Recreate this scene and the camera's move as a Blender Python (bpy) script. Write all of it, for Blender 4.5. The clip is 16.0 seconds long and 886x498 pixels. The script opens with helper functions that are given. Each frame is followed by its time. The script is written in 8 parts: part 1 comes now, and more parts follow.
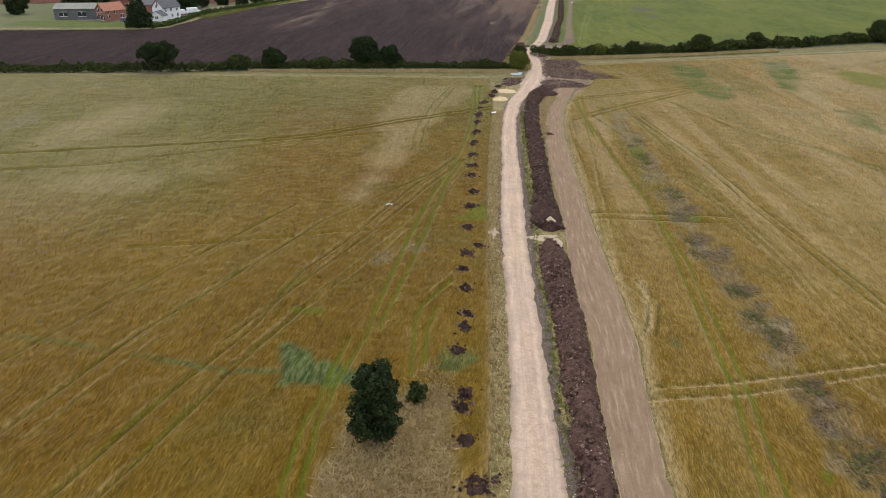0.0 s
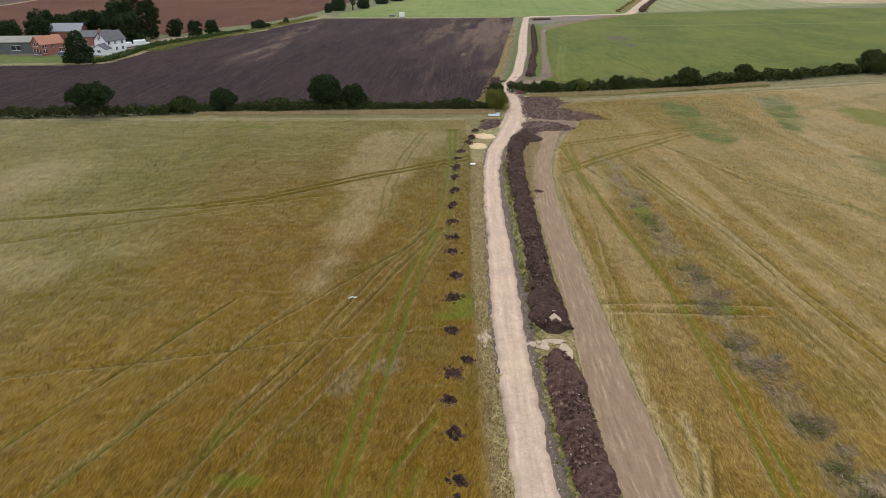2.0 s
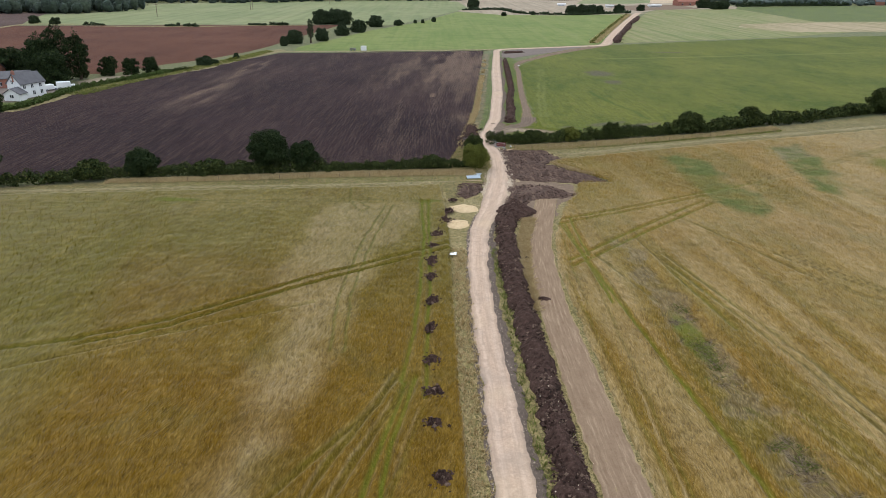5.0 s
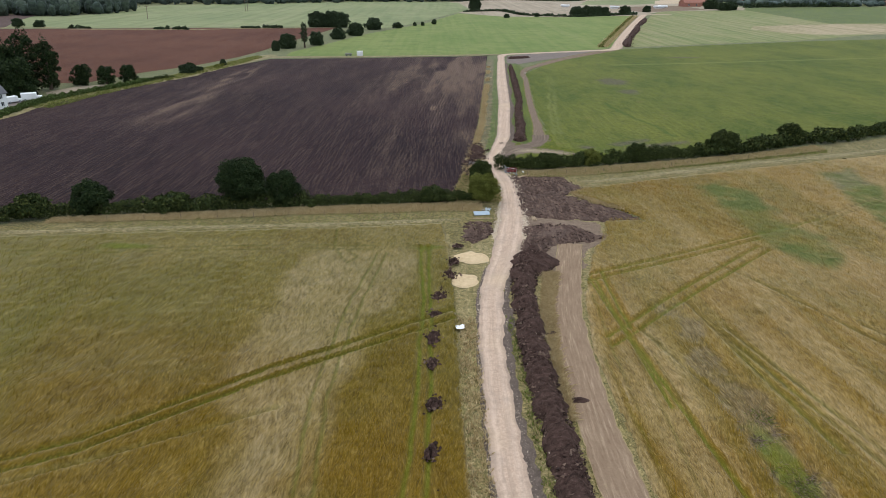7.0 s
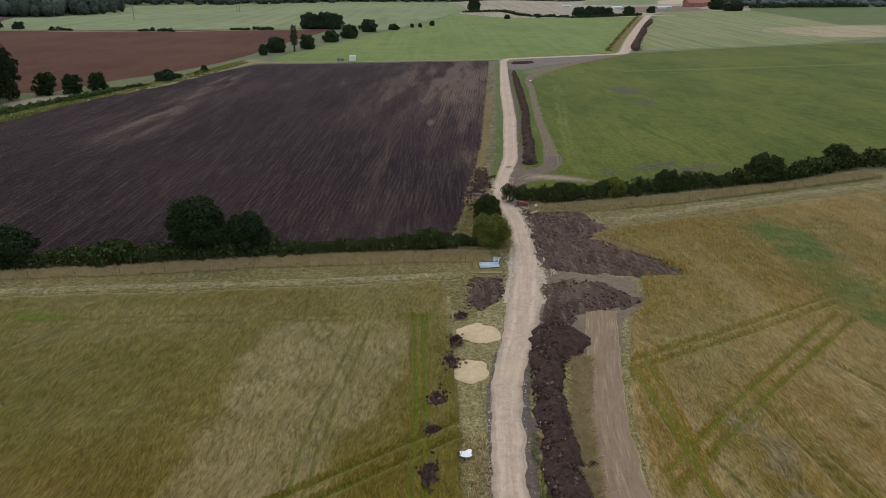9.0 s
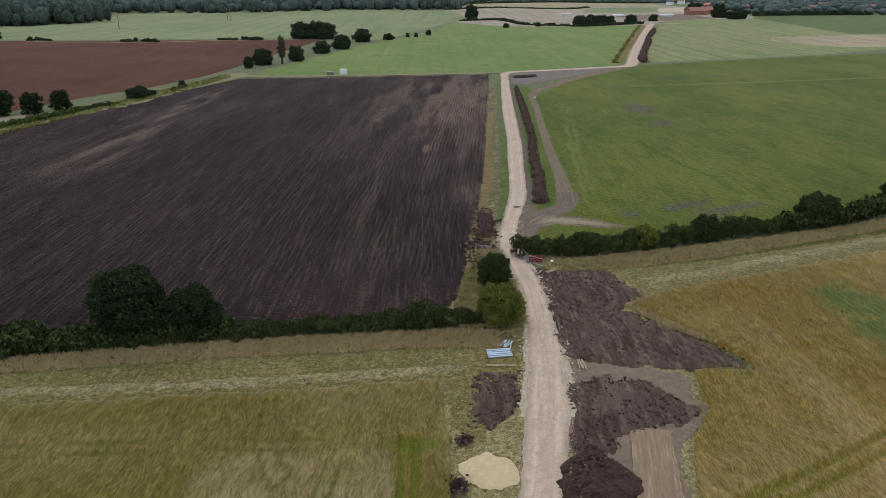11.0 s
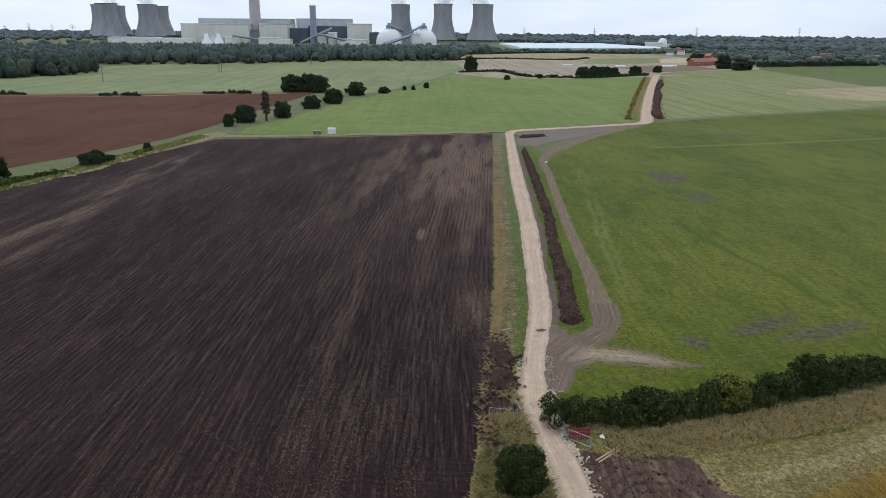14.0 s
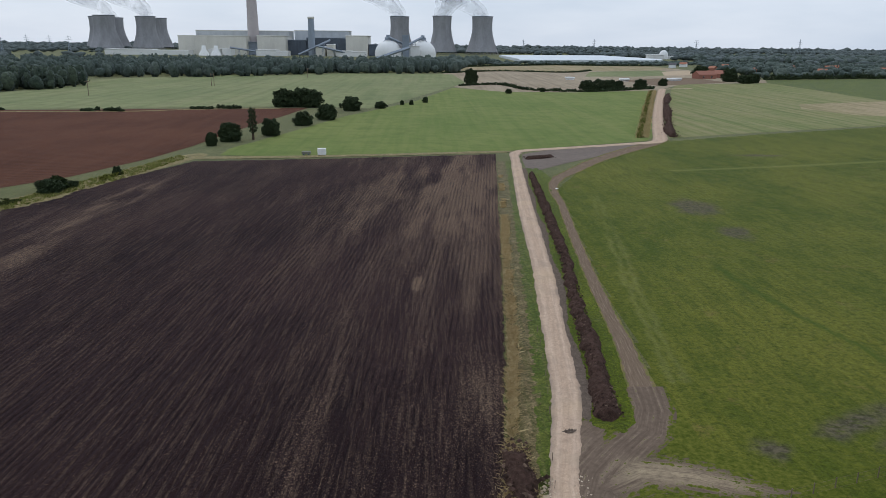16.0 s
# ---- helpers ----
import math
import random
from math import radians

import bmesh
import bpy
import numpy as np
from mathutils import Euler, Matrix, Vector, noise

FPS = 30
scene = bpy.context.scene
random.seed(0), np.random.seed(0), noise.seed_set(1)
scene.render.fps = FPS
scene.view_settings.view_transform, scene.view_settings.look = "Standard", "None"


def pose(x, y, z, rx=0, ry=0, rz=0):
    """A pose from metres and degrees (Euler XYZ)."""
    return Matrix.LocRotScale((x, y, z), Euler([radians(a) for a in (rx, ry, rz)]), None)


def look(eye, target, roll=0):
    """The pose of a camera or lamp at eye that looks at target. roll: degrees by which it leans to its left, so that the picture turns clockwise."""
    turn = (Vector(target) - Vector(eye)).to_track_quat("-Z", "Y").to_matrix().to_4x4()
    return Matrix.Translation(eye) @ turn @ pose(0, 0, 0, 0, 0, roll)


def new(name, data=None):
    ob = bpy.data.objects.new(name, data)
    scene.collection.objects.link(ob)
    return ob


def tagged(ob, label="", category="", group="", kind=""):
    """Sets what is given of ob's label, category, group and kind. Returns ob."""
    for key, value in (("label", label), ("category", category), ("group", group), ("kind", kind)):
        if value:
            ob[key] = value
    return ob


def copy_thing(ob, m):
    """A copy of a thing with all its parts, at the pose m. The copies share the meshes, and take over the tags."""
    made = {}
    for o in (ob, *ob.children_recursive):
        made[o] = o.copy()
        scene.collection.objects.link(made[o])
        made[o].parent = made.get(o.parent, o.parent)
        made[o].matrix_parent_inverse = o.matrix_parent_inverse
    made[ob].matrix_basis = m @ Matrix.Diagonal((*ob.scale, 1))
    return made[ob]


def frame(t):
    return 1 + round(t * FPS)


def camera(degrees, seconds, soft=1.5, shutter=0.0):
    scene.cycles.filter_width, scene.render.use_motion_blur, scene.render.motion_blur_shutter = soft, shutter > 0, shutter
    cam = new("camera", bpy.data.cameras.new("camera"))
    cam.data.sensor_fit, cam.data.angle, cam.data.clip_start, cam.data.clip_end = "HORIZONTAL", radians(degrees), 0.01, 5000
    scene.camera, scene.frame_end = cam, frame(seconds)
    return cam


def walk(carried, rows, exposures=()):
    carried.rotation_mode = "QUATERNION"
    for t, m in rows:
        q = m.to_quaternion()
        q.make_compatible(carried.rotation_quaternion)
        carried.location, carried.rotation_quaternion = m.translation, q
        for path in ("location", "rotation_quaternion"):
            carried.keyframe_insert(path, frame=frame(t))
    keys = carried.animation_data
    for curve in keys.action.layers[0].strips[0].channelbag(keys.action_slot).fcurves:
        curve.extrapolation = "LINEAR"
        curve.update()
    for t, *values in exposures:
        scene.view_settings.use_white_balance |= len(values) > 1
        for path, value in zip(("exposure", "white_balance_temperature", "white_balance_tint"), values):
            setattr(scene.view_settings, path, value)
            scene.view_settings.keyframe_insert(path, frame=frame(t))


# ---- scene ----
cam = camera(63.3, 16.0, 0.6)
METRES, EYE, TILT, LEAN, TURN = 187.8, 39.6, 0.0, 0.0, 4.6
ROWS = [
    (0.0, 0.0, 0.0, 0.0, 0.3, -24.89, -0.64),
    (0.5, -0.0016, 0.0288, 0.0001, -0.37, -24.89, -0.67),
    (1.0, -0.0029, 0.06, 0.0003, -1.02, -24.89, -0.66),
    (1.5, -0.0039, 0.089, 0.0004, -1.65, -24.34, -0.67),
    (2.0, -0.0045, 0.1204, 0.0008, -2.34, -23.14, -0.64),
    (2.5, -0.0047, 0.1493, 0.001, -2.98, -21.82, -0.61),
    (3.0, -0.0043, 0.1803, 0.0009, -3.7, -21.19, -0.6),
    (3.5, -0.0039, 0.2092, 0.0012, -4.44, -21.18, -0.6),
    (4.0, -0.0032, 0.2409, 0.0016, -5.14, -21.17, -0.6),
    (6.5, 0.006, 0.3953, 0.0017, -5.12, -21.14, -0.51),
    (7.0, 0.0085, 0.4284, 0.0015, -5.13, -21.13, -0.51),
    (7.5, 0.0112, 0.4595, 0.0012, -5.15, -21.14, -0.49),
    (8.0, 0.014, 0.4931, 0.0009, -5.18, -21.13, -0.51),
    (8.5, 0.0165, 0.5238, 0.0011, -5.22, -21.17, -0.51),
    (9.0, 0.0195, 0.5576, 0.0007, -5.27, -21.16, -0.52),
    (11.5, 0.0341, 0.7155, 0.0022, -5.54, -20.18, -0.5),
    (12.0, 0.0372, 0.7478, 0.0023, -5.55, -18.93, -0.49),
    (12.5, 0.0401, 0.7776, 0.0024, -5.57, -18.43, -0.5),
    (13.0, 0.0431, 0.8099, 0.0027, -5.58, -17.95, -0.5),
    (13.5, 0.0458, 0.8398, 0.003, -5.61, -17.5, -0.52),
    (14.0, 0.0488, 0.8724, 0.0032, -5.63, -17.02, -0.5),
    (14.5, 0.0518, 0.9023, 0.0037, -5.65, -16.59, -0.51),
    (15.0, 0.0547, 0.9345, 0.0041, -5.66, -16.18, -0.51),
    (15.5, 0.0574, 0.9646, 0.0044, -5.67, -16.16, -0.53),
    (16.0, 0.0605, 0.9971, 0.0046, -5.69, -16.15, -0.52),
]
EXPOSURES = [(0.0, 0.58, 6550, 11), (3.0, 0.61, 6400, 10), (7.0, 0.53, 6130, 8), (9.0, 0.05, 6130, 8), (11.5, 0.19, 5980, 7), (13.0, 0.27, 5980, 7), (16.0, -0.07, 6080, 8)]
walk(cam, [(t, pose(0, 0, EYE, TILT, LEAN, TURN) @ pose(METRES * x, METRES * y, METRES * z, 90 + pitch, roll, yaw)) for t, x, y, z, yaw, pitch, roll in ROWS], EXPOSURES)

# ---- world and sun: a bright overcast sky ----
SUN_UP, SUN_TURN = 48, -25
world = bpy.data.worlds.new("overcast_sky")
scene.world = world
world.use_nodes = True
wt = world.node_tree
wt.nodes.clear()
w_out = wt.nodes.new("ShaderNodeOutputWorld")
w_sky = wt.nodes.new("ShaderNodeTexSky")
w_sky.sky_type, w_sky.sun_disc = "NISHITA", False
w_sky.sun_elevation, w_sky.sun_rotation = radians(SUN_UP), radians(SUN_TURN)
w_blue = wt.nodes.new("ShaderNodeBackground")
w_blue.inputs["Strength"].default_value = 0.08
wt.links.new(w_sky.outputs["Color"], w_blue.inputs["Color"])
w_co = wt.nodes.new("ShaderNodeTexCoord")
w_map = wt.nodes.new("ShaderNodeMapping")
w_map.inputs["Scale"].default_value = (1.6, 1.6, 7.0)
wt.links.new(w_co.outputs["Generated"], w_map.inputs["Vector"])
w_noise = wt.nodes.new("ShaderNodeTexNoise")
w_noise.inputs["Scale"].default_value, w_noise.inputs["Detail"].default_value = 2.6, 6
wt.links.new(w_map.outputs["Vector"], w_noise.inputs["Vector"])
w_ramp = wt.nodes.new("ShaderNodeValToRGB")
w_ramp.color_ramp.elements[0].position, w_ramp.color_ramp.elements[0].color = 0.3, (0.62, 0.68, 0.78, 1)
w_ramp.color_ramp.elements[1].position, w_ramp.color_ramp.elements[1].color = 0.7, (0.80, 0.83, 0.90, 1)
wt.links.new(w_noise.outputs["Fac"], w_ramp.inputs["Fac"])
w_sep = wt.nodes.new("ShaderNodeSeparateXYZ")
wt.links.new(w_co.outputs["Generated"], w_sep.inputs[0])
w_up = wt.nodes.new("ShaderNodeMapRange")
w_up.inputs["From Min"].default_value, w_up.inputs["From Max"].default_value = 0.05, 0.9
w_up.inputs["To Min"].default_value, w_up.inputs["To Max"].default_value = 1.06, 1.4
wt.links.new(w_sep.outputs["Z"], w_up.inputs["Value"])
w_cloud = wt.nodes.new("ShaderNodeBackground")
wt.links.new(w_ramp.outputs["Color"], w_cloud.inputs["Color"])
wt.links.new(w_up.outputs["Result"], w_cloud.inputs["Strength"])
w_mix = wt.nodes.new("ShaderNodeMixShader")
w_mix.inputs["Fac"].default_value = 0.88
wt.links.new(w_blue.outputs[0], w_mix.inputs[1])
wt.links.new(w_cloud.outputs[0], w_mix.inputs[2])
wt.links.new(w_mix.outputs[0], w_out.inputs["Surface"])

sun_data = bpy.data.lights.new("sun", "SUN")
sun_data.energy, sun_data.angle, sun_data.color = 0.7, radians(25), (1.0, 0.96, 0.9)
sun_way = Vector((math.sin(radians(SUN_TURN)) * math.cos(radians(SUN_UP)), math.cos(radians(SUN_TURN)) * math.cos(radians(SUN_UP)), math.sin(radians(SUN_UP))))
sun = new("sun", sun_data)
sun.matrix_world = look(sun_way * 300, (0, 0, 0))


# ---- numbers ----
def vnoise(x, y, size, seed=0):
    """Smooth value noise, 0 to 1."""
    x, y = np.asarray(x, float) / size + seed * 17.31, np.asarray(y, float) / size + seed * 9.77
    i, j = np.floor(x), np.floor(y)
    u, v = x - i, y - j
    u, v = u * u * (3 - 2 * u), v * v * (3 - 2 * v)

    def lattice(a, b):
        s = np.sin(a * 127.1 + b * 311.7 + seed * 74.7) * 43758.5453
        return s - np.floor(s)

    return (lattice(i, j) * (1 - u) + lattice(i + 1, j) * u) * (1 - v) + (lattice(i, j + 1) * (1 - u) + lattice(i + 1, j + 1) * u) * v


def fbm(x, y, size, seed=0, octaves=3):
    total, weight, norm = 0.0, 1.0, 0.0
    for k in range(octaves):
        total = total + weight * vnoise(x, y, size / 2 ** k, seed + k)
        norm += weight
        weight *= 0.55
    return total / norm


def inside(x, y, poly):
    r = np.zeros(np.shape(x), bool)
    for (ax, ay), (bx, by) in zip(poly, poly[1:] + poly[:1]):
        if ay == by:
            continue
        c = (ay > y) != (by > y)
        r ^= c & (x < (bx - ax) * (y - ay) / (by - ay) + ax)
    return r


def off_line(x, y, pts):
    """Distance to a polyline."""
    best = np.full(np.shape(x), 1e9)
    for (ax, ay), (bx, by) in zip(pts, pts[1:]):
        dx, dy = bx - ax, by - ay
        t = np.clip(((x - ax) * dx + (y - ay) * dy) / (dx * dx + dy * dy + 1e-9), 0, 1)
        best = np.minimum(best, np.hypot(x - ax - t * dx, y - ay - t * dy))
    return best


def smooth(pts, step):
    """A Catmull-Rom line through rows of numbers, evenly resampled in x, y."""
    p = np.array(pts, float)
    p = np.vstack([2 * p[0] - p[1], p, 2 * p[-1] - p[-2]])
    out = []
    for k in range(1, len(p) - 2):
        n = max(2, int(np.hypot(*(p[k + 1] - p[k])[:2]) / step * 2))
        for t in np.arange(n) / n:
            out.append(0.5 * (2 * p[k] + (p[k + 1] - p[k - 1]) * t + (2 * p[k - 1] - 5 * p[k] + 4 * p[k + 1] - p[k + 2]) * t * t + (3 * p[k] - p[k - 1] - 3 * p[k + 1] + p[k + 2]) * t ** 3))
    out.append(p[-2])
    out = np.array(out)
    s = np.r_[0, np.cumsum(np.hypot(*np.diff(out[:, :2], axis=0).T))]
    t = np.linspace(0, s[-1], max(3, int(s[-1] / step) + 1))
    return np.stack([np.interp(t, s, out[:, c]) for c in range(out.shape[1])], 1), t


# ---- meshes ----
def fast_mesh(name, verts, faces, mat=None, attrs=None, flat=False):
    """A mesh from arrays of vertices and of equal-sided faces, with named floats on its vertices."""
    verts, faces = np.asarray(verts, np.float32), np.asarray(faces, np.int32)
    me = bpy.data.meshes.new(name)
    n, k = faces.shape
    me.vertices.add(len(verts))
    me.vertices.foreach_set("co", verts.ravel())
    me.loops.add(n * k)
    me.loops.foreach_set("vertex_index", faces.ravel())
    me.polygons.add(n)
    me.polygons.foreach_set("loop_start", np.arange(0, n * k, k, dtype=np.int32))
    me.update(calc_edges=True)
    me.polygons.foreach_set("use_smooth", np.full(n, not flat))
    for key, values in (attrs or {}).items():
        me.attributes.new(key, "FLOAT", "POINT").data.foreach_set("value", np.asarray(values, np.float32).ravel())
    if mat:
        me.materials.append(mat)
    return me


def grid_faces(nx, ny):
    i, j = np.meshgrid(np.arange(nx - 1), np.arange(ny - 1))
    a = (j * nx + i).ravel()
    return np.stack([a, a + 1, a + 1 + nx, a + nx], 1)


def field(name, xs, ys, poly, mat, height, attrs=None, shear=0.0, holes=(), label="", category="", kind="structure", ragged=0.8):
    """A sheet of crop or soil: a grid cut to the outline poly, with its own relief; the rim goes down to the ground."""
    X, Y = np.meshgrid(xs, ys)
    X = X + shear * (Y - ys[0])
    nx, ny = len(xs), len(ys)
    f = grid_faces(nx, ny)
    cx, cy = X.ravel()[f].mean(1), Y.ravel()[f].mean(1)
    wob = ragged * (fbm(cx, cy, 2.5, 3) - 0.5)
    keep = inside(cx + wob, cy + wob, poly)
    for h in holes:
        keep &= ~inside(cx + wob, cy - wob, h)
    f = f[keep]
    used, f = np.unique(f, return_inverse=True)
    f = f.reshape(-1, 4)
    x, y = X.ravel()[used], Y.ravel()[used]
    z = height(x, y)
    count = np.bincount(f.ravel(), minlength=len(x))
    z = np.where(count < 4, 0.0, z)
    a = {k: fn(x, y) for k, fn in (attrs or {}).items()}
    ob = new(name, fast_mesh(name, np.stack([x, y, z], 1), f, mat, a))
    return tagged(ob, label, category, "", kind)


def ribbon(name, rows, mat, step, n, profile, jitter=0.2, size=2.0, seed=0, ends=True, flat=False):
    """A long strip along rows of (x, y, half width); profile(u, s, x, y) gives its height over it. Returns the mesh."""
    c, s = smooth(rows, step)
    t = np.gradient(c[:, :2], axis=0)
    t /= np.linalg.norm(t, axis=1)[:, None]
    side = np.stack([t[:, 1], -t[:, 0]], 1)
    u = np.linspace(-1, 1, n)
    hw = c[:, 2]
    if ends:
        hw = hw * np.clip(np.minimum(s, s[-1] - s) / np.maximum(hw, 0.3), 0.15, 1) ** 0.5
    jl = jitter * (fbm(s, s * 0, size, seed) - 0.5) * 2
    jr = jitter * (fbm(s, s * 0 + 50, size, seed + 5) - 0.5) * 2
    w = u[None, :] * hw[:, None] + np.where(u < 0, -u[None, :] * jl[:, None], u[None, :] * jr[:, None])
    X = c[:, 0][:, None] + side[:, 0][:, None] * w
    Y = c[:, 1][:, None] + side[:, 1][:, None] * w
    U, S = np.broadcast_to(u, X.shape), np.broadcast_to(s[:, None], X.shape)
    Z = profile(U, S, X, Y)
    if ends:
        Z = Z * np.clip(np.minimum(S, s[-1] - S) / 0.8, 0, 1)
    return fast_mesh(name, np.stack([X, Y, Z], -1).reshape(-1, 3), grid_faces(n, len(s)), mat, {"across": U, "along": S}, flat)


def patch(name, cx, cy, rx, ry, mat, height, n=40, seed=0, turn=0.0, rough=0.3, flat=False):
    """A heap or pat with an uneven outline round a middle."""
    r = np.linspace(0, 1, max(6, n // 3))
    a = np.linspace(0, 2 * np.pi, n, endpoint=False)
    A, Rr = np.meshgrid(a, r)
    edge = 1 + rough * 2 * (fbm(np.cos(A) * 3 + 20, np.sin(A) * 3 + 20, 2.0, seed) - 0.5)
    x, y = Rr * edge * rx * np.cos(A), Rr * edge * ry * np.sin(A)
    x, y = x * math.cos(turn) - y * math.sin(turn), x * math.sin(turn) + y * math.cos(turn)
    z = height(Rr, x + cx, y + cy)
    i, j = np.meshgrid(np.arange(n), np.arange(len(r) - 1))
    f = np.stack([j * n + i, j * n + (i + 1) % n, (j + 1) * n + (i + 1) % n, (j + 1) * n + i], -1).reshape(-1, 4)
    return fast_mesh(name, np.stack([x, y, z], -1).reshape(-1, 3), f, mat, {"rim": Rr}, flat)


def part(name, bm, mat, parent=None, label=""):
    """A bmesh or a mesh as one object, under parent if there is one."""
    if isinstance(bm, bmesh.types.BMesh):
        me = bpy.data.meshes.new(name)
        bm.to_mesh(me)
        bm.free()
        me.materials.append(mat)
    else:
        me = bm
        if mat and not me.materials:
            me.materials.append(mat)
    ob = new(name, me)
    if parent:
        ob.parent = parent
    return tagged(ob, label)


def thing(name, x, y, z=0.0, turn=0.0, label="", category="", group="", kind=""):
    ob = new(name)
    ob.matrix_world = pose(x, y, z, 0, 0, turn)
    return tagged(ob, label, category, group, kind)


def box(bm, x0, x1, y0, y1, z0, z1, bevel=0.0):
    r = bmesh.ops.create_cube(bm, size=1, matrix=Matrix.Translation(((x0 + x1) / 2, (y0 + y1) / 2, (z0 + z1) / 2)) @ Matrix.Diagonal((x1 - x0, y1 - y0, z1 - z0, 1)))
    if bevel:
        bmesh.ops.bevel(bm, geom=list({e for v in r["verts"] for e in v.link_edges}), offset=bevel, segments=1, affect="EDGES")
    return bm


def bar(bm, a, b, r, sides=6, r2=None):
    """A round bar from a to b."""
    a, b = Vector(a), Vector(b)
    d = b - a
    m = Matrix.Translation((a + b) / 2) @ d.to_track_quat("Z", "Y").to_matrix().to_4x4()
    bmesh.ops.create_cone(bm, cap_ends=True, segments=sides, radius1=r, radius2=r if r2 is None else r2, depth=d.length, matrix=m)
    return bm


def lathe(name, profile, segs, mat):
    """A shape of revolution from (radius, height) pairs."""
    p = np.array(profile, float)
    a = np.linspace(0, 2 * np.pi, segs, endpoint=False)
    v = np.stack([np.outer(p[:, 0], np.cos(a)), np.outer(p[:, 0], np.sin(a)), np.repeat(p[:, 1][:, None], segs, 1)], -1).reshape(-1, 3)
    i, j = np.meshgrid(np.arange(segs), np.arange(len(p) - 1))
    f = np.stack([j * segs + i, j * segs + (i + 1) % segs, (j + 1) * segs + (i + 1) % segs, (j + 1) * segs + i], -1).reshape(-1, 4)
    return fast_mesh(name, v, f, mat)


# ---- materials ----
class Mat:
    """A node material with short words for its nodes."""

    def __init__(self, name, rough=0.9, metal=0.0, spec=0.3, sheen=0.0, tint=(0.92, 0.88, 0.74)):
        self.m = bpy.data.materials.new(name)
        self.m.use_nodes = True
        self.t = self.m.node_tree
        self.b = self.t.nodes["Principled BSDF"]
        self.b.inputs["Roughness"].default_value = rough
        self.b.inputs["Metallic"].default_value = metal
        self.b.inputs["Specular IOR Level"].default_value = spec
        self.b.inputs["Sheen Weight"].default_value = sheen
        self.b.inputs["Sheen Roughness"].default_value = 0.36
        self.b.inputs["Sheen Tint"].default_value = (*tint, 1)
        self.co = self.t.nodes.new("ShaderNodeTexCoord").outputs["Object"]

    def put(self, socket, value):
        if hasattr(value, "is_linked"):
            self.t.links.new(value, socket)
        elif isinstance(value, tuple):
            socket.default_value = (*value, 1) if len(value) == 3 and socket.type == "RGBA" else value
        else:
            socket.default_value = value

    def mapped(self, scale=(1, 1, 1), turn=0.0):
        n = self.t.nodes.new("ShaderNodeMapping")
        self.t.links.new(self.co, n.inputs["Vector"])
        n.inputs["Scale"].default_value = scale
        n.inputs["Rotation"].default_value = (0, 0, radians(turn))
        return n.outputs["Vector"]

    def noise(self, size, detail=4, rough=0.55, vec=None, warp=0.0):
        n = self.t.nodes.new("ShaderNodeTexNoise")
        n.inputs["Scale"].default_value = 1.0 / size
        n.inputs["Detail"].default_value = detail
        n.inputs["Roughness"].default_value = rough
        n.inputs["Distortion"].default_value = warp
        self.t.links.new(vec or self.co, n.inputs["Vector"])
        return n.outputs["Fac"]

    def fit(self, value, a, b, lo=0.0, hi=1.0):
        n = self.t.nodes.new("ShaderNodeMapRange")
        self.put(n.inputs["Value"], value)
        for k, v in (("From Min", a), ("From Max", b), ("To Min", lo), ("To Max", hi)):
            n.inputs[k].default_value = v
        return n.outputs["Result"]

    def mix(self, fac, a, b, how="MIX"):
        n = self.t.nodes.new("ShaderNodeMix")
        n.data_type, n.blend_type = "RGBA", how
        self.put(n.inputs["Factor"], fac)
        self.put(n.inputs[6], a)
        self.put(n.inputs[7], b)
        return n.outputs[2]

    def math(self, how, a, b=0.0):
        n = self.t.nodes.new("ShaderNodeMath")
        n.operation = how
        self.put(n.inputs[0], a)
        self.put(n.inputs[1], b)
        return n.outputs[0]

    def attr(self, name):
        n = self.t.nodes.new("ShaderNodeAttribute")
        n.attribute_name = name
        return n.outputs["Fac"]

    def island(self):
        return self.t.nodes.new("ShaderNodeNewGeometry").outputs["Random Per Island"]

    def bump(self, height, strength=0.5, distance=0.1):
        n = self.t.nodes.new("ShaderNodeBump")
        n.inputs["Strength"].default_value, n.inputs["Distance"].default_value = strength, distance
        self.put(n.inputs["Height"], height)
        self.t.links.new(n.outputs["Normal"], self.b.inputs["Normal"])

    def done(self, colour):
        self.put(self.b.inputs["Base Color"], colour)
        return self.m


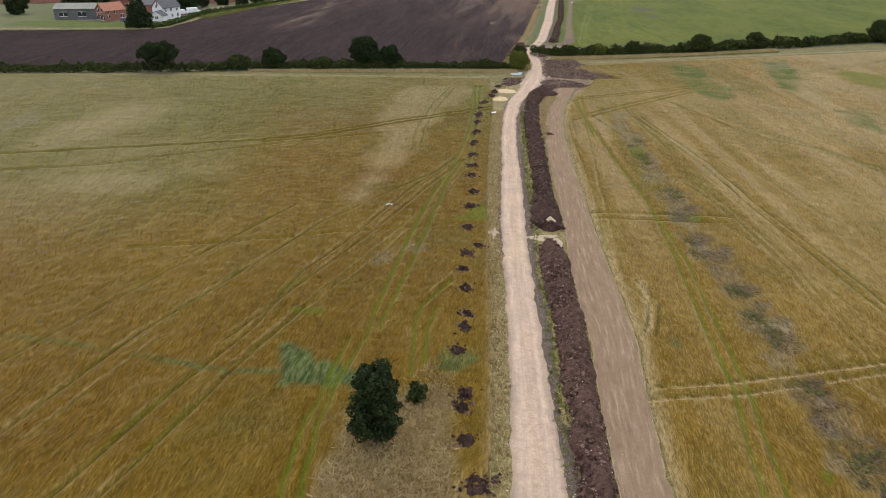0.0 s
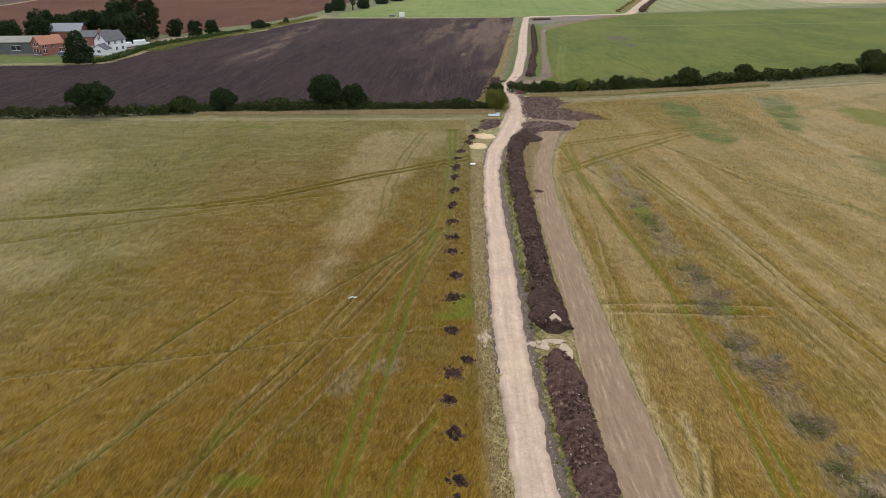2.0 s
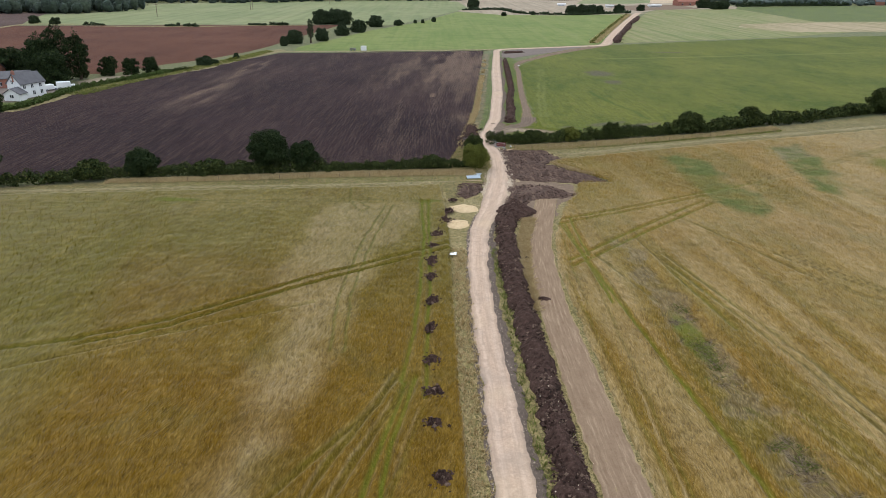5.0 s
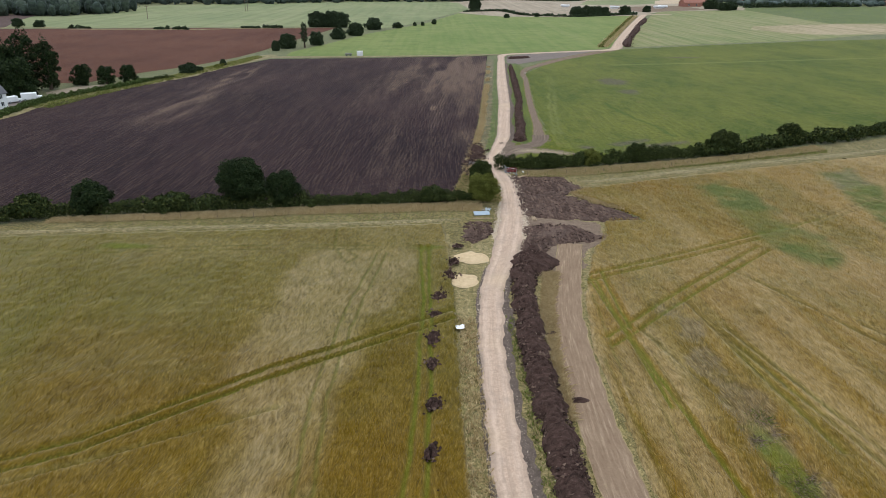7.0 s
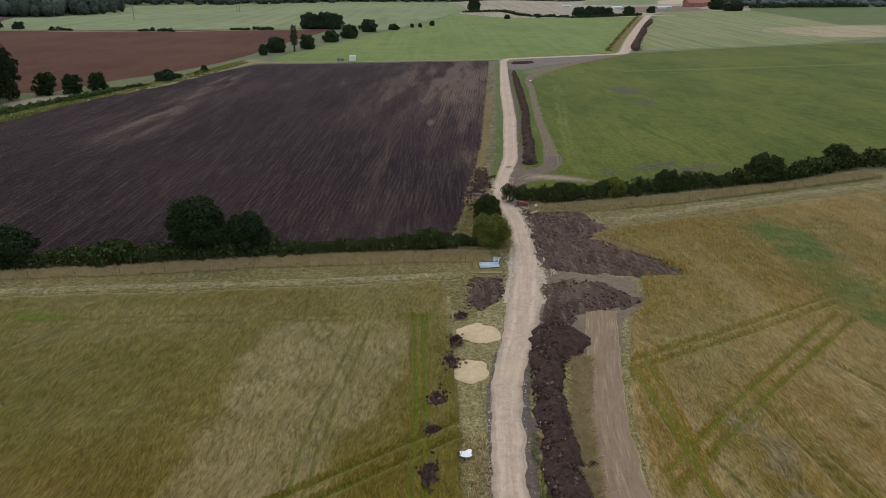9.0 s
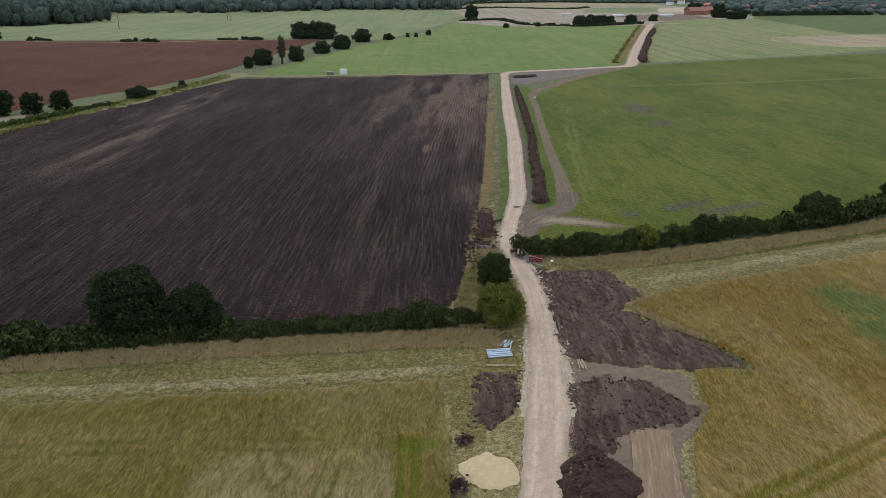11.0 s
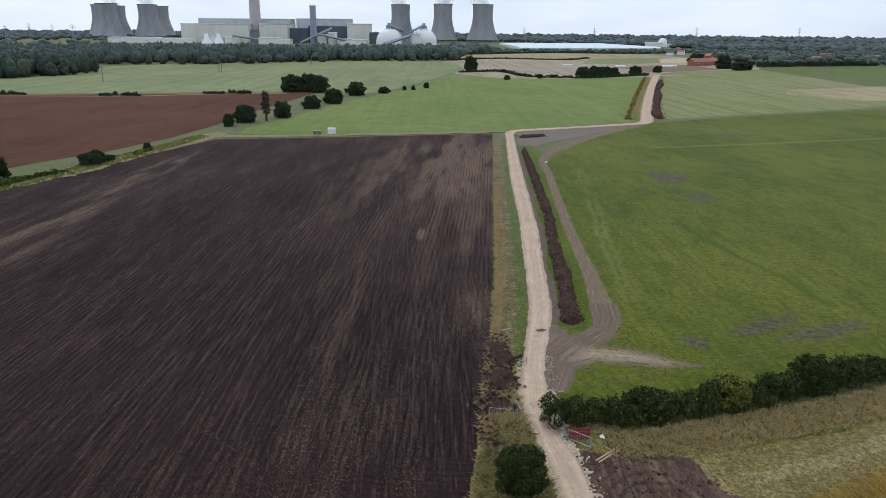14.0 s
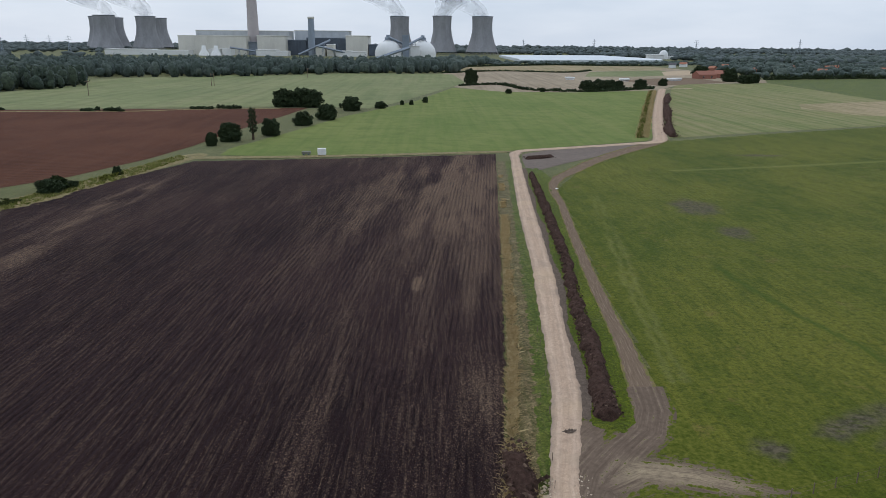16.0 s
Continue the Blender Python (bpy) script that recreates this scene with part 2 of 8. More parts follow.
def m_crop(name, dark, mid, pale, turn, stalks=False):
    """Ripe barley: broad drifts of colour, wind-laid streaks, tussocks and fine heads with shade painted between them;
    wheelings, weeds, trodden and laid patches by the sheet's own numbers.
    """
    m = Mat(name, 0.9, spec=0.04, sheen=0.25)
    bend = m.t.nodes.new("ShaderNodeVectorMath")
    bend.operation = "MULTIPLY_ADD"
    drift = m.t.nodes.new("ShaderNodeTexNoise")
    drift.inputs["Scale"].default_value, drift.inputs["Detail"].default_value = 0.12, 2
    m.t.links.new(m.co, drift.inputs["Vector"])
    m.t.links.new(drift.outputs["Color"], bend.inputs[0])
    bend.inputs[1].default_value = (3, 3, 0)
    m.t.links.new(m.co, bend.inputs[2])

    def laid_way(stretch):
        lay = m.t.nodes.new("ShaderNodeMapping")
        m.t.links.new(bend.outputs[0], lay.inputs["Vector"])
        lay.inputs["Rotation"].default_value = (0, 0, radians(turn))
        lay.inputs["Scale"].default_value = (1.0, stretch, 1)
        return lay.outputs["Vector"]

    broad = m.fit(m.noise(34, 3, 0.5), 0.36, 0.66)
    mids = m.noise(5, 4, 0.6, m.mapped((1.6, 0.4, 1), turn), 0.8)
    hair = m.noise(0.16, 3, 0.65, laid_way(0.2))
    fine = m.noise(0.42, 4, 0.7, laid_way(0.22))
    tussock = m.noise(0.75, 4, 0.7, laid_way(0.45), 0.6)
    heads = m.noise(0.14, 2, 0.7)
    c = m.mix(broad, dark, mid)
    c = m.mix(m.fit(m.attr("olive"), 0, 1, 0, 0.9), c, (0.124, 0.112, 0.010))
    c = m.mix(m.fit(mids, 0.52, 0.70, 0, 0.26), c, pale)
    c = m.mix(m.fit(mids, 0.34, 0.48, 0.26, 0.0), c, tuple(v * 0.5 for v in dark))
    c = m.mix(m.fit(m.noise(13, 4, 0.6), 0.52, 0.7, 0, 0.4), c, (0.13, 0.12, 0.028))
    c = m.mix(m.math("MULTIPLY", m.attr("laid"), m.fit(fine, 0.3, 0.6, 0.35, 1.0)), c, (0.42, 0.32, 0.175))
    weed = m.mix(m.fit(fine, 0.40, 0.60), (0.115, 0.083, 0.046), (0.27, 0.21, 0.13))
    weed = m.mix(m.fit(m.noise(1.6, 4, 0.7), 0.56, 0.66, 0.0, 0.8), weed, (0.085, 0.100, 0.020))
    c = m.mix(m.math("MULTIPLY", m.attr("weeds"), m.fit(tussock, 0.30, 0.46, 0.45, 1.0)), c, weed)
    trod = m.mix(m.fit(fine, 0.42, 0.62), (0.036, 0.056, 0.016), (0.112, 0.130, 0.046))
    c = m.mix(m.math("MULTIPLY", m.attr("trod"), m.fit(tussock, 0.28, 0.42, 0.5, 1.0)), c, trod)
    c = m.mix(m.math("MULTIPLY", m.attr("green"), m.fit(fine, 0.25, 0.6, 0.75, 1.0)), c, m.mix(m.fit(heads, 0.4, 0.6), (0.058, 0.080, 0.006), (0.118, 0.142, 0.016)))
    # Dark wheel lines: trodden earth plus the standing crop's shade, put into the colour.
    c = m.mix(m.math("MULTIPLY", m.attr("wheel"), 0.8), c, (0.060, 0.042, 0.008))
    worn = m.math("MAXIMUM", m.math("MAXIMUM", m.attr("green"), m.attr("trod")), m.attr("wheel"))
    m.put(m.b.inputs["Sheen Weight"], m.fit(worn, 0.0, 1.0, 0.25, 0.05))
    if stalks:
        r = m.island()
        c = m.mix(m.fit(r, 0.0, 0.40, 0.35, 0.0), c, (0.05, 0.03, 0.005))
        c = m.mix(m.fit(r, 0.6, 1.0, 0.0, 0.5), c, pale)
        # Stalks darkened in the hollows between tussocks, as painted shade.
        c = m.mix(m.fit(tussock, 0.36, 0.50, 0.25, 0.0), c, (0.05, 0.034, 0.006))
    else:
        ripe = m.math("SUBTRACT", 1.0, m.math("MULTIPLY", m.math("MAXIMUM", m.attr("green"), m.attr("trod")), 0.65))
        # Near-black between heads and tussocks: shade among the stalks, put into the colour.
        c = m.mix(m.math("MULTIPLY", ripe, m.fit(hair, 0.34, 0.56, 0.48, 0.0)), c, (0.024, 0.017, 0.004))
        c = m.mix(m.math("MULTIPLY", ripe, m.fit(hair, 0.54, 0.68, 0.0, 0.42)), c, pale)
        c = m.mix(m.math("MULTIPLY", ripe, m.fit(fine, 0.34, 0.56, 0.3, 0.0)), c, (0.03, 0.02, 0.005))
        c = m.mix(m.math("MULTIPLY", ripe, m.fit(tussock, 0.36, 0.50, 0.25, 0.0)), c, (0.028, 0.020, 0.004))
        c = m.mix(m.math("MULTIPLY", ripe, m.fit(tussock, 0.54, 0.70, 0.0, 0.18)), c, pale)
        # Whole sheet darkened a little, standing in for the shaded understory.
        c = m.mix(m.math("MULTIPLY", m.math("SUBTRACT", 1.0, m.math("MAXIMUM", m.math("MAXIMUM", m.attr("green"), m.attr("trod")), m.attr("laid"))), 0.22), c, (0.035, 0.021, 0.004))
        m.bump(m.math("ADD", m.math("MULTIPLY", fine, 0.6), m.math("MULTIPLY", hair, 0.4)), 0.8, 0.25)
    return m.done(c)


def m_grass(name, a, b, c, size=18.0, dry=(0.30, 0.25, 0.11), dryness=0.35, turn=0.0):
    m = Mat(name, 0.95, spec=0.05, sheen=0.13, tint=(0.84, 0.90, 0.80))
    broad = m.fit(m.noise(size, 5, 0.65), 0.40, 0.60)
    stripe = m.noise(2.2, 3, 0.6, m.mapped((3.0, 0.10, 1), turn))
    fine = m.noise(0.6, 5, 0.7)
    k = m.mix(broad, a, b)
    k = m.mix(m.fit(stripe, 0.45, 0.66, 0, 0.6), k, c)
    k = m.mix(m.fit(m.noise(size * 0.35, 5, 0.65), 0.55, 0.78, 0, dryness), k, dry)
    k = m.mix(m.fit(m.noise(3.0, 5, 0.75), 0.35, 0.6, 0.45, 0.0), k, tuple(v * 0.5 for v in a))
    k = m.mix(m.fit(m.noise(size * 0.25, 5, 0.75, m.mapped((1, 0.35, 1), 80)), 0.42, 0.62, 0.4, 0.0), k, tuple(v * 0.62 for v in a))
    # Near-black gaps between tufts: shade among the blades, put into the colour.
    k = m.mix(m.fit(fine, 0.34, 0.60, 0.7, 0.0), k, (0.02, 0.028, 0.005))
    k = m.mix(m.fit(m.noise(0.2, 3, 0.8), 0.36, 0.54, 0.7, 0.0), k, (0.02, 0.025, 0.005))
    k = m.mix(m.fit(m.noise(0.35, 4, 0.8), 0.54, 0.68, 0.0, 0.6), k, tuple(min(1.0, v * 1.3) for v in b))
    k = m.mix(m.math("MULTIPLY", m.attr("bare"), m.fit(m.noise(1.1, 5, 0.75, m.mapped((0.5, 1.4, 1), 12)), 0.44, 0.58, 0.0, 0.9)), k, m.mix(m.fit(m.noise(0.5, 4, 0.75), 0.4, 0.6), (0.045, 0.037, 0.026), (0.12, 0.095, 0.07)))
    m.bump(fine, 0.6, 0.15)
    return m.done(k)


def m_young(name):
    """A short young crop: deep and yellowish drifts, drill rows, clumps with shade painted between, dry reddish spots;
    bare earth, a deep swath and pale wheelings by the sheet's own numbers.
    """
    m = Mat(name, 0.95, spec=0.04, sheen=0.07, tint=(0.84, 0.90, 0.70))
    broad = m.fit(m.noise(30, 4, 0.6, m.mapped((1, 0.55, 1), 70)), 0.38, 0.62)
    clumps = m.noise(0.9, 5, 0.75)
    blotch = m.noise(4.5, 5, 0.7, m.mapped((1, 0.5, 1), 72))
    rows = m.noise(0.8, 3, 0.6, m.mapped((1.0, 0.04, 1), 74))
    fine = m.noise(0.3, 4, 0.8)
    k = m.mix(broad, (0.068, 0.088, 0.009), (0.152, 0.146, 0.022))
    k = m.mix(m.fit(blotch, 0.44, 0.60, 0.0, 0.5), k, (0.130, 0.136, 0.020))
    k = m.mix(m.fit(blotch, 0.36, 0.50, 0.5, 0.0), k, (0.044, 0.068, 0.007))
    k = m.mix(m.fit(rows, 0.38, 0.60, 0.35, 0.0), k, (0.046, 0.068, 0.008))
    k = m.mix(m.fit(m.noise(6, 5, 0.75), 0.58, 0.72, 0.0, 0.65), k, (0.18, 0.128, 0.045))
    # Low spots between clumps darkened in the colour, like shade.
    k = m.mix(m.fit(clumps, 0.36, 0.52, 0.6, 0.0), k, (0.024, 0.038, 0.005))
    k = m.mix(m.fit(clumps, 0.55, 0.70, 0.0, 0.5), k, (0.145, 0.160, 0.026))
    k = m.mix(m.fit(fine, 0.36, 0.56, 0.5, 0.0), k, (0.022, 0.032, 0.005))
    k = m.mix(m.math("MULTIPLY", m.attr("swath"), m.fit(fine, 0.3, 0.6, 0.4, 0.8)), k, (0.036, 0.066, 0.008))
    k = m.mix(m.math("MULTIPLY", m.attr("line"), m.fit(fine, 0.3, 0.6, 0.2, 0.7)), k, (0.24, 0.225, 0.08))
    earth = m.mix(m.fit(clumps, 0.4, 0.6), (0.045, 0.036, 0.027), (0.115, 0.090, 0.070))
    k = m.mix(m.math("MULTIPLY", m.attr("bare"), m.fit(m.noise(1.1, 5, 0.75, m.mapped((0.5, 1.4, 1), 12)), 0.36, 0.50, 0.3, 1.0)), k, earth)
    m.bump(clumps, 0.7, 0.2)
    return m.done(k)


def m_far(name, a, b, c, size, turn, stripes=0.4, period=3.0):
    """A far field: wide uneven drifts, drill stripes, wheelings and worn patches that still show from far off."""
    m = Mat(name, 0.95, spec=0.05, sheen=0.07, tint=(0.88, 0.90, 0.76))
    broad = m.noise(size, 5, 0.65, m.mapped((1, 0.6, 1), turn + 25))
    rows = m.noise(period, 3, 0.6, m.mapped((1.0, 0.03, 1), turn))
    wheel = m.noise(period * 2.4, 2, 0.5, m.mapped((1.0, 0.008, 1), turn))
    mottle = m.noise(size * 0.16, 5, 0.75)
    k = m.mix(m.fit(broad, 0.40, 0.60), a, b)
    k = m.mix(m.fit(rows, 0.44, 0.62, 0.0, stripes), k, c)
    k = m.mix(m.fit(rows, 0.34, 0.48, stripes, 0.0), k, tuple(v * 0.68 for v in a))
    k = m.mix(m.fit(wheel, 0.60, 0.68, 0.0, 0.3), k, c)
    k = m.mix(m.fit(mottle, 0.36, 0.52, 0.45, 0.0), k, tuple(v * 0.66 for v in a))
    k = m.mix(m.fit(mottle, 0.58, 0.74, 0.0, 0.55), k, c)
    m.bump(mottle, 0.4, 0.3)
    return m.done(k)


def m_soil(name, dark, mid, pale, size=1.2, chaff=0.25):
    m = Mat(name, 0.95, spec=0.05)
    lumps = m.noise(size, 6, 0.7)
    fine = m.noise(size * 0.22, 4, 0.7)
    k = m.mix(m.fit(lumps, 0.32, 0.68), dark, mid)
    k = m.mix(m.fit(m.noise(size * 6, 4, 0.6), 0.48, 0.72, 0, 0.5), k, mid)
    k = m.mix(m.fit(fine, 0.56, 0.74, 0, chaff), k, pale)
    m.bump(m.math("ADD", lumps, m.math("MULTIPLY", fine, 0.5)), 0.8, 0.25)
    return m.done(k)


def m_plough(name, dark, mid, pale, lean, pitch=1.0):
    """Ridged earth: narrow dark furrow lines along the field, their shade put into the colour, crumbs of pale soil and
    straw lying in drifts.
    """
    m = Mat(name, 0.95, spec=0.03, sheen=0.035, tint=(0.88, 0.82, 0.96))
    apart = m.t.nodes.new("ShaderNodeSeparateXYZ")
    m.t.links.new(m.mapped((1, 1, 1), lean), apart.inputs[0])
    a = m.math("ADD", apart.outputs["X"], m.math("MULTIPLY", m.noise(9, 4, 0.65), 0.8 * pitch))
    a = m.math("ADD", a, m.math("MULTIPLY", m.noise(0.8, 3, 0.7), 0.40 * pitch))
    b = m.math("ADD", apart.outputs["Y"], m.math("MULTIPLY", m.noise(5, 4, 0.65), 0.9 * pitch))
    turned = m.attr("turned")
    broken = m.fit(m.noise(7, 4, 0.7, m.mapped((1.0, 0.3, 1), lean)), 0.40, 0.62, 0.15, 1.0)
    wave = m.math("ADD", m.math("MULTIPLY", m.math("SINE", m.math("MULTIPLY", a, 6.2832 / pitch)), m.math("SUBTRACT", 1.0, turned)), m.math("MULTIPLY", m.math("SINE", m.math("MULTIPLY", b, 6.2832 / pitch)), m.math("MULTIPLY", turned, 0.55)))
    rows = m.noise(0.34 * pitch, 3, 0.6, m.mapped((1.0, 0.035, 1), lean))
    bands = m.noise(3.2 * pitch, 4, 0.6, m.mapped((1.0, 0.09, 1), lean))
    broad = m.noise(45, 3, 0.5)
    fine = m.noise(0.30, 5, 0.8)
    crumbs = m.noise(0.17, 3, 0.85, m.mapped((1.0, 0.62, 1), lean))
    k = m.mix(m.fit(broad, 0.35, 0.65), dark, mid)
    k = m.mix(m.fit(bands, 0.45, 0.68, 0.0, 0.55), k, mid)
    k = m.mix(m.math("MULTIPLY", m.fit(rows, 0.50, 0.66), m.fit(fine, 0.40, 0.60, 0.05, 0.42)), k, pale)
    litter = m.math("ADD", crumbs, m.math("MULTIPLY", m.attr("straw"), 0.25))
    litter = m.math("ADD", litter, m.math("MULTIPLY", m.math("SUBTRACT", bands, 0.5), 0.16))
    litter = m.math("ADD", litter, m.math("MULTIPLY", m.math("MULTIPLY", wave, broken), 0.03))
    k = m.mix(m.fit(litter, 0.60, 0.71, 0.0, 0.64), k, m.mix(m.fit(fine, 0.4, 0.62), pale, tuple(min(0.6, v * 1.8) for v in pale)))
    # Furrow bottoms and crumb gaps darkened in the colour, where shade would lie.
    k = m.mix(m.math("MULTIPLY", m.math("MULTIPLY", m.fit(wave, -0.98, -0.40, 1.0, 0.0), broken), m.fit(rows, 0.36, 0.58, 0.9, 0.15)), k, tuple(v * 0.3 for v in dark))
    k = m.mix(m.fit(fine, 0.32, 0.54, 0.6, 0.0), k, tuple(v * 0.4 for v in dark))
    m.bump(m.math("ADD", m.math("MULTIPLY", wave, 0.22), fine), 0.8, 0.22)
    return m.done(k)


def m_road():
    """Rolled limestone: two pale wheel lanes, a duller crown, crumbling dirty edges, damp spots."""
    m = Mat("limestone_road", 0.9, spec=0.1)
    u = m.math("ABSOLUTE", m.attr("across"))
    lane = m.math("ABSOLUTE", m.math("SUBTRACT", u, 0.48))
    stone = m.noise(0.25, 6, 0.75)
    wear = m.noise(2.4, 5, 0.6, m.mapped((1, 0.25, 1)))
    way = m.t.nodes.new("ShaderNodeCombineXYZ")
    m.put(way.inputs[0], m.math("MULTIPLY", m.attr("across"), 2.0))
    m.put(way.inputs[1], m.math("MULTIPLY", m.attr("along"), 0.05))
    scuff = m.noise(0.4, 5, 0.7, way.outputs[0])
    k = m.mix(m.fit(stone, 0.3, 0.7), (0.36, 0.245, 0.17), (0.56, 0.415, 0.30))
    k = m.mix(m.fit(lane, 0.0, 0.28, 0.45, 0.0), k, (0.57, 0.43, 0.325))
    k = m.mix(m.fit(scuff, 0.36, 0.56, 0.45, 0.0), k, (0.27, 0.195, 0.14))
    k = m.mix(m.fit(m.noise(0.7, 5, 0.75), 0.36, 0.52, 0.4, 0.0), k, (0.25, 0.185, 0.135))
    k = m.mix(m.math("MULTIPLY", m.fit(u, 0.62, 1.0), m.fit(wear, 0.38, 0.62)), k, (0.22, 0.17, 0.13))
    k = m.mix(m.fit(m.noise(5, 5, 0.65), 0.5, 0.72, 0, 0.5), k, (0.27, 0.215, 0.17))
    k = m.mix(m.fit(m.noise(11, 3, 0.5), 0.52, 0.72, 0, 0.45), k, (0.50, 0.37, 0.235))
    m.bump(stone, 0.5, 0.08)
    return m.done(k)


def m_track(name, dark, mid, pale, rim_from=0.62, rim_a=(0.20, 0.16, 0.06), rim_b=(0.11, 0.13, 0.03)):
    """A driven dirt track: streaks along the way of travel, scuffed pale ruts, grassy rims."""
    m = Mat(name, 0.95, spec=0.05)
    way = m.t.nodes.new("ShaderNodeCombineXYZ")
    m.put(way.inputs[0], m.math("MULTIPLY", m.attr("across"), 2.2))
    m.put(way.inputs[1], m.math("MULTIPLY", m.attr("along"), 0.07))
    streak = m.noise(0.32, 5, 0.65, way.outputs[0])
    lumps = m.noise(0.9, 5, 0.7)
    u = m.math("ABSOLUTE", m.attr("across"))
    k = m.mix(m.fit(streak, 0.33, 0.66), dark, mid)
    k = m.mix(m.fit(lumps, 0.35, 0.7, 0.0, 0.5), k, mid)
    k = m.mix(m.fit(streak, 0.55, 0.72, 0.0, 0.7), k, pale)
    ragged = m.math("ADD", m.fit(u, rim_from, 1.0), m.fit(m.math("ADD", lumps, m.math("MULTIPLY", streak, 0.8)), 0.6, 1.2, -0.7, 0.7))
    rim = m.fit(ragged, 0.42, 0.62)
    k = m.mix(rim, k, m.mix(m.fit(m.noise(3, 3), 0.4, 0.6), rim_a, rim_b))
    k = m.mix(m.fit(m.noise(0.16, 3, 0.8), 0.3, 0.6, 0.3, 0.0), k, (0.09, 0.065, 0.04))
    m.bump(m.math("ADD", streak, lumps), 0.7, 0.15)
    return m.done(k)


def m_junction():
    """Driven dirt fraying out into grass: tyre streaks along the ways, pale straw on one arm."""
    m = Mat("junction_dirt", 0.95, spec=0.05)
    way = m.t.nodes.new("ShaderNodeCombineXYZ")
    m.put(way.inputs[0], m.attr("across"))
    m.put(way.inputs[1], m.math("MULTIPLY", m.attr("along"), 0.05))
    streak = m.noise(0.38, 5, 0.65, way.outputs[0])
    lumps = m.noise(0.7, 5, 0.75)
    k = m.mix(m.fit(streak, 0.34, 0.64), (0.115, 0.083, 0.061), (0.185, 0.136, 0.100))
    k = m.mix(m.fit(streak, 0.56, 0.70, 0.0, 0.55), k, (0.29, 0.22, 0.16))
    k = m.mix(m.math("MULTIPLY", m.attr("pale"), m.fit(streak, 0.34, 0.56)), k, (0.33, 0.26, 0.17))
    k = m.mix(m.fit(lumps, 0.34, 0.55, 0.45, 0.0), k, (0.075, 0.055, 0.04))
    fray = m.math("ADD", m.attr("fray"), m.fit(m.math("ADD", lumps, streak), 0.7, 1.3, -0.8, 0.8))
    k = m.mix(m.fit(fray, 0.45, 0.62), k, m.mix(m.fit(m.noise(0.6, 4, 0.7), 0.35, 0.65), (0.050, 0.066, 0.008), (0.125, 0.130, 0.022)))
    m.bump(m.math("ADD", streak, lumps), 0.7, 0.15)
    return m.done(k)


def m_churn():
    """Soil churned by tracked machines: smeared curving ruts, clods and dry lumps."""
    m = Mat("churned_soil", 0.9, spec=0.06)
    smear = m.noise(1.1, 5, 0.65, m.mapped((1.0, 0.16, 1), -28), 1.4)
    lumps = m.noise(0.5, 5, 0.75)
    k = m.mix(m.fit(smear, 0.36, 0.62), (0.050, 0.030, 0.022), (0.130, 0.084, 0.062))
    k = m.mix(m.fit(smear, 0.56, 0.70, 0.0, 0.6), k, (0.21, 0.145, 0.105))
    k = m.mix(m.math("MULTIPLY", m.attr("rut"), m.fit(lumps, 0.3, 0.6, 0.9, 0.4)), k, (0.034, 0.021, 0.016))
    k = m.mix(m.fit(lumps, 0.3, 0.55, 0.5, 0.0), k, (0.030, 0.019, 0.014))
    k = m.mix(m.fit(m.noise(6, 3), 0.45, 0.65, 0.0, 0.4), k, (0.10, 0.07, 0.055))
    m.bump(m.math("ADD", smear, m.math("MULTIPLY", lumps, 0.5)), 0.9, 0.35)
    return m.done(k)


def m_leaf(name, a, b, c):
    m = Mat(name, 0.75, spec=0.07)
    r = m.island()
    k = m.mix(m.fit(r, 0, 0.55), a, b)
    k = m.mix(m.fit(r, 0.7, 1.0, 0, 0.8), k, c)
    k = m.mix(m.fit(m.noise(1.6, 2), 0.35, 0.65, 0.45, 0.0), k, a)
    m.b.inputs["Transmission Weight"].default_value = 0.0
    return m.done(k)


def m_wood(name, a, b, c):
    """Far crowns: each crown its own green, mottled by boughs and painted-in shaded gaps; bluish sheen stands in for
    haze.
    """
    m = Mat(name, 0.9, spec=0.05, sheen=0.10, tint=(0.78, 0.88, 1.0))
    r = m.island()
    k = m.mix(m.fit(r, 0, 0.6), a, b)
    k = m.mix(m.fit(r, 0.7, 1.0, 0, 0.7), k, c)
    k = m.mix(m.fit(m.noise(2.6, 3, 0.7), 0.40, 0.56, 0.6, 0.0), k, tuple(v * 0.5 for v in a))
    k = m.mix(m.fit(m.noise(1.1, 3, 0.75), 0.50, 0.66, 0.0, 0.55), k, c)
    m.bump(m.noise(2.0, 3, 0.7), 1.0, 1.2)
    return m.done(k)


def m_plain(name, colour, rough=0.6, metal=0.0, grime=0.25, size=1.5, spec=0.4):
    """Painted, cast or sheet surfaces with streaks and dirt."""
    m = Mat(name, rough, metal, spec)
    d = tuple(v * 0.55 for v in colour)
    k = m.mix(m.fit(m.noise(size, 5, 0.65, m.mapped((1, 1, 0.3))), 0.42, 0.7, 0, grime * 2), colour, d)
    k = m.mix(m.fit(m.noise(size * 0.15, 3, 0.7), 0.4, 0.7, 0, grime), k, d)
    return m.done(k)


WEST_TONES = ((0.166, 0.088, 0.005), (0.205, 0.120, 0.009), (0.345, 0.24, 0.068))
EAST_TONES = ((0.215, 0.120, 0.010), (0.285, 0.178, 0.034), (0.45, 0.325, 0.13))
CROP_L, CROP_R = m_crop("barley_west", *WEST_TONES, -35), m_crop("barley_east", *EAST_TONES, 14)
STALK_L, STALK_R = m_crop("barley_stalks_west", *WEST_TONES, -35, True), m_crop("barley_stalks_east", *EAST_TONES, 14, True)
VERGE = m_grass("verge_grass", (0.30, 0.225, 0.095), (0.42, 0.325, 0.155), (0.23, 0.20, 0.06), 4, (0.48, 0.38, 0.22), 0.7)
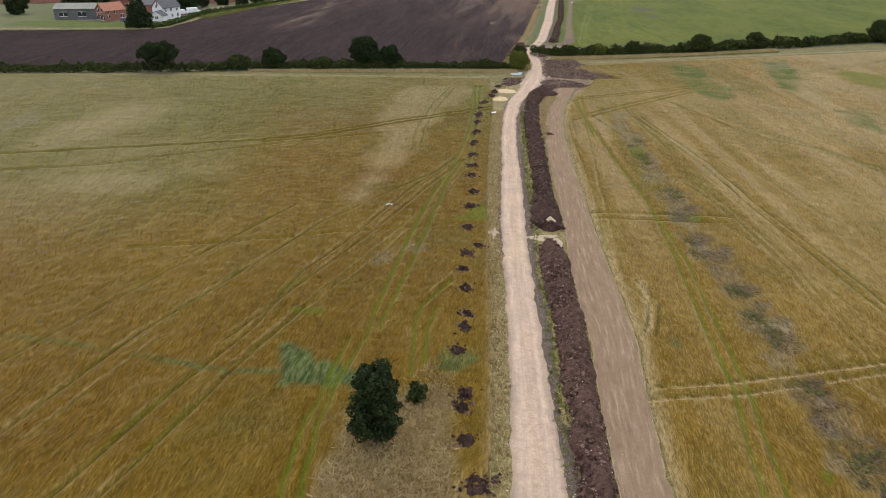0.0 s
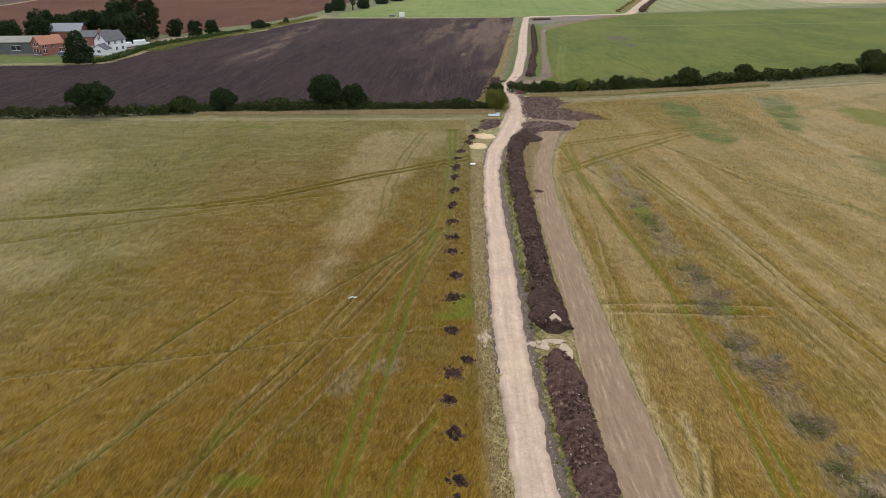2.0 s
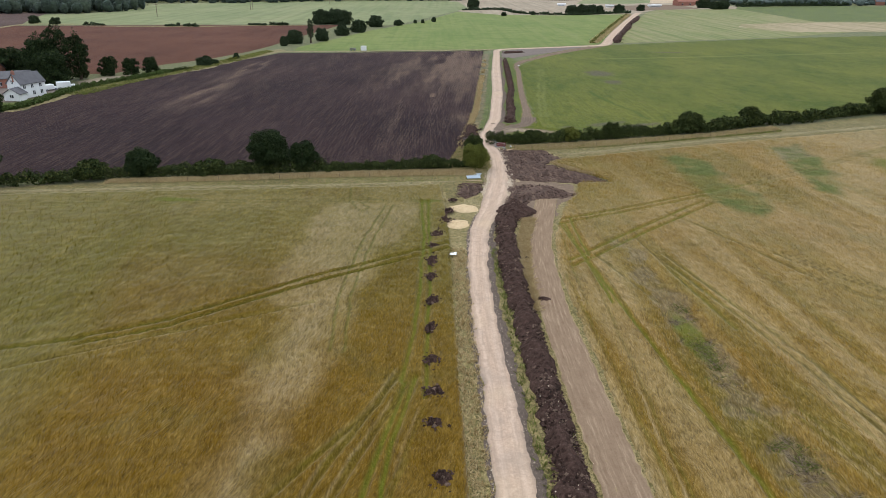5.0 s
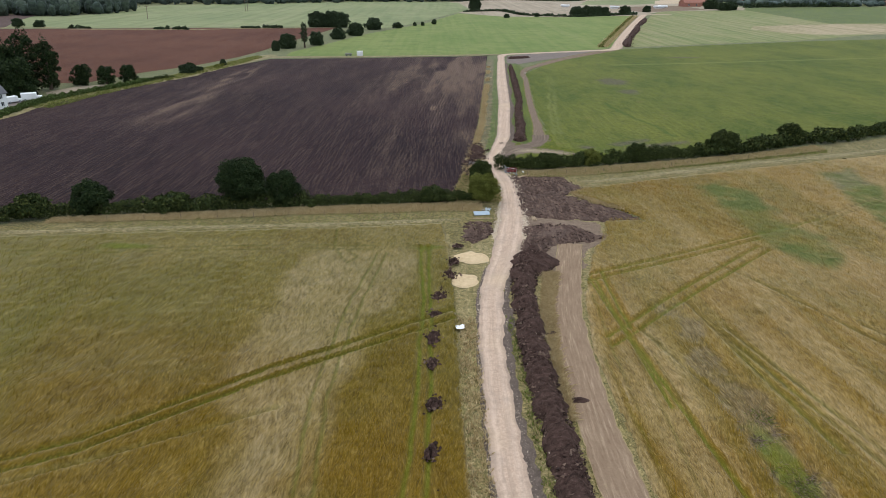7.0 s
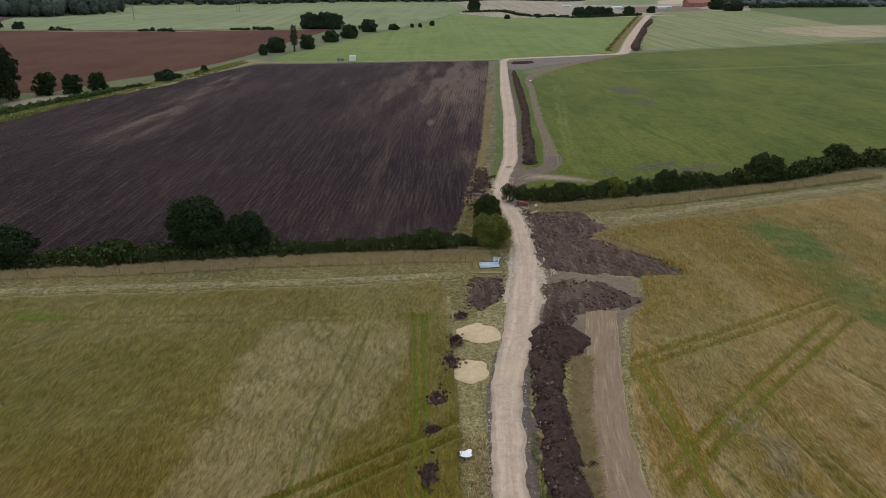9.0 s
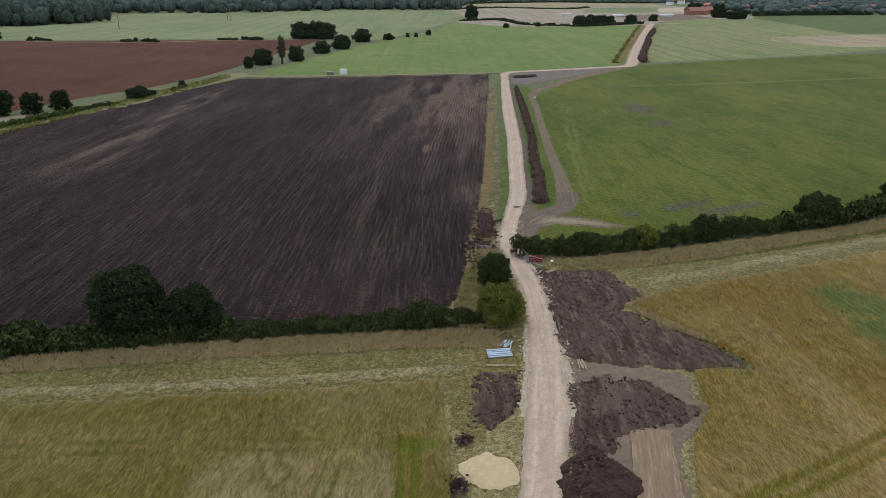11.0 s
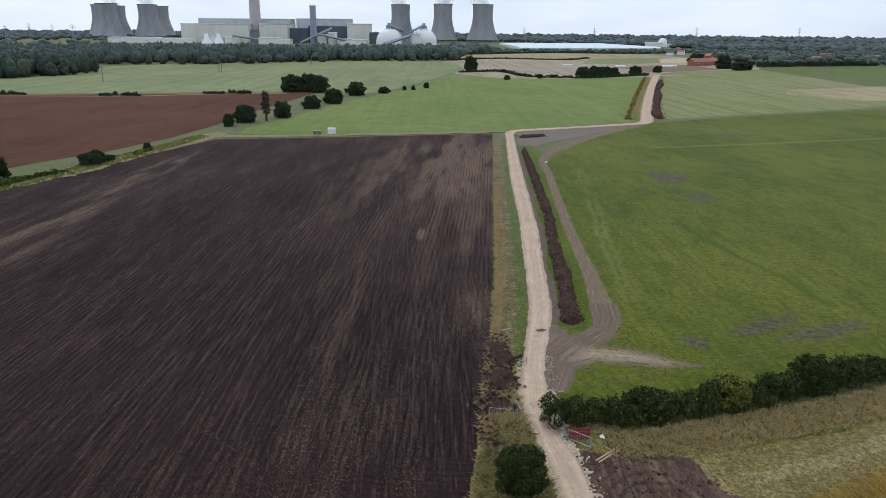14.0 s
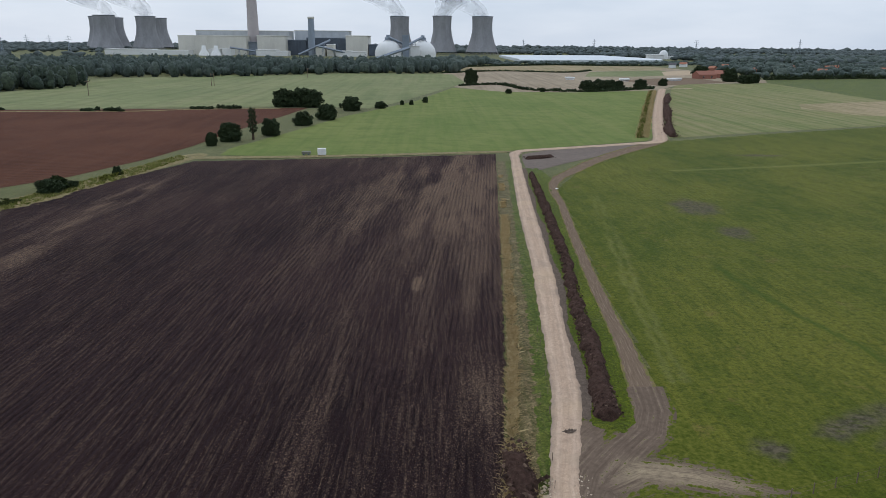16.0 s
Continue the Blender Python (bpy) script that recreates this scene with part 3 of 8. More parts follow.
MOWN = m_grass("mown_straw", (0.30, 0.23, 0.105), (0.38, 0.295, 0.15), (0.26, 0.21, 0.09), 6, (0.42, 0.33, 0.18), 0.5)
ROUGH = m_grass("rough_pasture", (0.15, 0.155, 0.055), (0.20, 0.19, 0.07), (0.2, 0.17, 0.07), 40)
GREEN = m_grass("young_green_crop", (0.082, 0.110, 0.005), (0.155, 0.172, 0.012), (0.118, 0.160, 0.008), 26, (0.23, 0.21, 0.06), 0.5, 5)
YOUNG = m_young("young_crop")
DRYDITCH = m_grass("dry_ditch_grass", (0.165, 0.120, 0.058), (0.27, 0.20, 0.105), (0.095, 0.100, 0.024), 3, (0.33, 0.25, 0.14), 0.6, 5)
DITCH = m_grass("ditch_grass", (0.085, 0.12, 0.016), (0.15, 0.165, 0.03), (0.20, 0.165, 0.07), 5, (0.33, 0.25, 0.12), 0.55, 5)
GREEN_FAR = m_far("far_green_crop", (0.108, 0.148, 0.030), (0.150, 0.178, 0.044), (0.185, 0.190, 0.062), 60, 17, 0.22, 4.0)
STRIPED = m_far("striped_green_ley", (0.140, 0.165, 0.050), (0.175, 0.178, 0.062), (0.255, 0.205, 0.115), 45, 17, 0.6, 4.0)
GREEN_DULL = m_far("dull_green_ley", (0.140, 0.165, 0.066), (0.185, 0.200, 0.086), (0.235, 0.215, 0.115), 80, -78, 0.3, 7.0)
TAN_LEY = m_far("tan_ley", (0.215, 0.180, 0.085), (0.300, 0.235, 0.135), (0.38, 0.295, 0.19), 50, -68, 0.4, 5.0)
STUBBLE = m_far("tan_stubble", (0.235, 0.182, 0.122), (0.30, 0.238, 0.165), (0.40, 0.33, 0.24), 60, -70, 0.35, 6.0)
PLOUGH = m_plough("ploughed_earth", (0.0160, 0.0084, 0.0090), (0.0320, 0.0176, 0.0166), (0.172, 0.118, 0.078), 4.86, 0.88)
REDPLOUGH = m_plough("red_ploughed_earth", (0.080, 0.033, 0.018), (0.112, 0.048, 0.027), (0.145, 0.072, 0.043), 80, 3.0)
SPOIL = m_soil("peaty_spoil", (0.020, 0.012, 0.009), (0.086, 0.051, 0.040), (0.20, 0.145, 0.105), 0.6, 0.5)
REDSPOIL = m_soil("reddish_spoil", (0.034, 0.019, 0.014), (0.125, 0.072, 0.057), (0.26, 0.18, 0.135), 0.6, 0.5)
CHURN = m_churn()
JUNCTION_DIRT = m_junction()
GREYDIRT = m_soil("grey_track_dirt", (0.13, 0.105, 0.09), (0.19, 0.155, 0.13), (0.30, 0.25, 0.21), 1.8, 0.4)
STONE = m_leaf("broken_limestone", (0.36, 0.28, 0.2), (0.55, 0.45, 0.34), (0.68, 0.58, 0.45))
CLOD = m_leaf("earth_clods", (0.020, 0.012, 0.009), (0.088, 0.052, 0.040), (0.22, 0.155, 0.11))
CLOD_RED = m_leaf("reddish_clods", (0.034, 0.019, 0.014), (0.125, 0.072, 0.057), (0.27, 0.18, 0.13))
MARGIN = m_soil("dark_gravel", (0.075, 0.056, 0.045), (0.155, 0.118, 0.092), (0.38, 0.29, 0.21), 0.6, 0.7)
SPILL = m_soil("pale_spilled_sand", (0.34, 0.26, 0.175), (0.49, 0.39, 0.27), (0.60, 0.49, 0.36), 0.5, 0.6)
SAND = m_soil("yellow_sand", (0.47, 0.345, 0.19), (0.62, 0.465, 0.28), (0.68, 0.55, 0.37), 0.5, 0.5)
HEADLAND = m_grass("mown_headland", (0.225, 0.165, 0.058), (0.30, 0.228, 0.098), (0.165, 0.145, 0.034), 5, (0.38, 0.30, 0.155), 0.6, 70)
ROAD = m_road()
TRACK_TAN = m_track("tan_track", (0.18, 0.118, 0.074), (0.275, 0.192, 0.124), (0.40, 0.30, 0.20), 0.9, (0.34, 0.26, 0.14), (0.25, 0.19, 0.09))
DUSTY = m_soil("dusty_brown_dirt", (0.13, 0.092, 0.064), (0.215, 0.156, 0.108), (0.31, 0.235, 0.165), 1.3, 0.5)
TRACK_BROWN = m_track("brown_track", (0.125, 0.088, 0.060), (0.20, 0.145, 0.102), (0.34, 0.265, 0.195))
LEAF_OAK = m_leaf("oak_leaves", (0.010, 0.017, 0.007), (0.030, 0.046, 0.015), (0.058, 0.074, 0.025))
LEAF_HEDGE = m_leaf("hawthorn_leaves", (0.014, 0.022, 0.007), (0.050, 0.066, 0.018), (0.125, 0.125, 0.034))
LEAF_LIME = m_leaf("bright_hedge_leaves", (0.04, 0.06, 0.015), (0.085, 0.12, 0.03), (0.12, 0.14, 0.05))
LEAF_BUSH = m_leaf("yellowing_bush_leaves", (0.050, 0.060, 0.010), (0.145, 0.155, 0.030), (0.25, 0.235, 0.06))
# Paler and bluer with distance: haze is put into these leaf colours.
LEAF_HAZED = m_wood("hazed_wood_leaves", (0.060, 0.080, 0.068), (0.084, 0.106, 0.090), (0.110, 0.132, 0.106))
LEAF_HORIZON_HAZED = m_wood("hazed_horizon_leaves", (0.095, 0.115, 0.113), (0.115, 0.135, 0.130), (0.13, 0.15, 0.14))
GLASSHOUSE = m_plain("whitewashed_glass", (0.62, 0.66, 0.68), 0.3, 0, 0.12, 40, 0.5)
LEAF_OAK_FAR = m_leaf("far_tree_leaves", (0.022, 0.034, 0.017), (0.046, 0.064, 0.030), (0.075, 0.095, 0.042))
HAY = m_leaf("dry_grass_blades", (0.34, 0.25, 0.12), (0.50, 0.385, 0.20), (0.62, 0.50, 0.29))
TUFT = m_leaf("green_grass_blades", (0.11, 0.13, 0.03), (0.21, 0.22, 0.06), (0.34, 0.30, 0.11))
BARK = m_soil("bark", (0.05, 0.035, 0.025), (0.10, 0.075, 0.055), (0.15, 0.12, 0.09), 0.4)
CONCRETE = m_plain("weathered_concrete", (0.30, 0.30, 0.31), 0.9, 0, 0.35, 30)
PALE_CLAD = m_plain("pale_cladding", (0.62, 0.60, 0.53), 0.7, 0, 0.15, 25)
LIGHT_CLAD = m_plain("light_grey_cladding", (0.47, 0.49, 0.50), 0.6, 0, 0.2, 12)
GREY_CLAD = m_plain("blue_grey_cladding", (0.25, 0.29, 0.34), 0.6, 0, 0.2, 25)
DARK_CLAD = m_plain("dark_plant_steel", (0.10, 0.12, 0.15), 0.6, 0.2, 0.3, 15)
WHITE = m_plain("white_paint", (0.75, 0.75, 0.73), 0.6, 0, 0.12, 2)
SLATE = m_plain("slate_roof", (0.10, 0.095, 0.10), 0.7, 0, 0.3, 1.5)
PANTILE = m_plain("orange_pantiles", (0.36, 0.15, 0.09), 0.8, 0, 0.2, 1.5)
BRICK = m_plain("red_brick", (0.30, 0.13, 0.09), 0.9, 0, 0.25, 1.0)
SHEETROOF = m_plain("mossy_sheet_roof", (0.19, 0.19, 0.145), 0.7, 0, 0.3, 4)
DULLWALL = m_plain("dull_sheet_wall", (0.115, 0.12, 0.115), 0.7, 0, 0.35, 2)
BLUEROOF = m_plain("blue_grey_sheet_roof", (0.095, 0.108, 0.128), 0.5, 0.1, 0.2, 4)
TIMBER = m_plain("pale_timber", (0.45, 0.33, 0.2), 0.8, 0, 0.3, 0.5)
POSTWOOD = m_plain("weathered_post", (0.2, 0.15, 0.11), 0.9, 0, 0.3, 0.5)
STEEL = m_plain("galvanised_steel", (0.5, 0.52, 0.54), 0.4, 0.7, 0.2, 0.6)
PIPE_GREY = m_plain("grey_plastic_pipe", (0.48, 0.55, 0.60), 0.4, 0, 0.15, 0.6)
RED_PLASTIC = m_plain("red_plastic", (0.22, 0.025, 0.025), 0.5, 0, 0.2, 0.5)
PLASTIC_WHITE = m_plain("white_sheeting", (0.8, 0.8, 0.78), 0.5, 0, 0.1, 0.5)
GLASS_DARK = m_plain("dark_window_glass", (0.03, 0.035, 0.04), 0.1, 0, 0.1, 0.5, 0.6)


# ---- the ground ----
def ground_sheet():
    e = np.r_[-4950, -2500, -1200, np.arange(-600, 601, 100), 1200, 2500, 4950]
    X, Y = np.meshgrid(e, e + 200)
    me = fast_mesh("ground", np.stack([X, Y, X * 0 - 0.04], -1).reshape(-1, 3), grid_faces(len(e), len(e)), ROUGH)
    return tagged(new("ground", me), "rough dull grassland reaching to the horizon", "ground", "", "structure")


ground_sheet()

# The haul road's edges: distance ahead, west edge, east edge.
ROAD_ROWS = [(-60, 2.6, 7.4), (0, 2.2, 7.0), (34, 2.0, 6.7), (46.5, 2.0, 6.3), (54, 1.9, 5.8), (64, 1.7, 5.3), (77, 1.2, 4.7), (94, 0.6, 4.2), (107, 0.4, 4.0), (119, 0.35, 3.6), (135, 0.1, 3.2), (152, 0.3, 3.3), (158, 0.6, 3.7), (167, 1.1, 4.4),
             (173, 2.2, 5.7), (179, 3.4, 7.4), (186, 4.4, 8.8), (192, 5.4, 9.9), (198, 6.4, 10.6), (208, 7.4, 11.2), (215, 8.0, 11.2), (222, 7.8, 11.2), (230, 7.0, 9.9), (237, 6.5, 10.0), (245, 7.5, 10.7),
             (254, 9.2, 12.6), (265, 11.0, 14.7), (282, 12.7, 16.3), (306, 14.8, 18.8), (321, 16.1, 20.0), (346, 17.6, 21.8), (378, 20.0, 24.0), (420, 23.5, 27.3), (444, 25.8, 29.2)]
WEST = np.array([(y, a) for y, a, b in ROAD_ROWS])
EAST = np.array([(y, b) for y, a, b in ROAD_ROWS])


def west_edge(y):
    return np.interp(y, WEST[:, 0], WEST[:, 1])


def east_edge(y):
    return np.interp(y, EAST[:, 0], EAST[:, 1])


BEND = [(28.6, 455, 2.0), (32, 463, 2.3), (42, 468, 2.4), (60, 476, 2.4), (80, 485, 2.6), (92, 491, 3.0), (98, 502, 3.2), (108, 537, 3.0), (134, 622, 3.0), (168, 728, 3.2), (204, 838, 3.4), (214, 855, 3.0), (240, 864, 2.5)]
ROAD_LINE = [((a + b) / 2, y, (b - a) / 2) for y, a, b in ROAD_ROWS] + BEND


def road_height(u, s, x, y):
    lanes = -0.05 * np.exp(-((np.abs(u) - 0.48) / 0.14) ** 2)
    return 0.16 * (1 - np.abs(u) ** 6) + lanes + 0.05 * (fbm(x, y, 1.6, 4) - 0.5) + 0.02


tagged(new("road", ribbon("road", ROAD_LINE, ROAD, 0.5, 15, road_height, 0.42, 1.6, 2, False)), "pale crushed limestone haul road with worn wheel lanes", "road", "", "structure")


def side_strip(name, y0, y1, near, far, mat, z, label, category, step=4.0, jitter=0.25, n=7, relief=0.06):
    """A strip beside the road between two edges given as functions of the distance ahead."""
    ys = np.arange(y0, y1 + 0.01, step)
    rows = [((near(y) + far(y)) / 2, y, abs(far(y) - near(y)) / 2) for y in ys]
    me = ribbon(name, rows, mat, 0.5, n, lambda u, s, x, y: z + relief * (fbm(x, y, 1.0, 6) - 0.3) * (1 - np.abs(u) ** 4), jitter, 1.2, int(y0), False)
    return tagged(new(name, me), label, category, "", "structure")


def table(rows):
    a = np.array(rows, float)
    return lambda y: np.interp(y, a[:, 0], a[:, 1])


side_strip("verge_west", -58, 186, lambda y: west_edge(y) - 2.4, lambda y: west_edge(y) + 0.1, VERGE, 0.01, "dry trampled grass verge beside the haul road", "verge")
side_strip("margin_east", -58, 178, lambda y: east_edge(y) - 0.25, lambda y: east_edge(y) + 0.8 + 0.25 * math.sin(y * 0.21), MARGIN, 0.07, "dark gravel margin along the haul road", "margin", 4.0, 0.55)
side_strip("margin_west", 84, 176, lambda y: west_edge(y) - 0.4, lambda y: west_edge(y) + 0.1, MARGIN, 0.03, "thin dark gravel margin along the haul road", "margin")
side_strip("grass_strip_east", -58, 176, lambda y: east_edge(y) + 0.7, lambda y: east_edge(y) + 3.2, VERGE, 0.012, "strip of rough grass under the spoil bank", "verge")

# The stripped dirt track east of the spoil bank.
TRACK_W = table([(-60, 10.6), (34, 10.2), (55, 10.0), (65, 10.1), (77, 9.4), (95, 9.4), (120, 8.9), (140, 8.7), (147, 9.0), (154, 9.3), (162, 10.2), (174, 12.3), (184, 14.2), (188, 14.8)])
TRACK_E = table([(-60, 14.2), (34, 14.0), (55, 14.4), (65, 15.0), (78, 14.4), (95, 13.6), (120, 13.0), (140, 12.5), (147, 12.9), (154, 13.2), (162, 13.8), (174, 16.0), (184, 18.0), (188, 18.8)])


def track_height(u, s, x, y):
    return 0.10 + 0.05 * (fbm(x, y, 1.2, 8) - 0.4) - 0.05 * np.exp(-((u - 0.2) / 0.10) ** 2) - 0.05 * np.exp(-((u + 0.35) / 0.10) ** 2)


tagged(new("dirt_track", ribbon("dirt_track", [((TRACK_W(y) + TRACK_E(y)) / 2, y, (TRACK_E(y) - TRACK_W(y)) / 2) for y in range(-58, 188, 4)], TRACK_TAN, 0.4, 21, track_height, 0.22, 0.9, 5, False)), "bare stripped dirt track with faint wheel marks", "track", "", "structure")

tagged(new("field_margin", fast_mesh("field_margin", [(-7, -60, -0.02), (26, -60, -0.02), (26, 232, -0.02), (-7, 232, -0.02)], [(0, 1, 2, 3)], VERGE)), "dry grass and stubble under the edges of the crop", "verge", "", "structure")

# ---- crops ----
WEST_FIELD = [(-190, -60), (0.6, -60), (0.4, 20), (0.4, 40), (0.2, 60), (-0.6, 80), (-1.6, 100), (-1.9, 120), (-2.2, 150), (-2.0, 166), (-2.6, 184), (-3.5, 195), (-32, 191.7), (-61, 189.0), (-134, 181), (-190, 174)]
TRAMS_W = [[(-29.2, 36), (-26, 48), (-24.2, 56), (-20.7, 68)], [(-32.5, 36), (-28.7, 51), (-24.9, 63.3), (-23.4, 76.2), (-19.5, 86.7), (-14.4, 105.5), (-7.9, 123.5)], [(-27.2, 60), (-21.8, 75.9), (-17.8, 86.8), (-11.5, 107.5), (-6.9, 121.9)],
           [(-40.4, 44), (-36.2, 61), (-31.5, 73), (-25, 91), (-10, 117)], [(-47, 54), (-39.4, 75), (-30, 98)], [(-47.6, 80), (-29.9, 85.4), (-22.4, 88.2), (-5.1, 93.1)], [(-100, 101), (-67.7, 112.5), (-54.7, 121), (-20, 140)]]
PALE_W = [[(-25, 56), (-21.1, 68.7), (-16.7, 81), (-13, 91.3), (-8.2, 105.9), (-6.0, 116)], [(-23.5, 58), (-19.4, 69.8), (-14.8, 81.8), (-10.4, 96), (-7.4, 108)], [(-36, 58), (-34.5, 64.8), (-31.8, 72.8), (-27.5, 85.5), (-22, 98.4)], [(-16.3, 79), (-4.6, 81)], [(-59.5, 99.3), (-55.9, 114.8)], [(-8.6, 68), (-6.8, 74), (-4.6, 79)], [(-38, 44), (-34, 60)]]
GREEN_W = [[(-12.9, 62), (-12.9, 67.3), (-12.3, 78), (-11.5, 89.7), (-10.2, 104.6), (-7.5, 121)], [(-11.7, 64), (-11.7, 67.3), (-10.7, 76.8), (-9.7, 88.9), (-8.5, 109.6), (-6.5, 122)], [(-13.3, 36), (-14.4, 48), (-14.2, 53.4), (-13, 62)], [(-15, 36), (-15.6, 47.6), (-15, 53.3), (-14.6, 62)],
           [(-7.3, 56), (-8.2, 64), (-8, 69.3), (-5, 76)], [(-6.2, 57), (-6.8, 64), (-6.1, 69.5)], [(-45, 130.5), (-36.5, 135), (-22.3, 147.5), (-2.5, 161.8)], [(-45, 128.6), (-36.5, 133), (-22.3, 145.2), (-2.5, 159.4)], [(-100, 112), (-45, 130)],
           [(-7.9, 121), (-6.7, 136), (-6.3, 165), (-7, 184)], [(-5.8, 184), (-5.2, 150), (-5.4, 118)]]
THIN_W = [[(-14.7, 127), (-15.5, 141), (-14.5, 161), (-12, 181)], [(-16.2, 127), (-17.0, 141), (-16.0, 161), (-13.4, 181)], [(-80, 180), (-56, 181.7), (-37, 183.4), (-9.3, 184.3), (-5, 182.8)], [(-80, 178.3), (-37, 181.9), (-9, 182.8)], [(-20.8, 191), (-20.3, 184), (-18.6, 179), (-17.4, 177), (-16.4, 179), (-18, 182)]]
WEEDS_W = [[(-50, 58.7), (-41.6, 57.7), (-29, 55.5), (-23.7, 54.7), (-19.6, 55.4), (-13.2, 56)]]


def lines_mask(x, y, lines, width, wobble=0.0):
    """1 on the lines, fading to 0 within about twice their width."""
    x, y = np.asarray(x, float), np.asarray(y, float)
    xs = x + wobble * (vnoise(x, y, 3, 9) - 0.5) if wobble else x
    best = np.full(np.shape(x), 1e9)
    for ln in lines:
        for a, b in zip(ln, ln[1:]):
            near = (xs > min(a[0], b[0]) - 2 * width) & (xs < max(a[0], b[0]) + 2 * width) & (y > min(a[1], b[1]) - 2 * width) & (y < max(a[1], b[1]) + 2 * width)
            best[near] = np.minimum(best[near], off_line(xs[near], y[near], [a, b]))
    return np.clip(1.6 - best / width, 0, 1)


def spot(x, y, cx, cy, rx, ry, seed=0, edge=0.5):
    d = np.hypot((x - cx) / rx, (y - cy) / ry) + 0.9 * (fbm(x, y, max(rx, ry) * 0.6, seed) - 0.5)
    return np.clip((1 - d) / edge, 0, 1)


def area(x, y, poly, soft=1.5, rough=1.5, seed=0):
    """1 inside an outline, 0 outside, with a ragged edge."""
    px, py = np.array(poly).T
    room = rough + soft
    near = (x > px.min() - room) & (x < px.max() + room) & (y > py.min() - room) & (y < py.max() + room)
    out = np.zeros(np.shape(x))
    u, v = x[near], y[near]
    d = off_line(u, v, poly + poly[:1])
    d = np.where(inside(u, v, poly), d, -d)
    out[near] = np.clip(0.5 + (d + rough * 2 * (fbm(u, v, rough * 1.6 + 0.6, seed) - 0.5)) / soft, 0, 1)
    return out


def green_w(x, y):
    g = lines_mask(x, y, GREEN_W, 0.22, 0.4) * (0.7 + 0.3 * vnoise(x, y, 6, 1))
    g = np.maximum(g, 0.5 * lines_mask(x - 0.5, y, PALE_W, 0.16, 0.3) * (0.2 + 0.8 * vnoise(x, y, 7, 6)))
    g = np.maximum(g, 0.6 * lines_mask(x, y, THIN_W, 0.16, 0.3))
    g = np.maximum(g, 0.6 * lines_mask(x, y, TRAMS_W, 0.35, 0.5) * np.clip(1.6 * vnoise(x, y, 9, 5) - 0.4, 0, 1))
    for c in ((-20.4, 66.8, 2.6, 1.0), (-2.6, 97, 2.2, 4.6), (-4.4, 95, 2.4, 1.2), (-52, 183, 5, 1.6), (-6, 183, 3, 1.2)):
        g = np.maximum(g, 0.85 * spot(x, y, *c, seed=7))
    return g


def straw_round_tree(x, y):
    return area(x, y, [(-12.4, 51.3), (-7.5, 53.7), (-3.8, 53.2), (-3.0, 46.3), (-1.6, 36), (-12.6, 36), (-12.2, 47)], 1.6, 1.6, 2)


def laid_band(x, y):
    """The broad pale band of wind-bleached barley running down the field."""
    mid = np.interp(y, [98, 104, 112, 124, 140, 156, 168, 178, 184], [-21.8, -21.4, -20.6, -19.8, -20.0, -19.6, -17.4, -16.0, -15])
    half = np.interp(y, [94, 100, 112, 124, 140, 156, 168, 178, 186], [0.1, 2.6, 3.6, 5.0, 6.6, 7.2, 10.0, 11.0, 7.0])
    d = (half - np.abs(x - mid)) / 3.0 + 2.0 * (fbm(x, y, 7, 6) - 0.5)
    return np.clip(d, 0, 1) * (0.45 + 0.55 * fbm(x, y, 3.0, 12)) * np.clip((188 - y) / 8, 0, 1) * np.clip((y - 94) / 8, 0, 1)


def laid_w(x, y):
    p = np.interp(y, [70, 110, 130, 150], [0, 0.3, 0.2, 0.12]) * np.clip((fbm(x, y, 26, 11) - 0.5) * 4, 0, 1)
    p = np.maximum(p, 0.72 * laid_band(x, y))
    for c in ((-82, 138, 11, 26), (-63, 104, 11, 7)):
        p = np.maximum(p, 0.42 * spot(x, y, *c, seed=5))
    p = np.maximum(p, 0.55 * lines_mask(x + 0.5, y, TRAMS_W, 0.14, 0.3) * vnoise(x, y, 5, 8))
    p = np.maximum(p, 0.55 * lines_mask(x, y, PALE_W, 0.13, 0.3) * (0.2 + 0.8 * vnoise(x, y, 4, 3)))
    p = np.maximum(p, 0.85 * straw_round_tree(x, y) * (0.5 + 0.5 * fbm(x, y, 1.5, 8)))
    p = np.maximum(p, 0.35 * np.clip((y - 172) / 12, 0, 1) * vnoise(x, y, 12, 13))
    p = np.where(lines_mask(x, y, GREEN_W, 0.5) > 0.3, 0.0, p)
    return np.maximum(p, 0.6 * np.clip((x - west_edge(y) + 2.6) / 1.2, 0, 1))


def weeds_w(x, y):
    w = np.maximum(0.5 * spot(x, y, -14.2, 81, 1.8, 3, 5), 0.6 * spot(x, y, -10.5, 84, 2.4, 1.6, 6))
    return np.maximum(w, 0.5 * spot(x, y, -98, 137, 4, 9, 6))


def trod_w(x, y):
    t = 0.85 * lines_mask(x, y, WEEDS_W, 0.42, 2.0) * np.clip(vnoise(x, y, 5, 4) * 1.6 - 0.1, 0, 1)
    t = np.maximum(t, area(x, y, [(-21.2, 60.4), (-19.8, 60.3), (-16.7, 57.2), (-14.2, 57.0), (-11.4, 56), (-11.4, 53.6), (-19.2, 53.2)], 1.0, 0.9, 4))
    t = np.maximum(t, 0.9 * spot(x, y, -3.4, 58.6, 2.6, 2.6, 3))
    return t


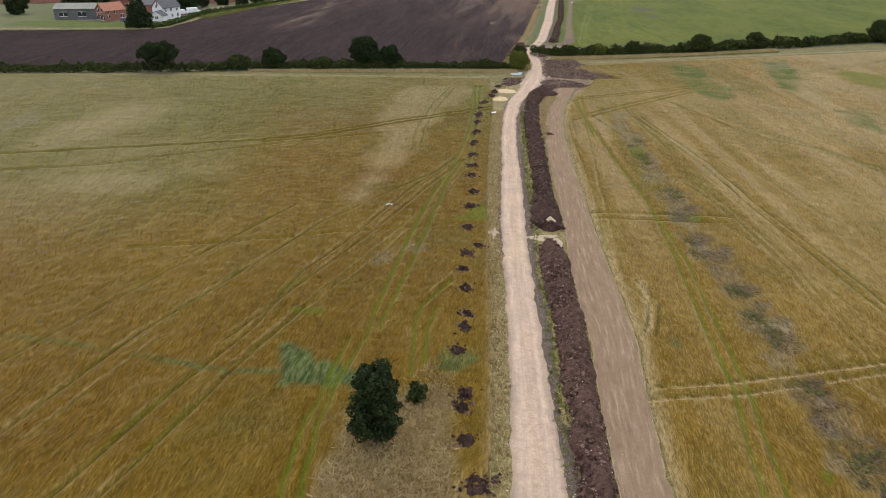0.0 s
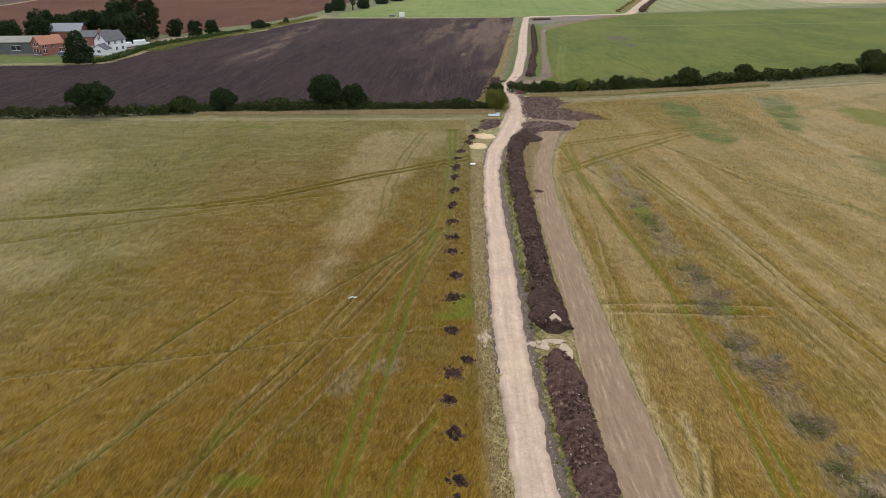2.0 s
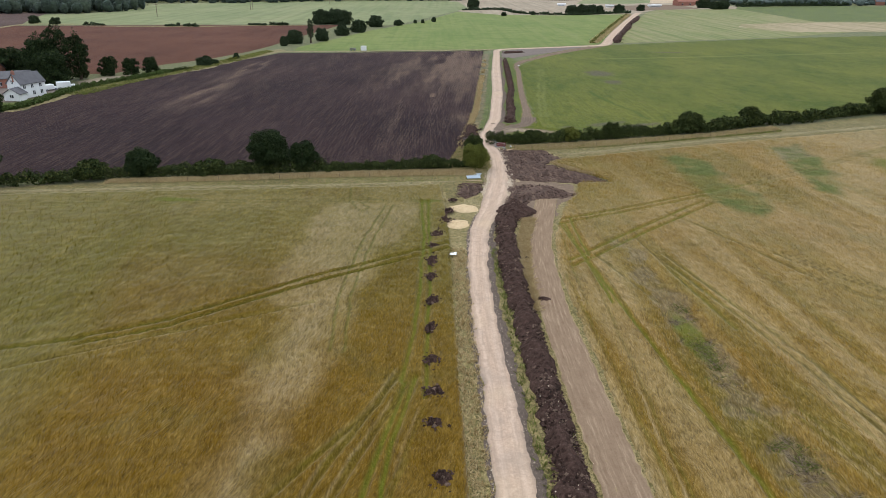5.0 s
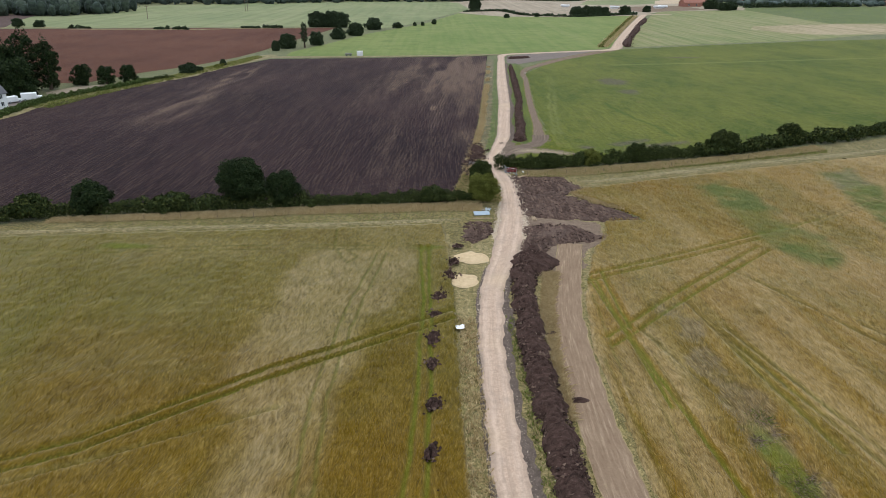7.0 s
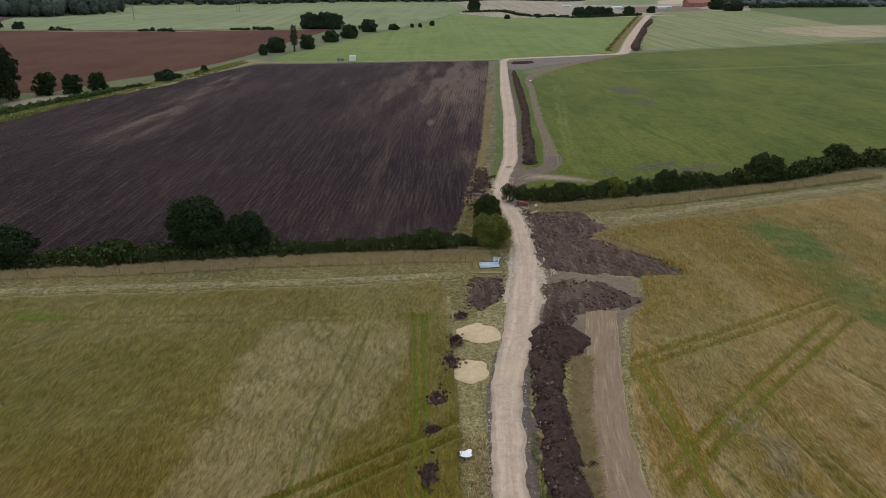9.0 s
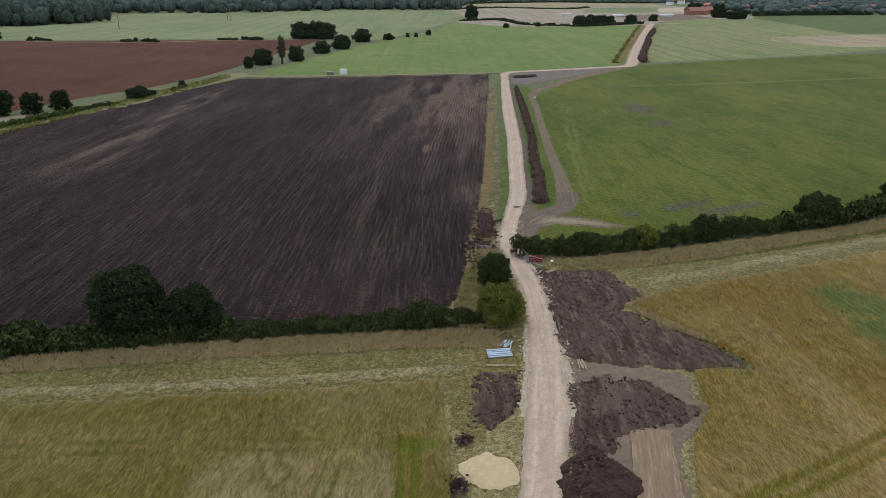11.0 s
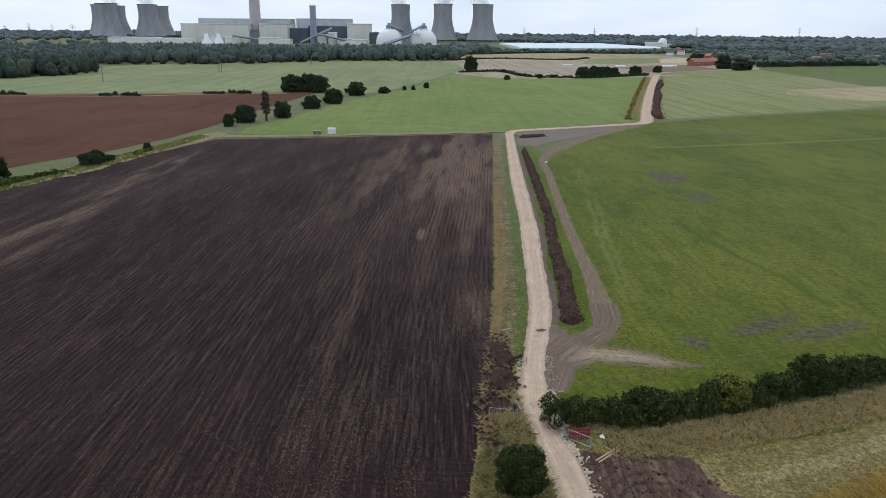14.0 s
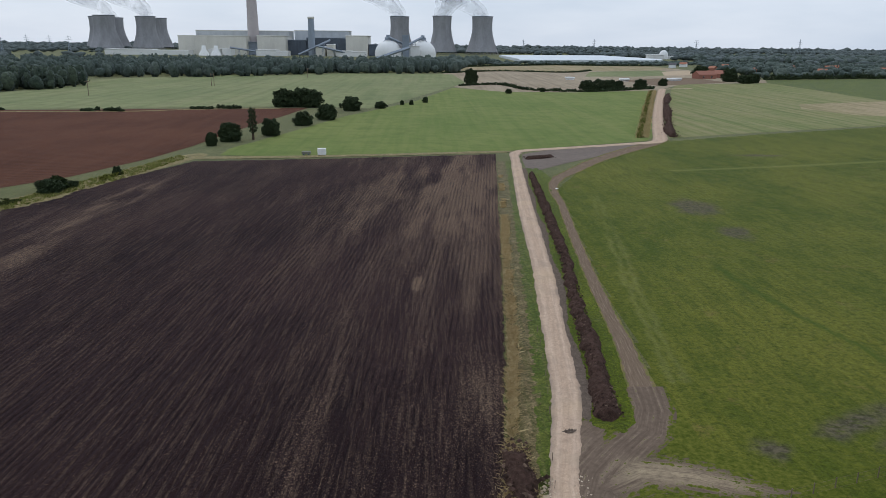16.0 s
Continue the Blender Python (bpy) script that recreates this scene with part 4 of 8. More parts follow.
# Wheel lines, some set to one side to paint the crop's shade.
def wheel_shade_w(x, y):
    w = lines_mask(x, y, TRAMS_W, 0.15, 0.3) * (0.35 + 0.65 * vnoise(x, y, 8, 15))
    w = np.maximum(w, 0.8 * lines_mask(x + 0.25, y, GREEN_W[6:9], 0.16, 0.3))
    w = np.maximum(w, 0.45 * lines_mask(x + 0.15, y, THIN_W, 0.12, 0.3))
    return np.maximum(w, 0.5 * lines_mask(x - 0.36, y, PALE_W, 0.13, 0.3) * vnoise(x, y, 6, 16))


def olive_w(x, y):
    a = np.clip((y - 118) / 45, 0, 1) * 0.85
    b = np.clip((-x - 38) / 14, 0, 1) * np.clip((y - 84) / 20, 0, 1)
    return np.clip(np.maximum(a, b) + 0.6 * (fbm(x, y, 16, 31) - 0.5), 0, 1)


def olive_e(x, y):
    u = x + 0.075 * (y - 130)
    stripe = np.clip(3.0 * (0.48 - fbm(u, y * 0.03, 3.0, 27, 3)), 0, 0.45) * np.clip((y - 60) / 50, 0.2, 1)
    return np.clip(np.maximum(0.3 * np.clip((y - 165) / 30, 0, 1) * np.clip((60 - x) / 20, 0, 1), stripe) + 0.8 * (fbm(x, y, 14, 33) - 0.5), 0, 1)


def height_w(x, y):
    z = 0.42 + 0.22 * (fbm(x, y, 3.0, 1) - 0.5) + 0.16 * (vnoise(x, y, 0.8, 2) - 0.5)
    press = np.maximum.reduce([1.1 * lines_mask(x, y, GREEN_W, 0.3), lines_mask(x, y, TRAMS_W, 0.3), 0.6 * laid_w(x, y)])
    return np.maximum(z * (1 - 0.75 * press), 0.05)


MASKS_W = {"green": green_w, "laid": laid_w, "weeds": weeds_w, "olive": olive_w, "trod": trod_w, "wheel": wheel_shade_w}
xs_w = np.r_[np.arange(-190, -60, 1.2), np.arange(-60, -40, 0.4), np.arange(-40, 2.0, 0.22)]
ys_w = np.r_[np.arange(-60, 20, 4.0), np.arange(20, 36, 1.0), np.arange(36, 110, 0.36), np.arange(110, 166, 0.42), np.arange(166, 198, 0.5)]
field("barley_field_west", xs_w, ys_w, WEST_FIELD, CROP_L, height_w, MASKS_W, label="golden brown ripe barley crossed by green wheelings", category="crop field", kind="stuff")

CHURN_A = [(10.6, 226.5), (22, 225.0), (24.8, 217), (20.6, 212.8), (25.2, 207), (28.2, 203.2), (31.4, 200), (31, 198.0), (24.4, 197.3), (17.8, 198.2), (12.5, 199.2), (10.4, 199.6)]
CHURN_B = [(10.0, 194.2), (14.4, 196.0), (19.0, 194.6), (22.2, 188.2), (19.2, 186.6), (16.9, 186.0), (13.4, 185.0), (13.0, 182.8), (8.6, 182.2), (9.6, 187.0)]
CHURN_C = [(0.2, 196.1), (5.4, 196.8), (4.4, 189.4), (1.6, 186.2), (-0.9, 186.2)]
EAST_FIELD = [(14.4, -60), (14.2, 20), (14.2, 36), (14.6, 55), (15.3, 65), (14.6, 78), (13.8, 95), (13.5, 120), (13.1, 150), (14, 158), (15.3, 167), (17, 174), (20.4, 185), (23.5, 190), (24.5, 197), (31.5, 197), (31, 200), (26, 207.5), (21.5, 213), (25.3, 217),
              (33, 220.5), (60, 231.5), (90, 243), (140, 262), (220, 292), (220, -60)]
TRAMS_E = [[(28.9, 156.7), (35.8, 124.4), (38.2, 104.3), (40.9, 87.6), (43.3, 73), (46, 50)], [(30.2, 156.8), (37.1, 125.1), (39.4, 105.4), (42.1, 89.6), (44.6, 74), (47.4, 50)], [(15.6, 78), (17.6, 72.7), (16, 66.4)], [(17, 78), (18.8, 72.5), (17, 65.6)],
           [(47.1, 158), (54.9, 144.6), (63, 130.4), (72, 110)], [(48.3, 158.6), (56.1, 145.2), (64.2, 131), (73.2, 110.6)]]
TRAMS_E += [[(36.4, 178), (43.2, 163.2), (47.8, 150.6), (52.3, 142.5), (60.5, 137), (66.5, 126)], [(60, 197), (71, 205.2), (86.5, 215.8), (119, 239)], [(60.6, 195.6), (71.6, 203.8), (87, 214.4), (119.6, 237.6)], [(27.7, 164.6), (29.4, 149.3), (31.6, 133)], [(19.6, 157.4), (21.2, 151.7), (22.4, 147.6), (24.5, 140)]]
PALE_E = [[(13.4, 149.2), (14.6, 109.8), (13.9, 84.2)], [(17.3, 151.5), (16, 107.8), (15.4, 82), (14.9, 74)], [(25.8, 116), (32.5, 94.8), (37.8, 81.5), (42, 66)], [(34, 120), (36.4, 104), (39, 86)], [(32.4, 62), (38, 50)], [(20, 120), (19, 150)], [(38, 140), (44, 118), (48, 100)]]
PALE_E += [[(29.5, 115.4), (32.5, 105.4), (34.3, 96.8), (35.7, 84), (36.3, 71), (37.2, 62.9), (38.6, 50)], [(30.6, 116), (33.6, 106), (35.4, 97.4), (36.8, 84.6), (37.4, 71.6), (38.3, 63.5)], [(14.6, 139.3), (14.8, 152.7), (15.4, 166)]]
GREEN_E = [[(20.6, 36), (21, 43), (22.5, 57), (22.6, 68), (23.0, 86), (22.9, 104.3), (21.8, 114.7), (17.9, 155.9), (17.5, 171)], [(22.2, 36), (22.8, 43), (23.9, 57.3), (23.9, 68), (24.3, 82.5), (23.6, 95), (22.4, 111.4)],
           [(16.1, 172.8), (31.3, 180.8), (46.7, 189.6), (62, 198)], [(16.6, 171.2), (31.8, 179.2), (47.2, 188)], [(15.2, 154.5), (28, 167.8), (45.6, 184.7)], [(15.4, 152.4), (29, 166.2), (46.6, 183)], [(16.6, 173.4), (17.2, 164.7), (17.7, 157.6), (18.5, 140)], [(18.8, 174.7), (18.6, 156.8)]]
CROSS_E = [[(14.8, 56.3), (22.9, 58.1), (38.8, 63), (60, 70)], [(14.6, 54.6), (23.6, 56.4), (38, 61.2), (60, 68.1)], [(13, 99.8), (26.6, 100.2), (33.7, 100.2)], [(13.5, 97.6), (32.5, 97.9)]]
WEEDS_E = [[(30.2, 40), (29.6, 56), (29.3, 67), (28.5, 81), (27, 95), (27.2, 110), (26.4, 135), (25.5, 161)]]


WEED_PATCHES = [[(24.5, 137.9), (27, 140.2), (27.6, 130.9), (26.9, 121), (24.6, 119.2), (23.7, 128.7)], [(25.3, 109.5), (27.6, 112.5), (29.9, 108.8), (27.2, 104.3), (24.8, 104.5)], [(26, 102.3), (30.5, 104), (28.6, 99.3), (25.5, 95.8)],
                [(25.2, 92.8), (29, 94.2), (29.6, 90.4), (30.8, 87), (31.1, 82.9), (26.3, 80.1), (25.7, 86.4)], [(27.2, 78.7), (31.5, 77.7), (30.9, 73.6), (32.1, 69.9), (30.7, 64.2), (27.4, 60.9), (27.4, 66), (26.9, 70.6)], [(27.5, 57.2), (30.5, 59.3), (33, 57.8), (32.6, 54.4), (32.5, 49.2), (31, 40), (29.3, 42), (28.2, 48.1), (27.7, 51.6)]]
GREEN_PATCHES = [[(48.4, 218), (54.2, 220.8), (58.4, 213.5), (54.7, 198.5), (57.4, 191.2), (57, 179.5), (52.9, 175), (48.8, 178), (47.1, 190), (47.6, 204.5)], [(77.8, 228.1), (85.3, 231.8), (83.7, 218.7), (79.7, 201.9), (74, 187.7), (71.3, 192), (73.1, 204.2), (74.5, 213.6)], [(75.5, 169.4), (78.9, 167.2), (80.7, 155.4), (77.6, 148.6), (74.4, 159.2)]]


def drill_e(x, y):
    """Long stripes of ripening along the drill, -0.5 to 0.5."""
    u = x + 0.075 * (y - 130)
    return fbm(u, y * 0.03, 3.0, 27, 3) - 0.5


def green_e(x, y):
    g = lines_mask(x, y, GREEN_E, 0.22, 0.3) * (0.7 + 0.3 * vnoise(x, y, 5, 1))
    g = np.maximum(g, 0.6 * lines_mask(x, y, TRAMS_E, 0.3, 0.4) * np.clip(fbm(x, y, 14, 5) * 3 - 0.9, 0.2, 1))
    g = np.maximum(g, 0.5 * lines_mask(x - 0.5, y, PALE_E, 0.16, 0.3) * (0.2 + 0.8 * vnoise(x, y, 7, 6)))
    # Dark edge painted beside the pressed cross lines, for their shade.
    g = np.maximum(g, 0.3 * lines_mask(x, y - 0.42, CROSS_E, 0.2))
    for c in ((25.5, 131, 1.8, 7), (26.5, 45.5, 0.8, 0.7), (28, 98.5, 2.2, 1.2), (100, 205, 8, 16)):
        g = np.maximum(g, 0.8 * spot(x, y, *c, seed=4, edge=0.3))
    for p in GREEN_PATCHES:
        g = np.maximum(g, 0.5 * area(x, y, p, 2.4, 2.2, 3) * (0.55 + 0.45 * fbm(x, y, 3.5, 6)))
    return g


def laid_e(x, y):
    p = 0.45 * lines_mask(x + 0.5, y, TRAMS_E, 0.14, 0.3) * (0.2 + 0.8 * vnoise(x, y, 8, 8))
    p = np.maximum(p, 0.30 * np.clip((fbm(x, y, 22, 21) - 0.48) * 4, 0, 1) * np.clip((y - 75) / 50, 0, 1))
    p = np.maximum(p, np.clip(3.0 * (drill_e(x, y) - 0.02), 0, 0.42) * np.clip((y - 60) / 50, 0.15, 1) * np.clip((np.maximum(220, 150 + x) - y) / 40, 0.1, 1))
    p = np.maximum(p, 0.5 * np.clip((TRACK_E(y) + 1.7 - x) * 1.2, 0, 1.5))
    p = np.maximum(p, 0.75 * lines_mask(x, y, PALE_E, 0.14, 0.3) * (0.25 + 0.75 * vnoise(x, y, 5, 3)))
    p = np.maximum(p, 0.5 * spot(x, y, 20, 150, 4, 30, 15))
    p = np.maximum(p, 0.7 * lines_mask(x, y, [[(15.4, 64.6), (16.6, 67.7), (17.3, 72.1), (17.5, 77.7)]], 0.5, 0.3))
    p = np.where(lines_mask(x, y, GREEN_E, 0.5) > 0.3, 0.0, p)
    return np.maximum(p, 0.8 * lines_mask(x, y + 0.2, CROSS_E, 0.22))


def weeds_e(x, y):
    w = np.zeros_like(x)
    for p in WEED_PATCHES:
        w = np.maximum(w, area(x, y, p, 1.6, 1.5, 3))
    thin = np.clip(1.2 - off_line(x, y, WEEDS_E[0]) / 2.0 - 4.0 * (fbm(x, y, 3.0, 3, 4) - 0.42), 0, 0.6)
    w = np.maximum(w * (0.12 + 0.88 * np.clip(fbm(x, y, 1.5, 9) * 5 - 2.1, 0, 1)), thin)
    return np.maximum(w, 0.85 * area(x, y, [(77.2, 228.4), (85.5, 232), (84, 219.5), (75.5, 216)], 2.0, 1.6, 9))


def trod_e(x, y):
    t = np.maximum(0.6 * spot(x, y, 27, 100, 3, 2, 3), 0.7 * spot(x, y, 18.6, 64.2, 0.7, 1.4, 5))
    for p in GREEN_PATCHES:
        t = np.maximum(t, 0.95 * area(x, y, p, 2.4, 2.2, 3) * np.clip(fbm(x, y, 4.5, 16) * 3 - 0.7, 0.2, 1))
    return t


# Wheel lines, with painted shade edges beside pressed, pale and green rows.
def wheel_shade_e(x, y):
    w = lines_mask(x, y, TRAMS_E, 0.17, 0.4) * (0.4 + 0.6 * vnoise(x, y, 8, 15))
    w = np.maximum(w, 0.7 * lines_mask(x, y - 0.2, CROSS_E, 0.13))
    w = np.maximum(w, 0.5 * lines_mask(x - 0.36, y, PALE_E, 0.13, 0.3) * vnoise(x, y, 6, 16))
    return np.maximum(w, 0.4 * lines_mask(x + 0.25, y, GREEN_E, 0.13, 0.3) * vnoise(x, y, 6, 17))


def height_e(x, y):
    z = 0.42 + 0.22 * (fbm(x, y, 3.0, 5) - 0.5) + 0.16 * (vnoise(x, y, 0.8, 6) - 0.5)
    press = np.maximum.reduce([1.1 * lines_mask(x, y, CROSS_E, 0.4), lines_mask(x, y, GREEN_E, 0.3), 0.7 * lines_mask(x, y, TRAMS_E, 0.3), 0.6 * laid_e(x, y), 0.7 * weeds_e(x, y)])
    return np.maximum(z * (1 - 0.75 * press), 0.05)


MASKS_E = {"green": green_e, "laid": laid_e, "weeds": weeds_e, "olive": olive_e, "trod": trod_e, "wheel": wheel_shade_e}
xs_e = np.r_[np.arange(12.6, 48, 0.23), np.arange(48, 90, 0.6), np.arange(90, 222, 1.8)]
ys_e = np.r_[np.arange(-60, 20, 4.0), np.arange(20, 36, 1.0), np.arange(36, 110, 0.4), np.arange(110, 190, 0.5), np.arange(190, 234, 0.8), np.arange(234, 293, 1.2)]
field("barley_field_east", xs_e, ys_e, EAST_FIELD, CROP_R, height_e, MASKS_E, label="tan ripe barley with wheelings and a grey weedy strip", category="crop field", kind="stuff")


# ---- churned ground by the road ----
def ruts(x, y):
    return 0.13 + 0.26 * (fbm(x, y, 1.3, 2, 4) - 0.45) + 0.07 * np.sin((y * 0.45 - x * 0.9 + 6 * fbm(x, y, 9, 3)) * 3.0) * vnoise(x, y, 4, 8) + 0.10 * (vnoise(x, y, 0.45, 9) - 0.5)


def rut(x, y):
    """Pressed tracks of machines: arcs round the gateway, lanes down the slope of soil."""
    r = np.hypot(x - 16.5, (y - 217) * 0.8) + 0.8 * (fbm(x, y, 4, 12) - 0.5)
    arcs = np.clip(np.cos(r * 2 * np.pi / 1.15) * 2 - 0.6, 0, 1) * np.clip((6.5 - r) / 1.5, 0, 1) * np.clip((r - 1.5), 0, 1)
    u = x * 0.80 + y * 0.60 + 1.6 * (fbm(x, y, 6, 14) - 0.5)
    lanes = np.clip(np.cos(u * 2 * np.pi / 1.3) * 2 - 0.8, 0, 1) * np.clip((r - 5.5) / 1.5, 0, 1) * np.clip(vnoise(x, y, 3.5, 15) * 2 - 0.5, 0, 1)
    return np.maximum(arcs, lanes)


for label, poly in (("dark churned soil with tracked machine ruts", CHURN_A), ("dark churned soil heaped flat beside the road", CHURN_B), ("small stripped patch of dark soil", CHURN_C)):
    px, py = np.array(poly).T
    field("churned_soil", np.arange(px.min() - 1, px.max() + 1, 0.3), np.arange(py.min() - 1, py.max() + 1, 0.3), poly, CHURN, lambda x, y: np.maximum(ruts(x, y) - 0.10 * rut(x, y), 0.03), {"rut": rut}, label=label, category="soil", ragged=3.0)
LEDGE = [(12.5, 172), (17.0, 176), (19.4, 184.0), (23.4, 188.5), (23, 196.6), (16, 199), (10.6, 200.4), (9.4, 195), (8.8, 186), (8.4, 180), (10, 176)]
field("stripped_ground", np.arange(8, 26, 0.4), np.arange(171, 201, 0.4), LEDGE, DUSTY, lambda x, y: 0.0 + 0.03 * (fbm(x, y, 1.5, 4) - 0.5), label="stripped dry ground between the soil heaps", category="soil", ragged=3.5)

# Headland verges under both hedges.
field("headland_west", np.r_[np.arange(-190, -60, 3), np.arange(-60, 7, 0.8)], np.arange(172, 210, 0.7), [(-190, 173.5), (-134, 180.5), (-61, 188.5), (-32, 191.2), (-3.5, 194.5), (-2, 186), (0.5, 184), (5.5, 196), (7.2, 206.5), (-2, 206.5), (-30, 203), (-58, 198.5), (-94, 190.5), (-190, 182)], HEADLAND,
      lambda x, y: 0.008 + 0.14 * fbm(x, y, 1.4, 4), label="mown dry grass headland with a faint track", category="verge")
field("headland_east", np.r_[np.arange(10, 70, 0.8), np.arange(70, 220, 3)], np.arange(210, 310, 0.8), [(11, 226.2), (22, 225.4), (25, 218), (21.2, 212.8), (33, 220), (60, 231), (90, 242.5), (140, 261.5), (220, 291.5), (220, 306), (144, 280), (96, 259), (69, 246.5), (40, 236.5), (18, 230), (11, 229.5)], HEADLAND,
      lambda x, y: 0.008 + 0.14 * fbm(x, y, 1.4, 5), label="dry grass headland with a worn track", category="verge")

field("gate_verge", np.arange(-3, 10, 0.6), np.arange(204, 246, 0.6), [(-2, 206), (7.4, 206), (8.0, 215), (7.6, 223), (6.8, 231), (6.4, 238), (7.4, 246), (3.4, 246), (2.4, 236), (1.0, 226), (-0.6, 215), (-2, 211)], VERGE, lambda x, y: 0.01 + 0.3 * fbm(x, y, 1.6, 6), label="rough weedy ground beside the gateway", category="verge")

# ---- the ploughed field and the land beyond ----
PLOUGH_POLY = [(-200, 187), (-94, 195.5), (-58, 203), (-30, 207.5), (-4, 211), (-1.2, 214.5), (0.2, 222), (1.6, 232), (3.0, 240), (7.2, 281.6), (12.6, 346.5), (18.8, 421.8), (21.4, 455), (-35.5, 442.6), (-84, 434.5), (-97, 398), (-106, 366), (-116, 340), (-122, 325), (-126.5, 306), (-127.2, 286), (-127, 272), (-134, 266), (-156, 261), (-200, 252)]


def ridge(x, y):
    a = (x - 0.085 * (y - 187)) + 0.35 * (fbm(x, y, 12, 3) - 0.5)
    across = np.clip((y - np.interp(x, [-200, -94, -30, 0], [189, 197, 210, 217]) - 7) / 1.5, 0, 1)
    rows = 0.5 + 0.5 * np.cos(a * 2 * np.pi / 0.95)
    return rows * across + (1 - across) * (0.5 + 0.5 * np.cos((y - 0.10 * x) * 2 * np.pi / 0.95))


def plough_height(x, y):
    return 0.03 + 0.03 * ridge(x, y) * (0.5 + vnoise(x, y, 1.1, 5)) + 0.14 * (vnoise(x, y, 0.6, 7) - 0.3) + 0.1 * fbm(x, y, 9, 4)


def turned(x, y):
    return 1 - np.clip((y - np.interp(x, [-200, -94, -30, 0], [189, 197, 210, 217]) - 7) / 1.5, 0, 1)


def straw(x, y):
    a = x - 0.085 * (y - 187)
    s = np.clip((fbm(a * 7, y, 45, 5) - 0.50) * 4, 0, 1) * np.interp(a, [-70, -30, -12], [0.25, 0.4, 0.6]) - 0.25 * np.clip((-a - 25) / 20, 0, 1) * np.clip((300 - y) / 60, 0, 1)
    s = np.maximum(s, 0.7 * spot(x, y, -84, 330, 9, 75, 2) * vnoise(a * 6, y, 20, 4))
    s = np.maximum(s, 0.75 * spot(a, y, -13, 330, 5, 90, 6) * vnoise(a * 9, y, 22, 8))
    s = np.maximum(s, 0.8 * spot(a, y, -4, 320, 6, 120, 9) * vnoise(a * 9, y, 18, 3))
    s = s * np.clip((y - 215) / 60, 0.5, 1)
    s = np.maximum(s, 0.85 * np.clip((y - 285) / 60, 0, 1) * np.clip(fbm(a * 7, y, 30, 12) * 2.6 - 0.8, 0, 1) * np.interp(a, [-75, -45, -22, 0], [0.3, 0.55, 0.9, 1.0]))
    s = np.maximum(s, 0.7 * spot(x, y, -84, 345, 6, 80, 2) * np.clip(vnoise(a * 9, y, 14, 4) * 2.2 - 0.5, 0, 1))
    return np.maximum(s, 0.9 * spot(x, y, -5.5, 304, 1.6, 6, 1))


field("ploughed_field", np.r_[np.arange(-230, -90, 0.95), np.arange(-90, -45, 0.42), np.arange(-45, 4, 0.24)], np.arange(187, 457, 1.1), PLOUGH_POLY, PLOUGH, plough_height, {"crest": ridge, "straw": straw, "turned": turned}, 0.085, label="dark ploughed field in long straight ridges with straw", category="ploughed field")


def bare_green(x, y):
    b = np.zeros_like(x)
    for c in ((65, 367, 7.5, 10), (64.5, 341, 5, 6.5), (120, 455, 12, 3), (95, 262, 14, 3), (31.8, 253, 2.4, 2.6)):
        b = np.maximum(b, 0.8 * spot(x, y, *c, seed=4, edge=0.5))
    for p in ([(38, 255.5), (43.5, 259.7), (50, 262.3), (48, 258.2), (40.1, 254.4)], [(43.6, 253.2), (47, 256.2), (53, 258.4), (60, 260.6), (58, 257.6), (49, 253.2)]):
        b = np.maximum(b, 0.8 * area(x, y, p, 2.0, 1.0, 5))
    return b


def swath_green(x, y):
    return lines_mask(x, y, [[(50.8, 315), (52.1, 301), (54.7, 286.6), (56.8, 277.4), (57.5, 266)]], 0.6, 1.0)


def line_green(x, y):
    w = 0.55 * lines_mask(x, y, [[(78, 421), (116.5, 430), (166.7, 444.4), (230, 462)]], 1.2, 2.0)
    return np.maximum(w, 0.7 * lines_mask(x, y, [[(26.5, 268), (28.5, 285), (31, 306), (36.5, 345), (41, 380)], [(28.2, 268), (30.2, 285), (32.7, 306), (38.2, 345), (42.7, 380)]], 0.4, 1.0) * vnoise(x, y, 9, 4))


GREEN_POLY = [(12, 247), (16, 250), (20.5, 253), (24.2, 265), (25.8, 282), (26.6, 306), (32.2, 371), (33.2, 389), (47, 423), (69, 454), (99, 495), (150, 520), (232, 556), (420, 620), (420, 355), (230, 300), (144, 283), (96, 262), (69, 249.5), (40, 239.5), (18, 233), (11.5, 232.5), (11, 240)]
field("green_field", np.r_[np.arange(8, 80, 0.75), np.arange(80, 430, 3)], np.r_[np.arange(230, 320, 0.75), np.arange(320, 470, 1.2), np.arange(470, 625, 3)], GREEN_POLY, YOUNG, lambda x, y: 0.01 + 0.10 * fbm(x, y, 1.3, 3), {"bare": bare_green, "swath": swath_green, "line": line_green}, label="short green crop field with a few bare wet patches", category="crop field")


def plain_field(name, poly, mat, z, label, category="field"):
    """A far field with straight sides as one flat sheet a little over the ground."""
    bm = bmesh.new()
    bm.faces.new([bm.verts.new((x, y, z)) for x, y in poly])
    bmesh.ops.triangulate(bm, faces=bm.faces[:])
    ob = part(name, bm, mat)
    return tagged(ob, label, category, "", "structure")


plain_field("mid_green_field", [(-79, 448), (-40, 446.5), (22, 461), (45, 472), (90, 495), (97, 510), (128, 615), (165, 735), (196, 835), (120, 800), (60, 800), (18, 850), (-12, 700), (-30, 645), (-50, 590), (-66, 520), (-80, 465)], GREEN_FAR, 0.02, "pale green field beyond the ploughed land")
